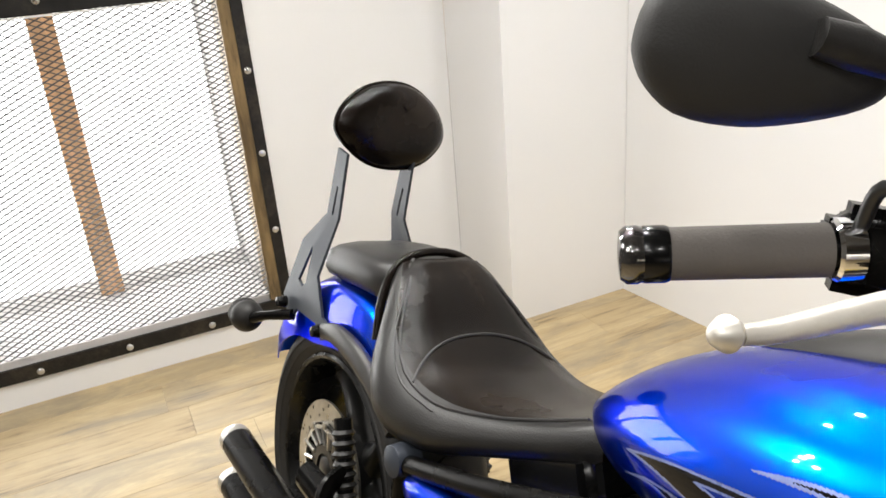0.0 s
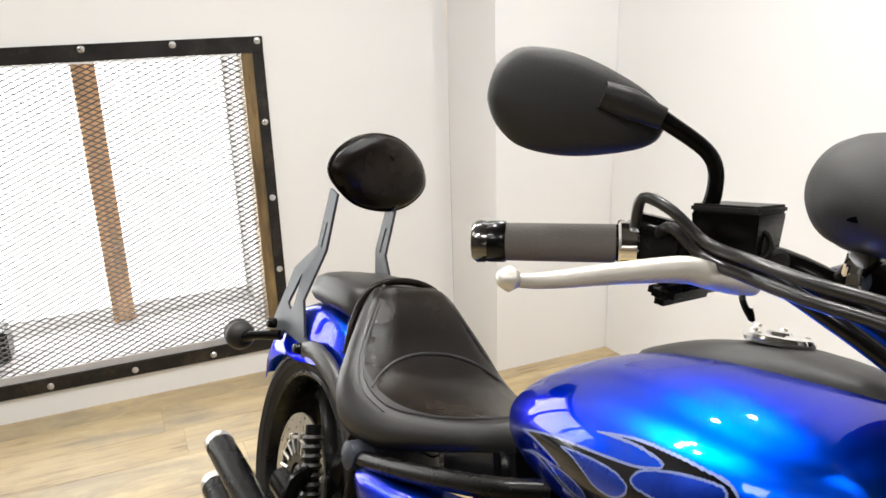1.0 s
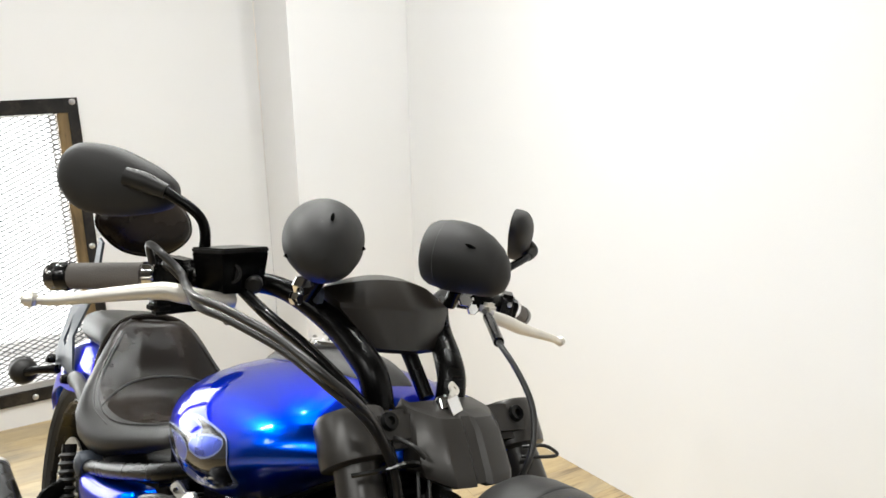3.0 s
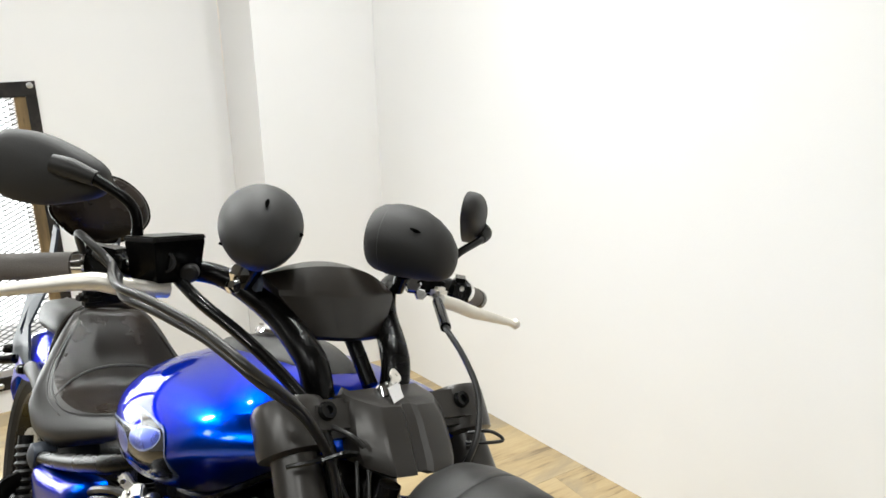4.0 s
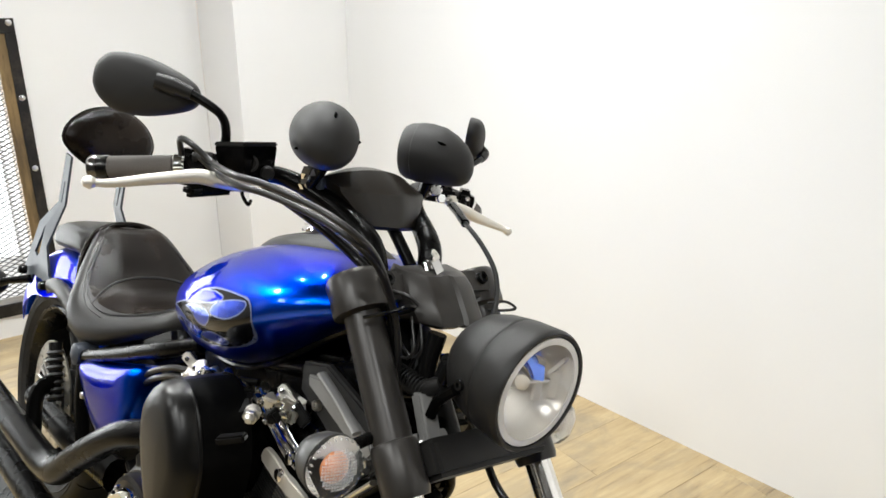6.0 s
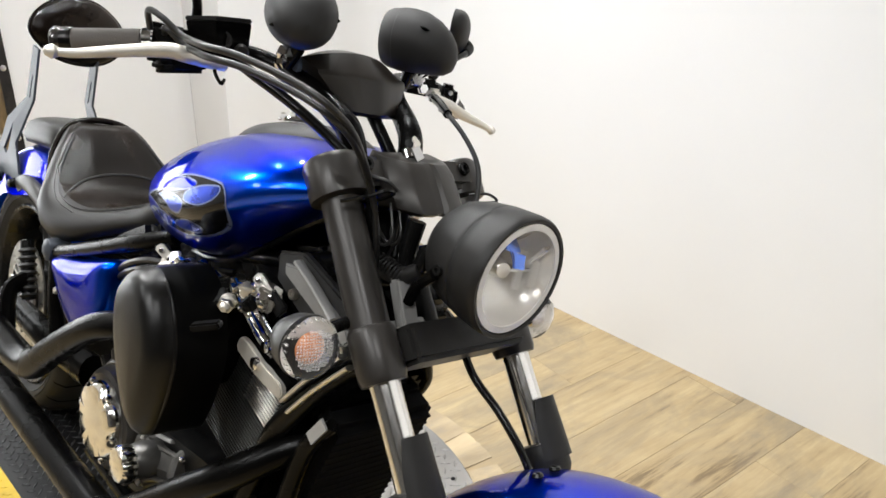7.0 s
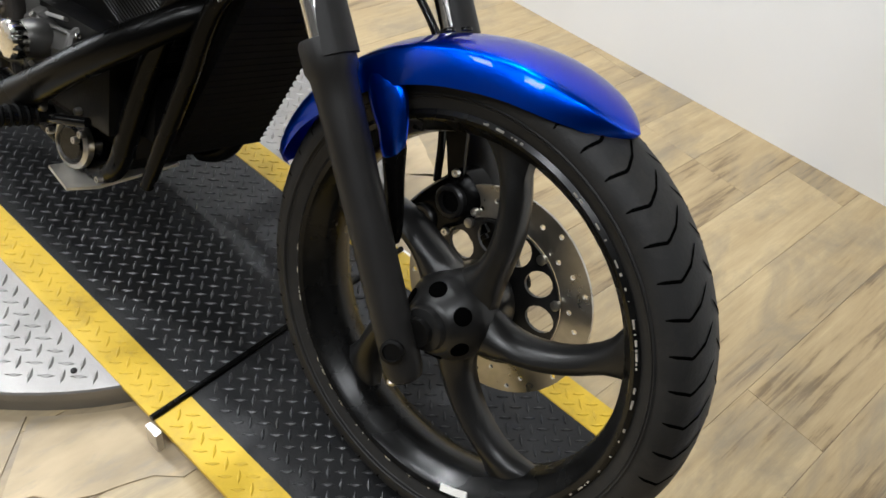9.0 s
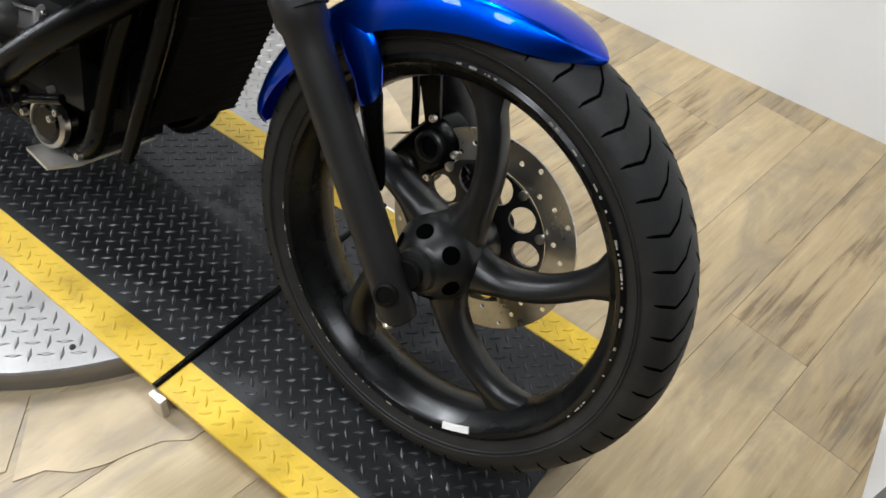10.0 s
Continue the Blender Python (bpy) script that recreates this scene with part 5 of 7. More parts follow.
fp("reservoir_boss", lathe(bmesh.new(), [(0.011, 0), (0.011, 0.016), (0.008, 0.019)], (-0.703, -0.176, 1.092), (0.9, -0.45, 0), 18), MATTE, MC, "round hose boss")
fp("lever_switch", block(bmesh.new(), (0.022, 0.084, 0.019), Matrix.Translation((-0.710, -0.258, 1.060)) @ pose(0, 0, 0, 4, 0, 14), 0.007, 3), SATIN, MC, "black switch block below the lever")
fp("reservoir_lid", block(bmesh.new(), (0.054, 0.076, 0.007), Matrix.Translation((-0.716, -0.202, 1.103)) @ pose(0, 0, 0, 3, -10, 20) @ pose(0, 0, 0.025), 0.002), MATTE, MC, "flat black lid")
fp("sight_glass", lathe(bmesh.new(), [(0.0125, 0.0), (0.0125, 0.004), (0.0095, 0.005), (0.009, 0.0025)], (-0.692, -0.212, 1.104), (0.90, -0.36, 0.15), 20), MATTE, MC, "round sight glass")
fp("clutch_perch", block(bmesh.new(), (0.034, 0.06, 0.03), Matrix.Translation((-0.725, 0.20, 1.083)) @ pose(0, 0, 0, 0, 0, -28), 0.006), SATIN, None, "black clutch lever perch")
# gauge housing between the risers
bm = bmesh.new()
rows = []
for k in range(17):
    u = -1 + k / 8
    q = u * u
    ridge = 0.005 * max(0.0, 1 - abs(u - 0.12) / 0.5)
    yt, ym, yb = -0.022 + 0.086 * u, -0.018 + 0.083 * u, -0.008 + 0.050 * u
    rows.append([(-0.640, yb, 1.036), (-0.592 - 0.010 * q, yb, 1.037), (-0.587 - 0.010 * q + ridge * 0.4, yb, 1.043), (-0.598 - 0.020 * q + ridge, ym, 1.086 + 0.005 * (1 - q)), (-0.602 - 0.020 * q + ridge, ym, 1.092 + 0.005 * (1 - q)), (-0.632 - 0.024 * q + ridge * 0.5, yt, 1.122 - 0.020 * q), (-0.660, yt * 0.97, 1.122 - 0.020 * q), (-0.700, yt * 0.9, 1.100 - 0.012 * q), (-0.690, yb, 1.06)])
strip_rings(bm, rows)
GA = fp("gauge_housing", bm, GAUGE, None, "dark angular gauge housing with a curved visor", 24)
for sg in (-1, 1):
    fp("gauge_cap", lathe(bmesh.new(), [(0.009, 0), (0.015, 0.001), (0.014, 0.007), (0.010, 0.009), (0.004, 0.010)], (-0.668, -0.022 + sg * 0.082, 1.088), (0, sg, 0), 24), BLUEGREY, GA, "blue-grey side cap")
    if sg > 0:
        fp("gauge_stay", tube(bmesh.new(), [(-0.635, 0.000, 1.06), (-0.60, 0.004, 1.03), (-0.560, 0.010, 0.99)], 0.010, 10), SATIN, GA, "black gauge stay")
# cables
for pts, r in (([(-0.750, -0.285, 1.098), (-0.738, -0.296, 1.122), (-0.712, -0.290, 1.118), (-0.690, -0.272, 1.101), (-0.640, -0.285, 1.100), (-0.585, -0.295, 1.100), (-0.545, -0.284, 1.100), (-0.511, -0.270, 1.096), (-0.478, -0.253, 1.089), (-0.442, -0.242, 1.081), (-0.418, -0.226, 1.068), (-0.418, -0.193, 1.046), (-0.437, -0.150, 1.010), (-0.456, -0.104, 0.955), (-0.456, -0.086, 0.905), (-0.456, -0.080, 0.860)], 0.0044),
               ([(-0.748, -0.262, 1.088), (-0.718, -0.280, 1.105), (-0.696, -0.262, 1.088), (-0.646, -0.275, 1.087), (-0.591, -0.285, 1.087), (-0.551, -0.274, 1.087), (-0.517, -0.260, 1.083), (-0.484, -0.243, 1.076), (-0.448, -0.232, 1.068), (-0.424, -0.216, 1.055), (-0.424, -0.183, 1.033), (-0.443, -0.140, 0.997), (-0.462, -0.094, 0.942), (-0.462, -0.076, 0.892), (-0.462, -0.070, 0.847)], 0.0044),
               ([(-0.70, -0.190, 1.082), (-0.65, -0.178, 1.066), (-0.60, -0.145, 1.040), (-0.545, -0.112, 1.006), (-0.500, -0.094, 0.975), (-0.474, -0.084, 0.930), (-0.470, -0.076, 0.870)], 0.0075),
               ([(-0.70, 0.205, 1.072), (-0.64, 0.165, 1.070), (-0.575, 0.127, 1.059), (-0.53, 0.124, 1.036), (-0.49, 0.122, 1.004), (-0.466, 0.112, 0.970), (-0.458, 0.100, 0.935), (-0.47, 0.085, 0.88)], 0.0040),
               ([(-0.66, 0.178, 1.072), (-0.615, 0.150, 1.067), (-0.575, 0.127, 1.059)], 0.0076),
               ([(-0.510, -0.070, 0.955), (-0.500, -0.060, 0.88), (-0.478, -0.060, 0.845), (-0.458, -0.05, 0.88), (-0.462, -0.045, 0.95)], 0.0022),
               ([(-0.535, -0.066, 0.900), (-0.505, -0.070, 0.850), (-0.455, -0.062, 0.835), (-0.408, -0.05, 0.862), (-0.395, -0.045, 0.90)], 0.011),
               ([(-0.43, -0.04, 0.93), (-0.432, -0.045, 0.88), (-0.428, -0.045, 0.82)], 0.013),
               ([(-0.47, 0.10, 0.945), (-0.452, 0.125, 0.950), (-0.446, 0.138, 0.955), (-0.458, 0.125, 0.962), (-0.475, 0.105, 0.955)], 0.0022),
               ([(-0.545, -0.09, 0.958), (-0.50, -0.085, 0.972), (-0.465, -0.078, 0.975), (-0.452, -0.066, 0.965)], 0.0028)):
    fp("cable", tube(bmesh.new(), pts, r, 10, 5), CABLE if r < 0.0075 else GLOSS, None, "black rubber-sheathed cable")
fp("cable_tie", tube(bmesh.new(), [(-0.452, -0.116, 0.957), (-0.440, -0.098, 0.968), (-0.446, -0.078, 0.962), (-0.478, -0.074, 0.945), (-0.486, -0.098, 0.942), (-0.452, -0.116, 0.957), (-0.47, -0.145, 0.945)], 0.0026, 6), GLOSS, None, "black cable tie")
fp("cable_clip", tube(bmesh.new(), [(-0.69, -0.215, 1.078), (-0.683, -0.222, 1.062), (-0.675, -0.215, 1.048), (-0.685, -0.205, 1.052)], 0.0026, 6), SATIN)

# ---- tank
TANK = [(-1.15, 0.03, 0.772, 0.757, 0.742), (-1.125, 0.078, 0.8, 0.767, 0.722), (-1.08, 0.114, 0.846, 0.788, 0.708), (-1.0, 0.152, 0.898, 0.81, 0.704), (-0.9, 0.184, 0.943, 0.834, 0.712), (-0.8, 0.203, 0.972, 0.852, 0.748), (-0.7, 0.208, 0.986, 0.874, 0.808), (-0.62, 0.196, 0.989, 0.912, 0.868), (-0.56, 0.165, 0.983, 0.936, 0.905), (-0.52, 0.11, 0.965, 0.944, 0.924), (-0.505, 0.04, 0.952, 0.942, 0.93)]
TN = 2.08


def evened(table, n=48, rounds=14):
    """The same rows, denser, with the ripples taken out between the two ends."""
    xs = np.linspace(table[0][0], table[-1][0], n + 1)
    rows = np.array([interp(table, float(x)) for x in xs])
    for _ in range(rounds):
        rows[2:-2] = 0.25 * rows[1:-3] + 0.5 * rows[2:-2] + 0.25 * rows[3:-1]
    return [(float(x), *map(float, r)) for x, r in zip(xs, rows)]


TANK = evened(TANK)


def tank_section(x, n=40, grow=0.0):
    w, zt, zc, zb = interp(TANK, x)
    ring = []
    for i in range(n):
        a = 2 * math.pi * i / n
        c, s = math.cos(a), math.sin(a)
        y = (w + grow) * math.copysign(abs(c) ** (2 / TN), c)
        z = zc + ((zt - zc) if s > 0 else (zc - zb)) * math.copysign(abs(s) ** (2 / TN), s)
        ring.append((x, y, z))
    return ring


def tank_side(x, z):
    """Half width of the tank at x, z, or None."""
    w, zt, zc, zb = interp(TANK, x)
    h = (z - zc) / ((zt - zc) if z > zc else (zc - zb))
    if abs(h) >= 0.999:
        return None
    return w * (1 - abs(h) ** TN) ** (1 / TN)


bm = bmesh.new()
xs = [-1.150 + (0.645) * (0.5 - 0.5 * math.cos(math.pi * k / 44)) for k in range(45)]
strip_rings(bm, [tank_section(x) for x in xs])
TK = bp("fuel_tank", bm, BLUE, None, "glossy metallic blue fuel tank", 60)


def inside(p, poly):
    x, y = p
    c = False
    for (x0, y0), (x1, y1) in zip(poly, poly[1:] + poly[:1]):
        if (y0 > y) != (y1 > y) and x < (x1 - x0) * (y - y0) / (y1 - y0) + x0:
            c = not c
    return c


def edge_dist(p, poly):
    P = np.array(poly)
    Q = np.roll(P, -1, 0)
    d = Q - P
    t = np.clip(((np.array(p) - P) * d).sum(1) / np.maximum((d * d).sum(1), 1e-12), 0, 1)
    return np.hypot(*(P + d * t[:, None] - p).T).min()


def decal(side):
    """Flame shapes lying on the tank's flank: black field, blue lobes, thin outlines."""
    at = lambda c: (-0.725 + 0.000698 * (c[0] - 535) - 0.0000635 * (c[1] - 383), 0.88 + 0.000256 * (c[0] - 535) - 0.000457 * (c[1] - 383))
    field = closed_curve([at(c) for c in ((355, 291), (430, 290), (500, 308), (555, 328), (598, 348), (626, 384), (636, 426), (626, 468), (596, 502), (550, 522), (498, 528), (436, 518), (380, 494), (330, 472), (280, 434), (235, 404), (190, 394), (140, 400), (200, 382), (260, 392), (300, 402), (250, 372), (190, 347), (140, 332), (230, 322), (320, 328), (420, 342), (470, 347), (500, 338), (450, 312), (400, 300))], 4)
    lobes = [closed_curve([at(c) for c in l], 4) for l in (((465, 372), (480, 352), (530, 345), (590, 355), (606, 380), (590, 405), (545, 418), (495, 405), (470, 390)),
                                                           ((290, 345), (350, 348), (420, 365), (460, 390), (467, 415), (445, 435), (405, 425), (370, 395), (330, 365)),
                                                           ((240, 385), (300, 402), (350, 425), (375, 450), (372, 472), (340, 465), (300, 435), (265, 405)),
                                                           ((400, 468), (430, 456), (480, 462), (512, 484), (516, 504), (488, 514), (450, 502), (415, 486)))]
    st = 0.0011
    cells = {0: [], 1: [], 2: []}
    x = -1.10
    while x < -0.620:
        z = 0.735
        while z < 0.92:
            p = (x, z)
            if inside(p, field):
                de = edge_dist(p, field)
                k = 0 if de > 0.0026 else 1
                if k == 0:
                    for l in lobes:
                        if inside(p, l):
                            k = 1 if edge_dist(p, l) < 0.0022 else 2
                cells[k].append(p)
            z += st
        x += st
    for k, (nm, mt, lb) in enumerate((("flame_decal", DECALBLACK, "black flame decal"), ("decal_outline", DECALLINE, "thin grey-blue decal outline"), ("flame_lobe", DECALBLUE, "blue flame lobes"))):
        vs, fs, seen = [], [], {}
        for cx, cz in cells[k]:
            idx = []
            for ax_, az_ in ((0, 0), (1, 0), (1, 1), (0, 1)):
                key = (round((cx + (ax_ - .5) * st) / st * 2), round((cz + (az_ - .5) * st) / st * 2))
                if key not in seen:
                    X, Z = cx + (ax_ - .5) * st, cz + (az_ - .5) * st
                    y = tank_side(X, Z)
                    if y is None:
                        idx = None
                        break
                    seen[key] = len(vs)
                    vs.append((X, side * (y + 0.0009), Z))
                idx.append(seen[key])
            if idx and len(set(idx)) == 4:
                fs.append(idx)
        me = bpy.data.meshes.new(nm)
        me.from_pydata(vs, [], fs)
        me.polygons.foreach_set("use_smooth", [True] * len(fs))
        me.materials.append(mt)
        o = new(nm, me)
        o.parent = TK
        tagged(o, lb)


decal(-1)
# console and filler cap on the tank
con = []
for k in range(15):
    t = k / 14
    x = -0.965 + 0.335 * t
    w = 0.066 * math.sin(math.pi * (0.10 + 0.80 * t)) ** 0.7
    zt = interp(TANK, x)[1]
    h = 0.017 * math.sin(math.pi * min(1, 0.06 + t * 0.95)) ** 0.8
    con.append([(x, -w, zt - 0.022), (x, -w * 0.96, zt - 0.004 + h * 0.25), (x, -w * 0.75, zt + h * 0.75), (x, -w * 0.35, zt + h), (x, w * 0.35, zt + h), (x, w * 0.75, zt + h * 0.75), (x, w * 0.96, zt - 0.004 + h * 0.25), (x, w, zt - 0.022)])
CON = bp("tank_console", strip_rings(b_ := bmesh.new(), con) and b_, MATTE, None, "black tank console", 50)
bp("filler_cap", lathe(bmesh.new(), [(0.036, 0), (0.037, 0.004), (0.034, 0.008), (0.014, 0.0095), (0.012, 0.012), (0.003, 0.0125)], (-0.805, 0.0, 0.988), (-0.15, 0, 1), 32), CHROME, CON, "chrome filler cap")
for k in range(6):
    a = math.pi * 2 * k / 6
    bp("cap_screw", lathe(bmesh.new(), [(0.004, 0), (0.0035, 0.003), (0.001, 0.0035)], (-0.805 + 0.029 * math.cos(a), 0.029 * math.sin(a), 0.996), (-0.15, 0, 1), 8), BRUSHED, CON)
# lower chrome seam of the tank
for sg in (-1, 1):
    pts = []
    for k in range(13):
        x = -1.08 + 0.54 * k / 12
        w, zt, zc, zb = interp(TANK, x)
        pts.append((x, sg * w * 0.42, zb + 0.003))
    bp("tank_seam", tube(bmesh.new(), pts, 0.006, 8, 3), GLOSS, TK, "rolled seam under the tank")
# ---- seat
SEAT = [(-1.625, 0.072, 0.786, 0.772, 0.705), (-1.605, 0.090, 0.803, 0.772, 0.680), (-1.575, 0.112, 0.797, 0.748, 0.645), (-1.53, 0.146, 0.762, 0.698, 0.600), (-1.48, 0.168, 0.716, 0.672, 0.580), (-1.42, 0.168, 0.686, 0.650, 0.578), (-1.34, 0.156, 0.683, 0.650, 0.598), (-1.26, 0.132, 0.697, 0.674, 0.634), (-1.18, 0.108, 0.724, 0.706, 0.670), (-1.12, 0.094, 0.755, 0.735, 0.695), (-1.085, 0.080, 0.770, 0.750, 0.710)]


def seat_ring(x, n=14):
    w, zc, ze, zb = interp(SEAT, x)
    side = [(w * 0.90, zb), (w * 0.99, zb + (ze - zb) * 0.25), (w * 1.03, zb + (ze - zb) * 0.6), (w * 0.985, ze - 0.004), (w * 0.93, ze + 0.009), (w * 0.80, ze + (zc - ze) * 0.55 + 0.008), (w * 0.55, zc - 0.003 + 0.004), (w * 0.28, zc), (0, zc - 0.001)]
    ring = [(x, -y, z) for y, z in side] + [(x, y, z) for y, z in side[-2::-1]]
    return ring


bm = bmesh.new()
xs = [-1.625 + 0.540 * k / 40 for k in range(41)]
strip_rings(bm, [seat_ring(x) for x in xs])
ST = bp("seat", bm, LEATHER, None, "creased black leather bucket seat", 60)
ST.data.materials.append(LEATHERSIDE)
for f_ in ST.data.polygons:
    if abs(f_.center.y) > 0.86 * interp(SEAT, f_.center.x)[0]:
        f_.material_index = 1


def seat_top(x, u):
    """A place on the seat's upper surface at x, at the part u of its half width."""
    ring = seat_ring(x)
    w = interp(SEAT, x)[0]
    y = u * w
    pts = ring[3:14]
    for (xa, ya, za), (xb, yb, zb) in zip(pts, pts[1:]):
        if ya <= y <= yb:
            t = (y - ya) / max(yb - ya, 1e-6)
            return Vector((x, y, za + (zb - za) * t))
    return Vector((x, y, pts[0][2]))


def seam(pts, r=0.0024):
    return tube(bmesh.new(), [p + Vector((0, 0, 0.0008)) for p in pts], r, 6, 3)


for sg in (-1, 1):
    bp("seat_seam", seam([seat_top(x, sg * u) for x, u in ((-1.60, 0.60), (-1.55, 0.66), (-1.50, 0.76), (-1.44, 0.84), (-1.36, 0.86), (-1.28, 0.84), (-1.20, 0.80), (-1.13, 0.7))]), STITCH, ST, "stitched seam")
    bp("seat_seam", seam([seat_top(x, sg * u) for x, u in ((-1.59, 0.66), (-1.54, 0.73), (-1.49, 0.83), (-1.43, 0.90), (-1.35, 0.92))], 0.0016), STITCH, ST, "stitched seam")
bp("seat_seam", seam([seat_top(-1.475 + 0.085 * abs(u) ** 2.2 * 1.0, u) for u in np.linspace(-0.84, 0.84, 15)], 0.0026), STITCH, ST, "curved cross seam")
# raised lip behind the rider, then the passenger pad
bp("seat_piping", tube(bmesh.new(), [(-1.575, -0.122, 0.672), (-1.595, -0.110, 0.730), (-1.613, -0.085, 0.778), (-1.622, -0.050, 0.800), (-1.625, 0, 0.807), (-1.622, 0.050, 0.800), (-1.613, 0.085, 0.778), (-1.595, 0.110, 0.730), (-1.575, 0.122, 0.672)], 0.0075, 10), LEATHER, ST, "padded leather piping")
PIL = [(-1.905, 0.055, 0.722, 0.690), (-1.888, 0.080, 0.741, 0.690), (-1.84, 0.098, 0.763, 0.698), (-1.78, 0.106, 0.778, 0.708), (-1.70, 0.106, 0.789, 0.718), (-1.64, 0.100, 0.794, 0.722), (-1.615, 0.09, 0.793, 0.722)]
bm = bmesh.new()
rows = []
for k in range(25):
    x = -1.935 + 0.320 * k / 24
    w, zt, zb = interp(PIL, x)
    h = zt - zb
    side = [(w * 0.92, zb), (w * 1.0, zb + h * 0.2), (w * 1.0, zb + h * 0.5), (w * 0.93, zb + h * 0.78), (w * 0.75, zt - 0.005), (w * 0.4, zt), (0, zt)]
    rows.append([(x, -y, z) for y, z in side] + [(x, y, z) for y, z in side[-2::-1]])
strip_rings(bm, rows)
bp("passenger_pad", bm, LEATHERSIDE, None, "black leather passenger pad", 60)

# rear fender and wheel
RX = (-1.752, 0.0, 0.312)
RHUB = wheel("rear_wheel", RX, 0.315, 0.100, 0.236, 26, bp, 5, 40, 0.055, -0.088, 0.142)
bm = bmesh.new()
for k in range(18):
    a = 2 * math.pi * k / 18
    tube(bm, [Vector(RX) + Vector((0.055 * math.cos(a), -0.098, 0.055 * math.sin(a))), Vector(RX) + Vector((0.090 * math.cos(a + .12), -0.100, 0.090 * math.sin(a + .12)))], 0.0045, 6)
lathe(bm, [(0.092, -0.002), (0.094, 0.003), (0.086, 0.004)], Vector(RX) + Vector((0, -0.098, 0)), (0, -1, 0), 36, caps=False)
bp("rotor_spider", bm, BRUSHED, RHUB, "bright spoked rotor centre")
fender("rear_fender", RX, [(40, 0.375, 0.085, 0.03), (55, 0.395, 0.105, 0.05), (70, 0.408, 0.112, 0.10), (90, 0.408, 0.113, 0.14), (110, 0.398, 0.112, 0.14), (130, 0.385, 0.110, 0.10), (150, 0.376, 0.104, 0.06), (163, 0.372, 0.085, 0.03)], bp, "glossy metallic blue rear fender")
for sg in (-1, 1):
    bp("fender_strut", tube(bmesh.new(), [(-1.49, sg * 0.116, 0.545), (-1.56, sg * 0.119, 0.592), (-1.64, sg * 0.121, 0.617), (-1.72, sg * 0.121, 0.620), (-1.785, sg * 0.119, 0.602)], [0.012, 0.0145, 0.0155, 0.014, 0.010], 14, flat=1.5), GUNCAST, None, "grey fender strut")
    # sissy bar upright: flat plate with slots, leaning back
    out = [(-1.770, 0.590), (-1.765, 0.614), (-1.805, 0.620), (-1.846, 0.690), (-1.866, 0.800), (-1.858, 0.930), (-1.900, 0.935), (-1.918, 0.800), (-1.955, 0.735), (-2.005, 0.600), (-2.000, 0.575), (-1.945, 0.570), (-1.930, 0.592), (-1.830, 0.598), (-1.800, 0.575)]
    holes = [[(-1.889, 0.800), (-1.896, 0.802), (-1.886, 0.862), (-1.879, 0.860)], [(-1.935, 0.655), (-1.905, 0.735), (-1.893, 0.728), (-1.897, 0.660), (-1.912, 0.646)]]
    m_ = Matrix(((1, 0, 0, 0), (0, 0, -1 * sg, sg * 0.116), (0, 1, 0, 0), (0, 0, 0, 1)))
    SB = bp("sissy_bar", plate(bmesh.new(), out, 0.006, m_, holes), GUNMETAL, None, "slotted grey steel sissy bar upright")
    for v_ in SB.data.vertices:
        if v_.co.z > 0.72:
            v_.co.y -= sg * min(1.0, (v_.co.z - 0.72) / 0.06) * 0.040
    for bx_, bz_ in ((-1.975, 0.592), (-1.79, 0.600)):
        bp("sissy_bolt", lathe(bmesh.new(), [(0.012, 0), (0.013, 0.006), (0.010, 0.020), (0.004, 0.022)], (bx_, sg * 0.121, bz_), (0, sg, 0), 14), GLOSS, SB, "black bolt and spacer")
pad = closed_curve([(-.005, .085), (.05, .078), (.10, .042), (.120, -.002), (.110, -.036), (.07, -.070), (.015, -.083), (-.05, -.074), (-.10, -.038), (-.118, -.005), (-.102, .035), (-.06, .070)], 4)
BPAD = bp("backrest_pad", moved(pillow(pad, 0.0, 0.048, 6, 2.6, plane="yz"), Matrix.Translation((-1.905, 0.028, 0.982)) @ pose(0, 0, 0, 0, -12, 0)), LEATHER, None, "oval black leather backrest pad")
bp("pad_piping", moved(tube(bmesh.new(), [(0.013, p[0] * 1.012, p[1] * 1.012) for p in pad] + [(0.013, pad[0][0] * 1.012, pad[0][1] * 1.012)], 0.0035, 6, 1), Matrix.Translation((-1.905, 0.028, 0.982)) @ pose(0, 0, 0, 0, -12, 0)), LEATHER, BPAD, "leather piping")
bp("pad_button", lathe(bmesh.new(), [(0.006, 0), (0.005, 0.003), (0.001, 0.004)], (-1.866, 0.045, 1.028), (1, 0, .1), 10), LEATHER, BPAD)
signal("rear_turn_signal", (-2.075, -0.176, 0.533), (-1, 0.0, 0.0), 0.034, (-1.95, -0.125, 0.572), bp, None, "round black rear turn signal")
bp("signal_head", lathe(bmesh.new(), [(0.031, -0.012), (0.0355, 0.0), (0.034, 0.014), (0.024, 0.030), (0.008, 0.037)], (-2.055, -0.176, 0.533), (1, 0, 0), 28), MATTE, None, "rounded black signal body")
bp("signal_arm", tube(bmesh.new(), [(-2.03, -0.174, 0.536), (-1.99, -0.155, 0.556), (-1.94, -0.118, 0.575)], [0.014, 0.010, 0.012], 12), SATIN, None, "black signal arm")
signal("rear_turn_signal", (-2.075, 0.176, 0.533), (-1, 0.0, 0.0), 0.034, (-1.95, 0.125, 0.572), bp, None, "round black rear turn signal")

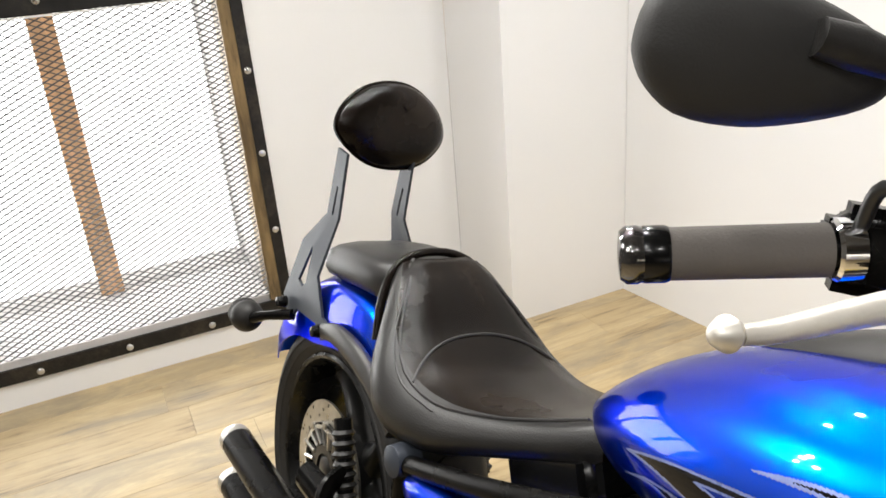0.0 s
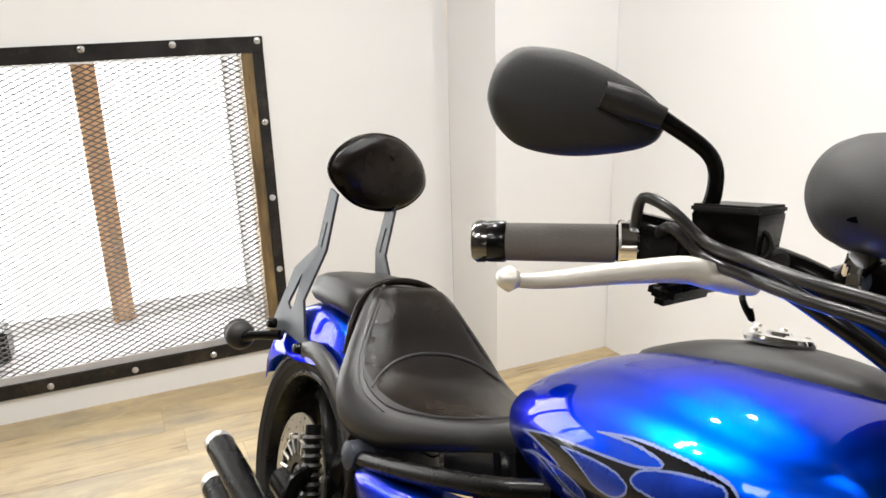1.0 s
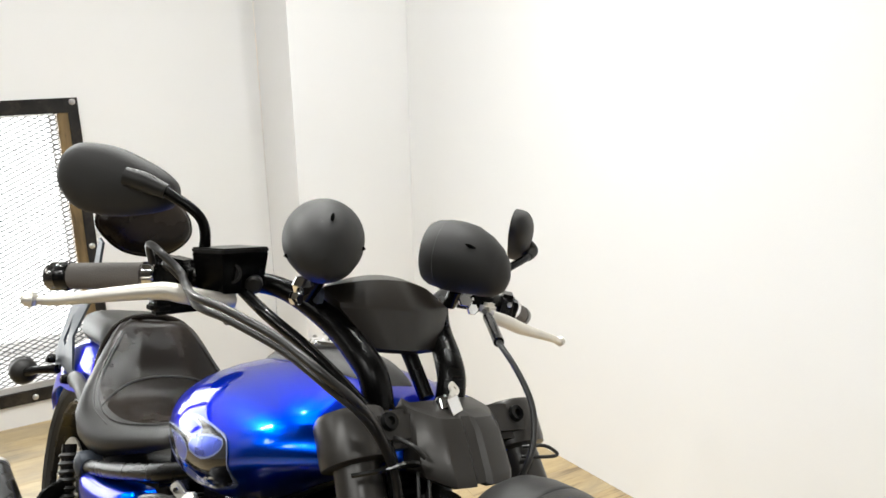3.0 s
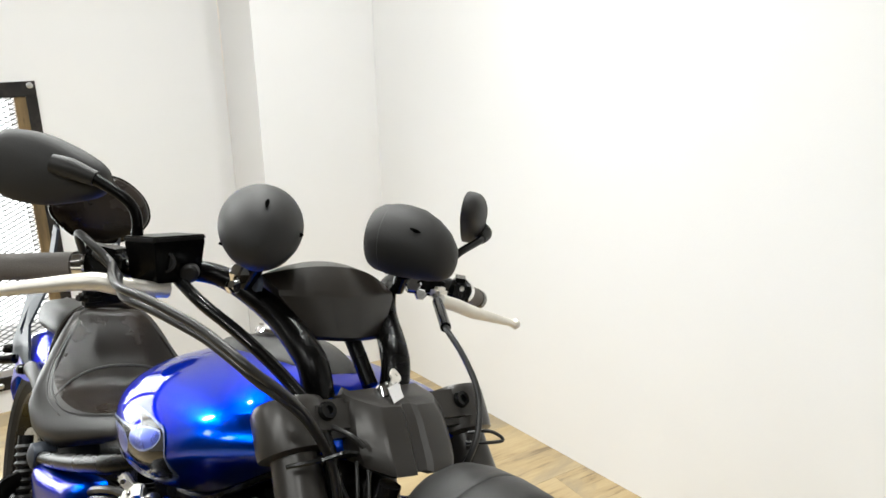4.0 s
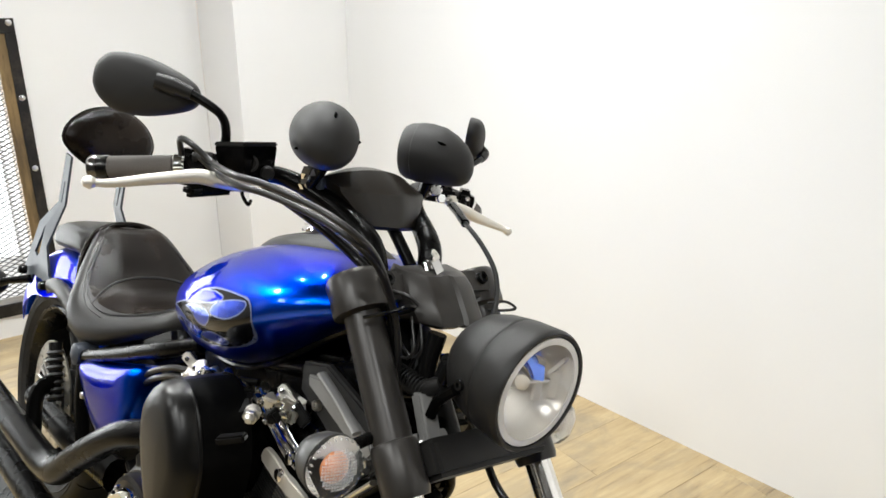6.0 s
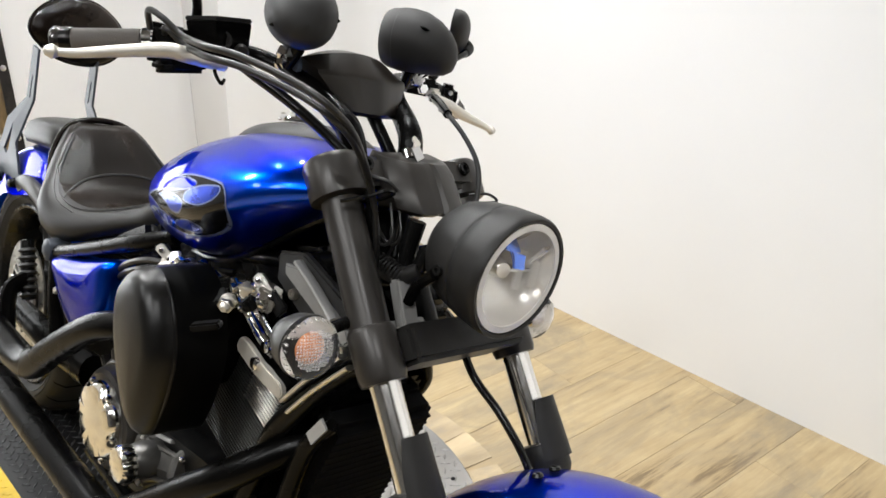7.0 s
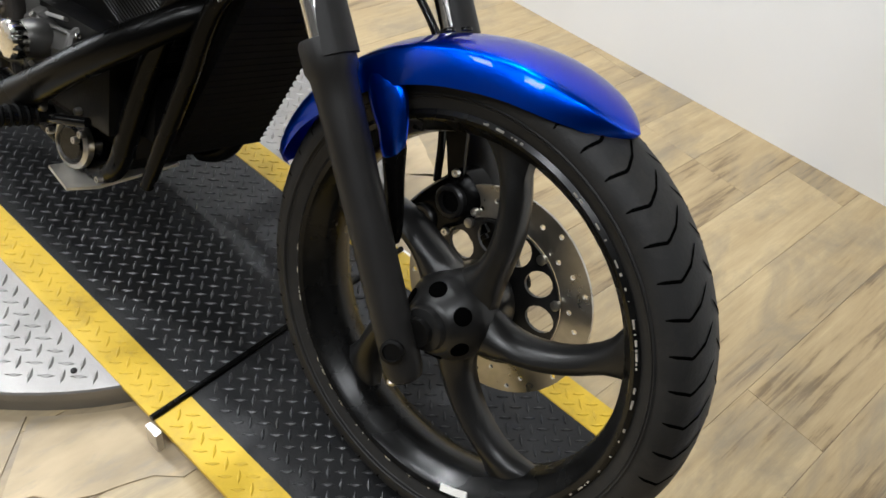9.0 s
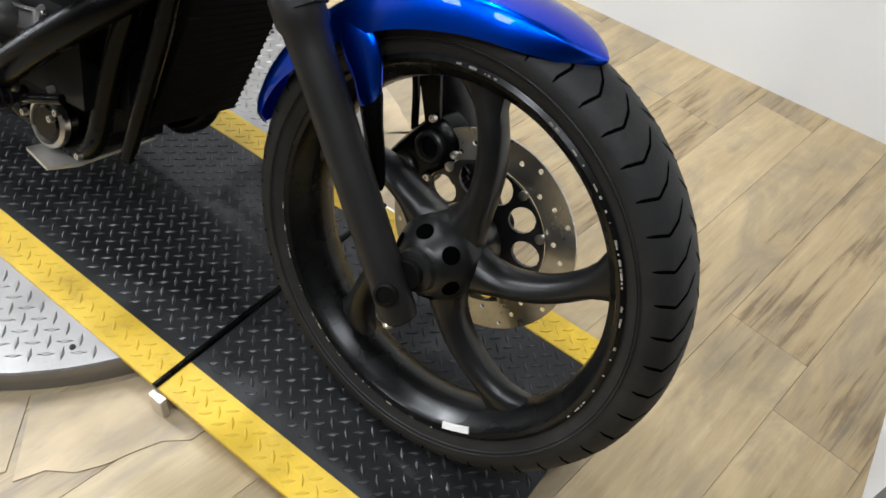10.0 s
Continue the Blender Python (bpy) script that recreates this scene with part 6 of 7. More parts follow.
# frame tubes, side cover, shock, swingarm
for sg in (-1, 1):
    bp("seat_rail", tube(bmesh.new(), [(-0.96, sg * 0.110, 0.735), (-1.02, sg * 0.140, 0.707), (-1.10, sg * 0.152, 0.673), (-1.22, sg * 0.158, 0.623), (-1.37, sg * 0.160, 0.565)], 0.0155, 14), SATIN, None, "satin black seat rail")
    bp("rail_joint", lathe(bmesh.new(), [(0.010, -0.026), (0.024, -0.02), (0.026, 0), (0.024, 0.02), (0.010, 0.026)], (-1.385, sg * 0.158, 0.565), (0, 1, 0), 18), GUNMETAL, None, "grey frame joint")
    bp("rear_frame", tube(bmesh.new(), [(-1.385, sg * 0.15, 0.57), (-1.375, sg * 0.15, 0.45), (-1.34, sg * 0.145, 0.34)], 0.020, 12), SATIN, None, "black frame upright")
    bp("swingarm", tube(bmesh.new(), [(-1.25, sg * 0.11, 0.33), (-1.45, sg * 0.13, 0.32), (-1.752, sg * 0.135, 0.312)], [0.030, 0.028, 0.024], 12, flat=1.3), SATIN, None, "black swingarm")
    SH = bp("shock_absorber", tube(bmesh.new(), [(-1.565, sg * 0.145, 0.375), (-1.622, sg * 0.140, 0.505)], 0.016, 14), GLOSS, None, "black shock absorber")
    for k in range(7):
        t = (k + 0.6) / 8
        bp("boot_rib", lathe(bmesh.new(), [(0.016, -0.006), (0.0215, 0), (0.016, 0.006)], Vector((-1.565, sg * 0.145, 0.375)).lerp(Vector((-1.622, sg * 0.140, 0.505)), t), (-0.4, 0, 0.92), 14, caps=False), MATTE, SH)
    cover = closed_curve([(-1.352, 0.562), (-1.22, 0.602), (-1.11, 0.640), (-1.080, 0.646), (-1.070, 0.628), (-1.068, 0.560), (-1.092, 0.492), (-1.15, 0.458), (-1.22, 0.458), (-1.29, 0.490), (-1.33, 0.525)], 4)
    SC = bp("side_cover", pillow(cover, sg * 0.125, sg * 0.192, 7, 4.5), BLUE, None, "glossy metallic blue side cover", 50)
    bp("side_bolt", bezel_bolt((-1.30, sg * 0.180, 0.505), (0, sg, 0), 0.008, 0.006), BRUSHED, SC)

# engine: crankcase, V cylinders with fins, covers
bp("crankcase", block(bmesh.new(), (0.50, 0.30, 0.26), Matrix.Translation((-0.86, 0.0, 0.34)) @ pose(0, 0, 0, 0, -8, 0), 0.05, 4), DARKMETAL, None, "black painted engine crankcase")
for ang, x0, nm in ((18, -0.684, "front_cylinder"), (-27, -1.02, "rear_cylinder")):
    d = Vector((math.sin(radians(ang)), 0, math.cos(radians(ang))))
    c0 = Vector((x0, 0, 0.40))
    bm = bmesh.new()
    mm = Matrix(((d.z, 0, d.x, 0), (0, 1, 0, 0), (-d.x, 0, d.z, 0), (0, 0, 0, 1)))
    block(bm, (0.125, 0.150, 0.36), Matrix.Translation(c0 + d * 0.16) @ mm, 0.03, 3)
    CYL = bp(nm, bm, DARKMETAL, None, "black finned engine cylinder")
    for k in range(28):
        h = 0.052 + 0.0068 * k
        w = (0.180 if ang > 0 else 0.200) - 0.0006 * abs(k - 14)
        bp("cooling_fin", block(bmesh.new(), (w, 0.232, 0.0030), Matrix.Translation(c0 + d * h + Vector((-0.018 if ang > 0 else 0.0, 0, 0))) @ mm, 0.001, 1), ENGGREY, CYL, "")
    for k in range(10 if ang > 0 else 0):
        h = 0.052 + 0.0068 * (k + 18)
        bp("polished_fin_edge", block(bmesh.new(), (0.078, 0.005, 0.0026), Matrix.Translation(c0 + d * h + Vector((0, -0.1165, 0)) + mm.to_3x3() @ Vector((0.006, 0, 0))) @ mm, 0.0008, 1), BRUSHED, CYL, "polished fin edge")
    bp("rocker_box", block(bmesh.new(), (0.175, 0.205, 0.085), Matrix.Translation(c0 + d * 0.295) @ mm, 0.022, 3), GLOSS, CYL, "gloss black rocker box")
# strut plate below the front rocker box
a_, b_ = Vector((-0.722, -0.118, 0.740)), Vector((-0.588, -0.118, 0.683))
d_ = (b_ - a_).normalized()
along = Matrix.Translation((a_ + b_) / 2) @ Matrix(((d_.x, 0, -d_.z, 0), (0, 1, 0, 0), (d_.z, 0, d_.x, 0), (0, 0, 0, 1)))
RS = bp("rocker_strip", block(bmesh.new(), (0.150, 0.024, 0.022), along, 0.008, 3), CHROME, None, "chrome rocker cover strip")
for u in (-0.006, 0.007):
    bp("strip_band", tube(bmesh.new(), [along @ Vector((-0.074, -0.010, u)), along @ Vector((-0.02, -0.017, u + 0.003)), along @ Vector((0.04, -0.017, u)), along @ Vector((0.074, -0.010, u - 0.003))], 0.0040, 8), CHROME, RS, "raised chrome band")
for u in (-0.060, 0.062):
    bp("strip_bolt", lathe(bmesh.new(), [(0.009, 0), (0.010, 0.004), (0.008, 0.010), (0.004, 0.011)], along @ Vector((u, -0.015, 0.002)), (0, -1, 0), 14), CHROME, RS, "chrome bolt head")
BR = bp("cylinder_brace", plate(bmesh.new(), closed_curve([(-0.062, -0.012), (0.0, -0.014), (0.050, -0.013), (0.064, -0.006), (0.064, 0.006), (0.050, 0.012), (0.0, 0.011), (-0.030, 0.015), (-0.062, 0.013)], 3), 0.010, Matrix.Translation((-0.606, -0.129, 0.651)) @ pose(0, 0, 0, 0, 11, 0) @ Matrix(((1, 0, 0, 0), (0, 0, -1, 0), (0, 1, 0, 0), (0, 0, 0, 1))), bevel=0.002), LEVERALU, None, "bare metal cylinder brace")
bp("brace_bolt", lathe(bmesh.new(), [(0.010, 0), (0.010, 0.006), (0.005, 0.008)], (-0.614, -0.138, 0.655), (0, -1, 0), 12), CHROME, BR, "chrome brace bolt")
for dz in (0.0, 0.024):
    bp("heat_strip", tube(bmesh.new(), [(-0.540 + dz * 0.8, -0.134, 0.630 - dz * 0.3), (-0.490 + dz * 0.8, -0.134, 0.690 - dz * 0.3), (-0.440 + dz * 0.8, -0.128, 0.745 - dz * 0.3)], 0.0085, 10, flat=0.5), BRUSHED, None, "bare metal strip beside the frame")
# round clutch cover and oil cap
def lobed(levels, centre, n, depth, seg=96):
    """A turned disc facing -y whose rim runs in n shallow scallops; levels: radius, height, share of the scallop."""
    c = Vector(centre)
    rings = []
    for r_, h_, share in levels:
        ring = []
        for k in range(seg):
            a = 2 * math.pi * k / seg
            rr = r_ - depth * share * (0.5 + 0.5 * math.cos(n * a)) ** 2
            ring.append(c + Vector((rr * math.cos(a), -h_, rr * math.sin(a))))
        rings.append(ring)
    b = bmesh.new()
    strip_rings(b, rings)
    return b


CC = Vector((-0.991, -0.110, 0.370))
CL = bp("clutch_cover", lathe(bmesh.new(), [(0.128, 0.0), (0.127, 0.026), (0.118, 0.036), (0.108, 0.050), (0.102, 0.056)], CC, (0, -1, 0), 48), CASEGREY, None, "grey cast clutch cover with a polished scalloped plate")
bp("cover_ring", lathe(bmesh.new(), [(0.099, 0.052), (0.0985, 0.066), (0.094, 0.076), (0.086, 0.080), (0.078, 0.078)], CC, (0, -1, 0), 56), FORK, CL, "satin dark grey ring")
PLT = bp("cover_plate", lobed([(0.079, 0.074, 1), (0.0785, 0.088, 1), (0.0745, 0.094, 1), (0.0700, 0.0975, 0.6), (0.066, 0.0985, 0.2), (0.03, 0.0995, 0), (0.004, 0.0998, 0)], CC, 6, 0.010), POLISHED, CL, "polished scalloped cover plate", 26)
for k in range(6):
    a = 2 * math.pi * k / 6
    bp("cover_bolt", lathe(bmesh.new(), [(0.0068, 0), (0.0075, 0.003), (0.0068, 0.008), (0.0040, 0.010), (0.0030, 0.006)], CC + Vector((0.0735 * math.cos(a), -0.086, 0.0735 * math.sin(a))), (0, -1, 0), 12), CHROME, PLT, "chrome cover bolt")
for k in range(14):
    a = 2 * math.pi * (k + 0.5) / 14
    m_ = Matrix.Translation(CC + Vector((0.117 * math.cos(a), -0.042, 0.117 * math.sin(a)))) @ Matrix.Rotation(-a, 4, "Y")
    bp("case_rib", block(bmesh.new(), (0.024, 0.026, 0.011), m_ , 0.003), CASEGREY, CL)
for k in range(7):
    a = 2 * math.pi * k / 7 + 0.1
    bp("case_bolt", bezel_bolt(CC + Vector((0.119 * math.cos(a), -0.034, 0.119 * math.sin(a))), (0, -1, 0), 0.008, 0.012), CHROME, CL, "chrome case bolt")
OC = bp("oil_filler", lathe(bmesh.new(), [(0.034, 0.0), (0.033, 0.04), (0.029, 0.060), (0.026, 0.064)], (-0.841, -0.140, 0.370), (0, -1, 0), 24), CASEGREY, None, "grey oil filler neck")
bp("oil_cap", lobed([(0.0315, 0.060, 1), (0.033, 0.064, 1), (0.033, 0.080, 1), (0.0295, 0.086, 0.6), (0.024, 0.0875, 0), (0.003, 0.088, 0)], (-0.841, -0.140, 0.370), 10, 0.0028), POLISHED, OC, "lobed polished oil cap", 26)
PD = Vector((1, 0, 0.28)).normalized()
PC = bp("pump_housing", lathe(bmesh.new(), [(0.066, -0.020), (0.066, 0.006), (0.060, 0.012), (0.047, 0.026), (0.0385, 0.078), (0.0395, 0.088), (0.050, 0.093), (0.051, 0.104), (0.046, 0.108)], (-0.851, -0.125, 0.357), PD, 9), CASEGREY, None, "grey faceted cast pump housing", 16)
bp("pump_plate", block(bmesh.new(), (0.060, 0.030, 0.006), Matrix.Translation((-0.821, -0.145, 0.413)) @ pose(0, 0, 0, -20, -16, 0), 0.002), GREYCAST, PC, "flat bright top plate")
px_, py_, pz_ = axis_frame(PD)
for k in range(5):
    a = k * 1.2566 + 0.5
    rad = px_ * math.cos(a) + py_ * math.sin(a)
    base = Vector((-0.851, -0.125, 0.357))
    bp("pump_rib", tube(bmesh.new(), [base + PD * 0.010 + rad * 0.060, base + PD * 0.035 + rad * 0.047, base + PD * 0.090 + rad * 0.043], [0.006, 0.0045, 0.0045], 6, 2), CASEGREY, PC, "cast stiffening rib")
    bp("pump_bolt", bezel_bolt(base + PD * 0.106 + rad * 0.041, PD, 0.0065, 0.009), CHROME, PC, "bright pump bolt")
    bp("pump_bolt", bezel_bolt(base + PD * 0.006 + rad * 0.064, rad, 0.0055, 0.007), BRUSHED, PC, "bright pump bolt")
# air box cover, a broad black teardrop
ab = closed_curve([(-0.846, 0.690), (-0.818, 0.736), (-0.770, 0.756), (-0.728, 0.742), (-0.698, 0.706), (-0.682, 0.668), (-0.677, 0.630), (-0.688, 0.570), (-0.712, 0.508), (-0.734, 0.488), (-0.768, 0.505), (-0.806, 0.560), (-0.838, 0.630)], 4)
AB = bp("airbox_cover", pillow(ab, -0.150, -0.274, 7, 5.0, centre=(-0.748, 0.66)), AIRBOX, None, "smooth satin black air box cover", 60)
# shade put into the colour: darker copy of the moulding on forward inner faces
AB.data.materials.append(AIRBOXSHADE)
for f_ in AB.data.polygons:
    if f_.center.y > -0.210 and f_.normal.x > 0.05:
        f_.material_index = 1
bp("cover_ridge", tube(bmesh.new(), [(-0.775, -0.234, 0.754), (-0.728, -0.234, 0.740), (-0.699, -0.234, 0.704), (-0.684, -0.234, 0.667), (-0.679, -0.234, 0.630), (-0.690, -0.234, 0.571), (-0.713, -0.234, 0.511)], [0.0015, 0.003, 0.0035, 0.0035, 0.0035, 0.003, 0.0015], 8), AIRBOX, AB, "raised ridge down the cover")
bp("airbox_base", pillow(closed_curve([(-0.82, 0.68), (-0.755, 0.725), (-0.710, 0.700), (-0.695, 0.66), (-0.70, 0.61), (-0.73, 0.56), (-0.78, 0.58)], 4), -0.06, -0.20, 4, 5.0), SATIN, AB, "black air box base")
bp("airbox_latch", block(bmesh.new(), (0.045, 0.02, 0.012), Matrix.Translation((-0.656, -0.205, 0.705)) @ pose(0, 0, 0, 0, -20, 40), 0.003), DARKMETAL, AB, "small latch")
# plumbing between air box and tank
rs = random.Random(11)
for k in range(44):
    t = (k + rs.random()) / 44
    x, y, z = -0.945 + 0.325 * t, rs.uniform(-0.165, -0.110), 0.700 + 0.050 * t + rs.uniform(-0.022, 0.018)
    kind = rs.random()
    shine = rs.choice((POLISHED, BRUSHED, LEVERALU, LEVERALU, DARKMETAL))
    axis = (rs.uniform(-1, 1), rs.uniform(-1, -0.2), rs.uniform(-.5, 1))
    if kind < 0.25:
        F_ = bp("fuel_fitting", lathe(bmesh.new(), [(0.006, -0.016), (0.010, -0.012), (0.013, -0.006), (0.013, 0.0), (0.009, 0.003), (0.009, 0.012), (0.005, 0.018)], (x, y, z), axis, 12), shine, None, "small metal fitting")
        bp("fitting_nut", lathe(bmesh.new(), [(0.0115, 0.004), (0.0125, 0.005), (0.0125, 0.010), (0.0115, 0.011)], (x, y, z), axis, 6), BRUSHED, F_)
    else:
        m_ = Matrix.Translation((x, y, z)) @ pose(0, 0, 0, rs.uniform(-40, 40), rs.uniform(-40, 40), rs.uniform(-40, 40))
        w_, d_, h_ = rs.uniform(.022, .048), rs.uniform(.008, .02), rs.uniform(.012, .024)
        b = block(bmesh.new(), (w_, d_, h_), m_, 0.003)
        block(b, (w_ * 0.4, d_ * 1.6, h_ * 0.5), m_ @ pose(w_ * 0.2, 0, h_ * 0.3), 0.002)
        F_ = bp("fuel_bracket", b, shine, None, "small cast metal bracket")
        bp("bracket_screw", lathe(bmesh.new(), [(0.0045, 0), (0.005, 0.002), (0.004, 0.006), (0.002, 0.0065)], m_ @ Vector((-w_ * 0.25, -d_ / 2, 0)), m_.to_3x3() @ Vector((0, -1, 0)), 8), CHROME, F_)
bp("fuel_hose", tube(bmesh.new(), [(-0.95, -0.13, 0.655), (-0.88, -0.15, 0.70), (-0.80, -0.145, 0.735), (-0.74, -0.12, 0.75)], 0.006, 8), SATIN, None, "black rubber hose")
for dz in (0.0, 0.016):
    bp("breather_hose", tube(bmesh.new(), [(-1.085, -0.150, 0.628 - dz), (-1.03, -0.160, 0.662 - dz), (-0.97, -0.155, 0.690 - dz), (-0.925, -0.140, 0.700 - dz)], 0.0062, 8), CABLE, None, "black rubber breather hose")
bp("plug_cap", lathe(bmesh.new(), [(0.014, 0), (0.016, 0.01), (0.012, 0.024), (0.004, 0.028)], (-0.682, -0.102, 0.738), (0.4, -1, 0.4), 14), CHROME, None, "chrome plug cover")
bp("plug_cap", lathe(bmesh.new(), [(0.012, 0), (0.014, 0.012), (0.010, 0.03)], (-0.515, -0.105, 0.70), (0.3, -1, 0.3), 14), GLOSS, None, "black plug cap")
for sg in (-1, 1):
    bp("frame_rib", tube(bmesh.new(), [(-0.592, sg * 0.112, 0.822), (-0.535, sg * 0.114, 0.800), (-0.488, sg * 0.114, 0.775)], 0.0085, 10, flat=0.6), GREYCAST, None, "grey cast frame rib")
# frame backbone and black blocks added to fill the gaps under the tank
bp("frame_backbone", block(bmesh.new(), (0.46, 0.15, 0.10), Matrix.Translation((-0.80, 0.0, 0.735)) @ pose(0, 0, 0, 0, -14, 0), 0.02, 3), SATIN, None, "black frame backbone")
bp("engine_core", block(bmesh.new(), (0.26, 0.10, 0.30), Matrix.Translation((-0.72, 0.0, 0.60)), 0.03, 3), SATIN, None, "black engine middle")
CB = bp("gap_filler", block(bmesh.new(), (0.17, 0.17, 0.13), Matrix.Translation((-0.545, 0.0, 0.765)) @ pose(0, 0, 0, 0, 20, 0), 0.018, 3), GLOSS, None, "gloss black block added to fill the gap behind the gusset")
for x_, z_ in ((-0.585, 0.775), (-0.520, 0.730), (-0.600, 0.720)):
    bp("box_bolt", lathe(bmesh.new(), [(0.010, 0), (0.011, 0.004), (0.008, 0.011), (0.003, 0.012)], (x_, -0.085, z_), (0, -1, 0), 14), CHROME, CB, "chrome bolt head")
# frame downtubes and head gussets
bp("head_casting", plate(bmesh.new(), [(-0.66, 0.815), (-0.60, 0.832), (-0.455, 0.792), (-0.425, 0.757), (-0.455, 0.722), (-0.520, 0.706), (-0.585, 0.742), (-0.655, 0.770)], 0.016, Matrix(((1, 0, 0, 0), (0, 0, -1, -0.084), (0, 1, 0, 0), (0, 0, 0, 1))), bevel=0.004), GUNCAST, None, "dark grey cast frame head")
for x_, z_ in ((-0.470, 0.735), (-0.600, 0.768)):
    bp("head_bolt", bezel_bolt((x_, -0.100, z_), (0, -1, 0), 0.009, 0.009, 12), BRUSHED, None, "bright frame bolt")
for sg in (-1, 1):
    bp("downtube", tube(bmesh.new(), ([(-0.420, -0.105, 0.745), (-0.468, -0.115, 0.693)] if sg < 0 else [(-0.500, 0.06, 0.72), (-0.505, 0.095, 0.68)]) + [(-0.518, sg * 0.120, 0.630), (-0.560, sg * 0.120, 0.568), (-0.585, sg * 0.120, 0.500), (-0.615, sg * 0.120, 0.410), (-0.640, sg * 0.120, 0.312), (-0.665, sg * 0.118, 0.220), (-0.72, sg * 0.11, 0.170), (-0.80, sg * 0.11, 0.165), (-1.20, sg * 0.11, 0.17)], [0.012, 0.014, 0.017, 0.019, 0.019, 0.019, 0.019, 0.019, 0.019, 0.019, 0.019], 14, 5), SATIN, None, "black frame downtube")
    bp("head_gusset", plate(bmesh.new(), [(-0.630, 0.806), (-0.588, 0.812), (-0.467, 0.768), (-0.455, 0.756), (-0.465, 0.744), (-0.503, 0.748), (-0.625, 0.790)], 0.012, Matrix(((1, 0, 0, 0), (0, 0, -1, sg * 0.102 + 0.006), (0, 1, 0, 0), (0, 0, 0, 1))), bevel=0.003), GREYCAST, None, "grey frame gusset plate")
    bp("tank_rail", tube(bmesh.new(), [(-0.50, sg * 0.05, 0.86), (-0.62, sg * 0.07, 0.81), (-0.80, sg * 0.07, 0.76)], 0.015, 12), SATIN, None, "dark frame rail")
sg = -1
bp("radiator_guard", tube(bmesh.new(), [(-0.452, sg * 0.110, 0.632), (-0.482, sg * 0.115, 0.592), (-0.500, sg * 0.116, 0.546), (-0.518, sg * 0.116, 0.465), (-0.540, sg * 0.116, 0.386), (-0.565, sg * 0.116, 0.290), (-0.585, sg * 0.114, 0.225)], [0.010, 0.014, 0.015, 0.015, 0.015, 0.014, 0.012], 10), SATIN, None, "black radiator side guard")
bp("guard_tip", plate(bmesh.new(), [(-0.009, -0.022), (0.009, -0.022), (0.009, 0.022), (-0.009, 0.022)], 0.004, Matrix.Translation((-0.460, sg * 0.127, 0.622)) @ pose(0, 0, 0, 90, 35, 0)), GREYCAST, None, "bright worn tip of the guard")
bp("steering_head", lathe(bmesh.new(), [(0.036, 0.60), (0.038, 0.62), (0.036, 0.83)], fork_pt(0, 0.30, -0.055), FD, 28), DARKMETAL, None, "dark steering head")
RAD = bp("radiator", moved(block(bmesh.new(), (0.050, 0.205, 0.36), None, 0.012), Matrix.Translation((-0.535, 0.0, 0.455)) @ pose(0, 0, 0, 0, -19 + 38, 0)), GLOSS, None, "black radiator")
RAD.data.materials[0] = DEEPBLACK
for k in range(24):
    bp("radiator_fin", block(bmesh.new(), (0.006, 0.185, 0.0035), Matrix.Translation((-0.535, 0.0, 0.455)) @ pose(0, 0, 0, 0, 19, 0) @ pose(0.0235, 0, -0.165 + 0.0143 * k)), DEEPBLACK, RAD)
bp("radiator_tank", moved(block(bmesh.new(), (0.07, 0.20, 0.06), None, 0.014), Matrix.Translation((-0.525, 0.0, 0.635)) @ pose(0, 0, 0, 0, 19, 0)), SATIN, RAD, "black radiator header")
bp("belly_plate", plate(bmesh.new(), [(-0.80, -0.165), (-0.725, -0.172), (-0.712, -0.12), (-0.735, 0.06), (-0.80, 0.06)], 0.006, pose(0, 0, 0.140)), LEVERALU, None, "bare metal belly plate")
bp("sump_ring", lathe(bmesh.new(), [(0.040, 0), (0.046, 0.004), (0.046, 0.016), (0.038, 0.020), (0.034, 0.010)], (-0.77, -0.128, 0.205), (0.1, -1, 0.1), 28), BRUSHED, None, "bright filter ring")
bp("oil_filter", lathe(bmesh.new(), [(0.036, -0.02), (0.036, 0.012), (0.028, 0.02)], (-0.77, -0.128, 0.205), (0.1, -1, 0.1), 24), GLOSS, None, "black oil filter")
rs = random.Random(7)
for k in range(10):
    bp("engine_bolt", bezel_bolt((rs.uniform(-0.92, -0.60), -0.152, rs.uniform(0.19, 0.30)), (0, -1, 0), 0.007, 0.010), rs.choice((BRUSHED, DARKMETAL)))
# exhaust: two headers sweeping back into straight pipes
EX1 = bp("exhaust_pipe", tube(bmesh.new(), [(-0.500, -0.050, 0.575), (-0.535, -0.110, 0.548), (-0.590, -0.168, 0.488), (-0.685, -0.195, 0.402), (-0.805, -0.208, 0.296), (-0.885, -0.216, 0.240), (-1.00, -0.219, 0.232), (-1.40, -0.223, 0.226), (-1.905, -0.226, 0.222)], [0.022, 0.023, 0.025, 0.027, 0.029, 0.031, 0.031, 0.031, 0.031], 20), SATIN, None, "satin black lower exhaust pipe")
EX2 = bp("exhaust_pipe", tube(bmesh.new(), [(-0.86, -0.140, 0.610), (-0.93, -0.190, 0.585), (-1.02, -0.215, 0.545), (-1.16, -0.225, 0.440), (-1.25, -0.228, 0.368), (-1.32, -0.229, 0.345), (-1.45, -0.232, 0.340), (-1.885, -0.236, 0.334)], [0.023, 0.025, 0.027, 0.029, 0.031, 0.031, 0.031, 0.031], 20), SATIN, None, "satin black upper exhaust pipe")
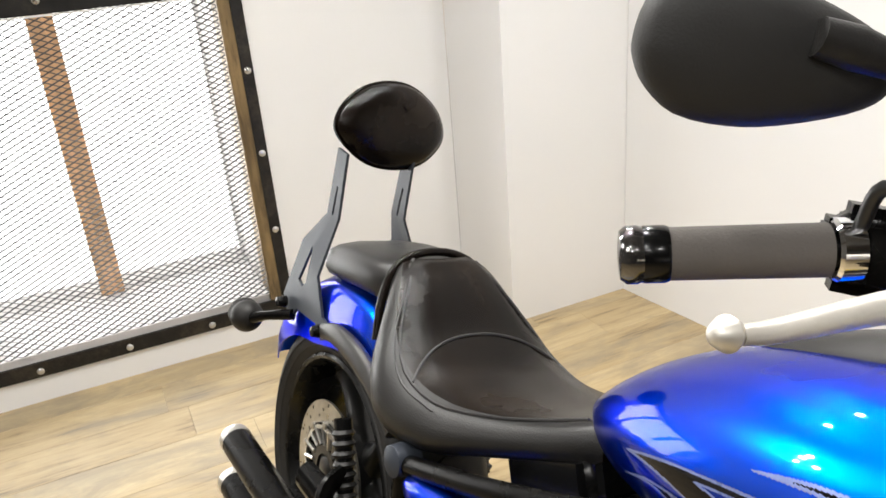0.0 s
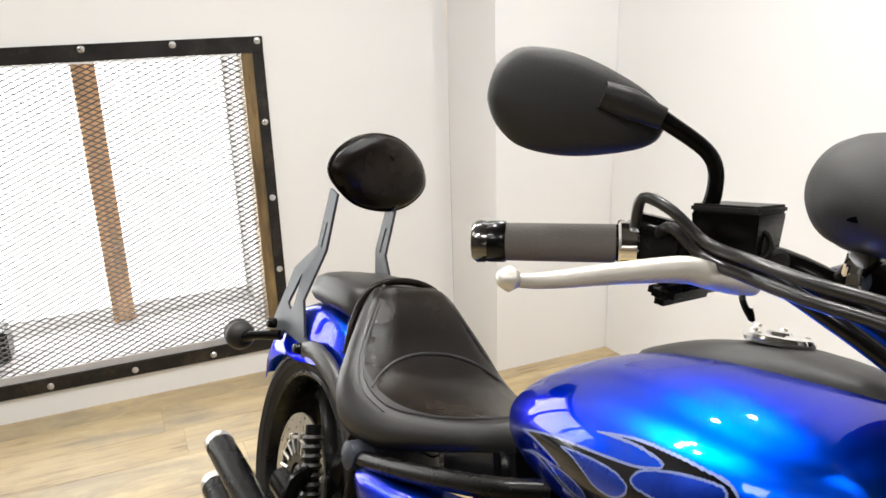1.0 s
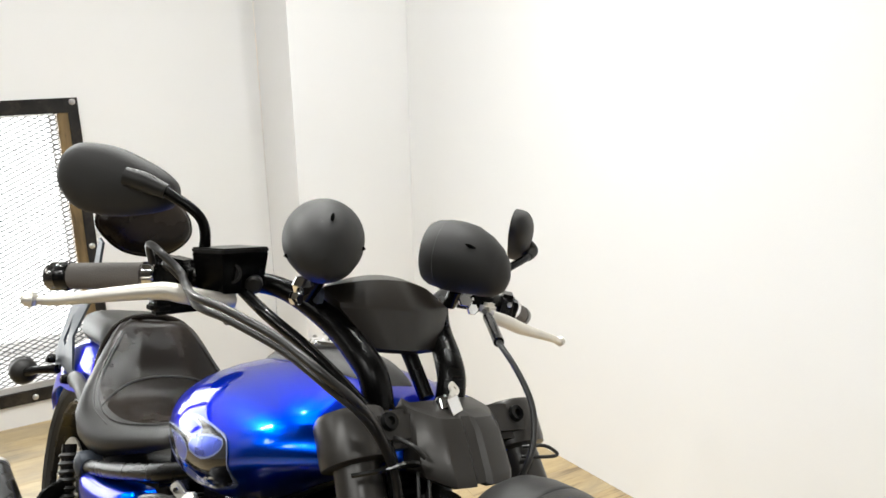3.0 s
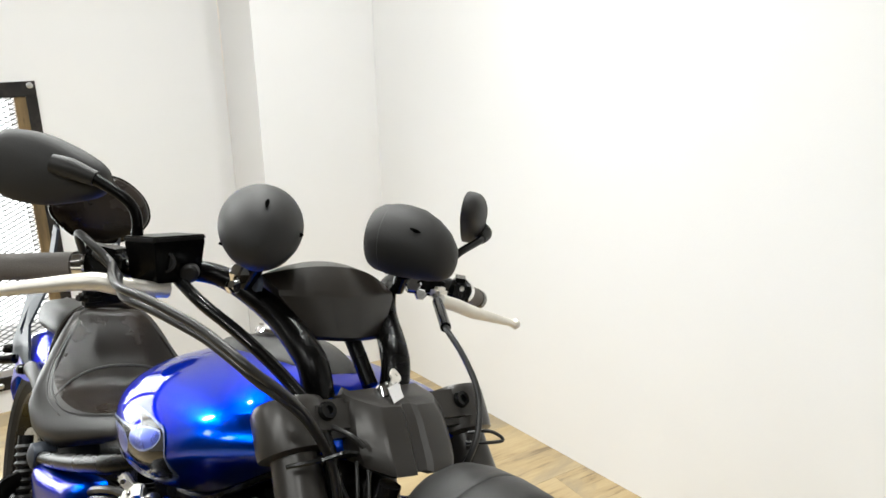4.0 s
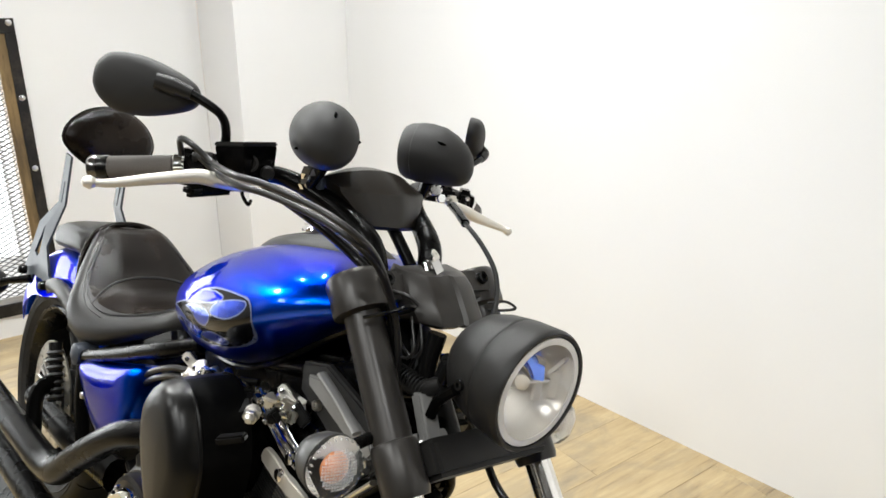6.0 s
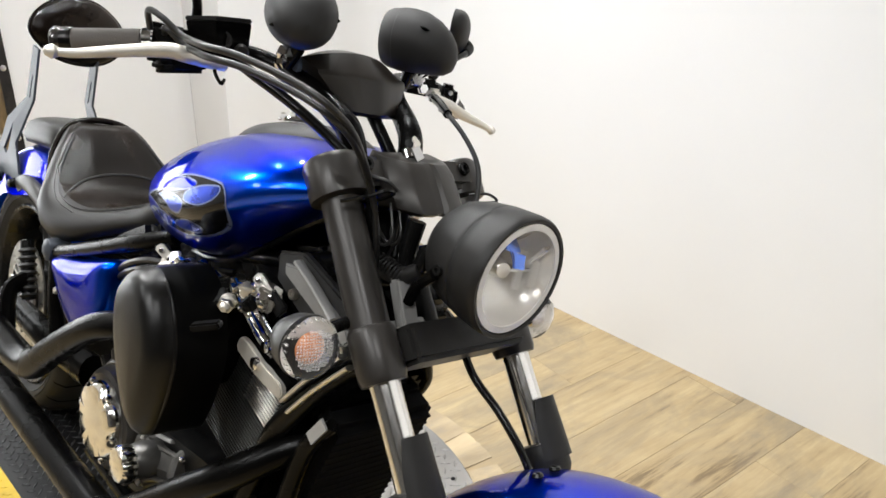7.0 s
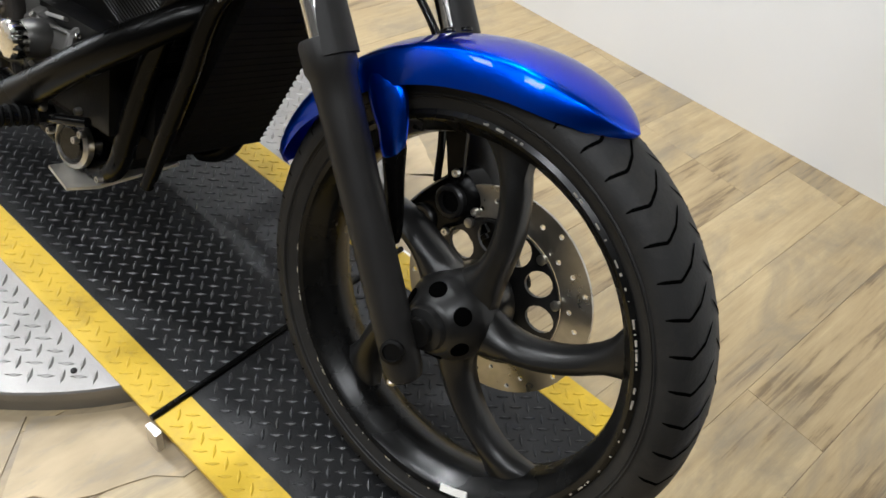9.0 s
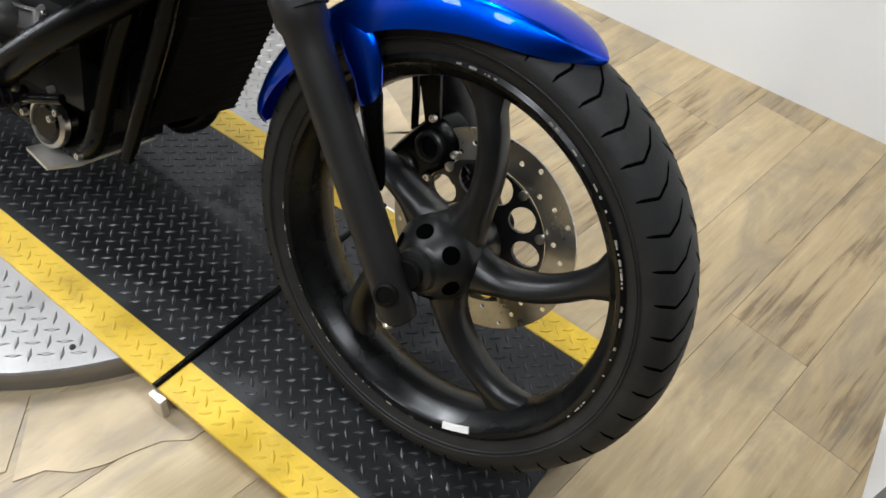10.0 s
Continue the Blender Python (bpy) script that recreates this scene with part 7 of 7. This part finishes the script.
for e_, c_ in ((EX1, (-1.905, -0.226, 0.222)), (EX2, (-1.885, -0.236, 0.334))):
    bp("pipe_end", lathe(bmesh.new(), [(0.0312, -0.012), (0.032, 0.0), (0.0305, 0.010), (0.026, 0.011), (0.025, -0.05)], c_, (-1, -0.008, -0.01), 24, caps=False), BRUSHED, e_, "bright pipe end")
bp("exhaust_clamp", tube(bmesh.new(), [(-1.58, -0.15, 0.42), (-1.56, -0.19, 0.40), (-1.52, -0.20, 0.30)], 0.012, 10, flat=2), SATIN, None, "black exhaust hanger")
# forward foot controls
for sg in (-1, 1):
    PEG = bp("foot_peg", tube(bmesh.new(), [(-0.780, sg * 0.175, 0.262), (-0.785, sg * 0.315, 0.272)], [0.017, 0.017], 16), GLOSS, None, "black rubber foot peg")
    bm = bmesh.new()
    for k in range(8):
        lathe(bm, [(0.0165, -0.004), (0.0195, 0), (0.0165, 0.004)], (-0.781 - 0.0005 * k, sg * (0.205 + 0.014 * k), 0.264 + 0.001 * k), (0, 1, 0), 14, caps=False)
    bp("peg_rib", bm, DEEPBLACK, PEG, "ribbed peg rubber")
    bp("peg_end", lathe(bmesh.new(), [(0.012, 0), (0.012, 0.008), (0.004, 0.010)], (-0.785, sg * 0.315, 0.272), (0, sg, 0), 14), BRUSHED, PEG, "bright end bolt")
    bp("pedal_arm", tube(bmesh.new(), [(-0.82, sg * 0.16, 0.227), (-0.74, sg * 0.19, 0.277), (-0.68, sg * 0.17, 0.30)], 0.009, 10), GLOSS, PEG, "black pedal arm")
    bp("peg_bolt", bezel_bolt((-0.775, sg * 0.19, 0.279), (0, sg, 0.3), 0.009, 0.014), BRUSHED, PEG)
bp("oil_sump", block(bmesh.new(), (0.24, 0.20, 0.13), Matrix.Translation((-0.85, 0.0, 0.190)), 0.03, 3), DEEPBLACK, None, "black oil sump under the engine")
bp("side_stand", tube(bmesh.new(), [(-1.00, 0.13, 0.20), (-0.98, 0.22, 0.12), (-0.965, 0.315, 0.062)], [0.014, 0.012, 0.012], 12), SATIN, None, "black side stand")

# ---------------------------------------------------------------- flagstones laid round the turntable
rs = random.Random(5)
cuts = [0.0]
while cuts[-1] < 352:
    cuts.append(cuts[-1] + rs.uniform(20, 34))
cuts[-1] = 360.0
for a0, a1 in zip(cuts, cuts[1:]):
    bm = bmesh.new()
    n = 10
    outer = [0.750 + (0.035 + rs.uniform(-0.012, 0.02) if 150 < (a0 + a1) / 2 < 290 else 0.0) + rs.uniform(-0.003, 0.003) for _ in range(n + 1)]
    lean = rs.uniform(-3, 3)
    lo, hi = [], []
    for i in range(n + 1):
        t = i / n
        for r_, out in ((DISC_R + 0.006, lo), (outer[i], hi)):
            a = radians(a0 + 0.25 + (a1 - a0 - 0.5) * t + (lean * (r_ - DISC_R) / 0.12 if 0 < i < n or r_ > 0.7 else 0) * 0.4)
            out.append(Vector((dc.x + r_ * math.cos(a), dc.y + r_ * math.sin(a), 0)))
    ring = lo + hi[::-1]
    strip_rings(bm, [[p + Vector((0, 0, FLOOR_Z - 0.002)) for p in ring], [p + Vector((0, 0, FLOOR_Z + 0.0025)) for p in ring]])
    part("flagstone", bm, SANDSTONE, FLOOR)

# ---------------------------------------------------------------- floor planks
def plank_mesh(ln, wd):
    bm = bmesh.new()
    g = 0.0003
    b, t = 0.0, 0.006
    lo = [(-ln / 2 + g, -wd / 2 + g), (ln / 2 - g, -wd / 2 + g), (ln / 2 - g, wd / 2 - g), (-ln / 2 + g, wd / 2 - g)]
    v0 = [bm.verts.new((x, y, b)) for x, y in lo]
    v1 = [bm.verts.new((x, y, t - 0.0007)) for x, y in lo]
    v2 = [bm.verts.new((x * (1 - 0.0014 / ln), y * (1 - 0.0014 / wd), t)) for x, y in lo]
    for a, c in ((v0, v1), (v1, v2)):
        for i in range(4):
            bm.faces.new((a[i], a[(i + 1) % 4], c[(i + 1) % 4], c[i]))
    bm.faces.new(v2)
    me = bpy.data.meshes.new("plank")
    bmesh.ops.recalc_face_normals(bm, faces=bm.faces)
    bm.to_mesh(me)
    bm.free()
    me.materials.append(PLANK)
    return me


PW, PL = 0.178, 1.22
FULL = plank_mesh(PL, PW)
rs = random.Random(21)


def east_end(y):
    """Where the boards stop under the eastern walls."""
    if y > 2.70:
        return 0.80
    if y > -0.45:
        return 1.214 + (2.652 - y) * 0.1219 + 0.05
    return 1.66 if y > -0.80 else (0.80 if y > -0.95 else 0.16)


y = 3.12 - PW / 2
while y > -5.0:
    x0, x1 = -4.55, east_end(y)
    x = x0 - rs.uniform(0.05, 0.95) * PL
    while x < x1 - 0.02:
        a, b = max(x, x0), min(x + PL, x1)
        if b - a > 0.02:
            o = new("plank", FULL if b - a > PL - 1e-6 else plank_mesh(b - a, PW))
            o.location = ((a + b) / 2, y, FLOOR_Z - 0.006)
            o.parent = FLOOR
        x += PL
    y -= PW
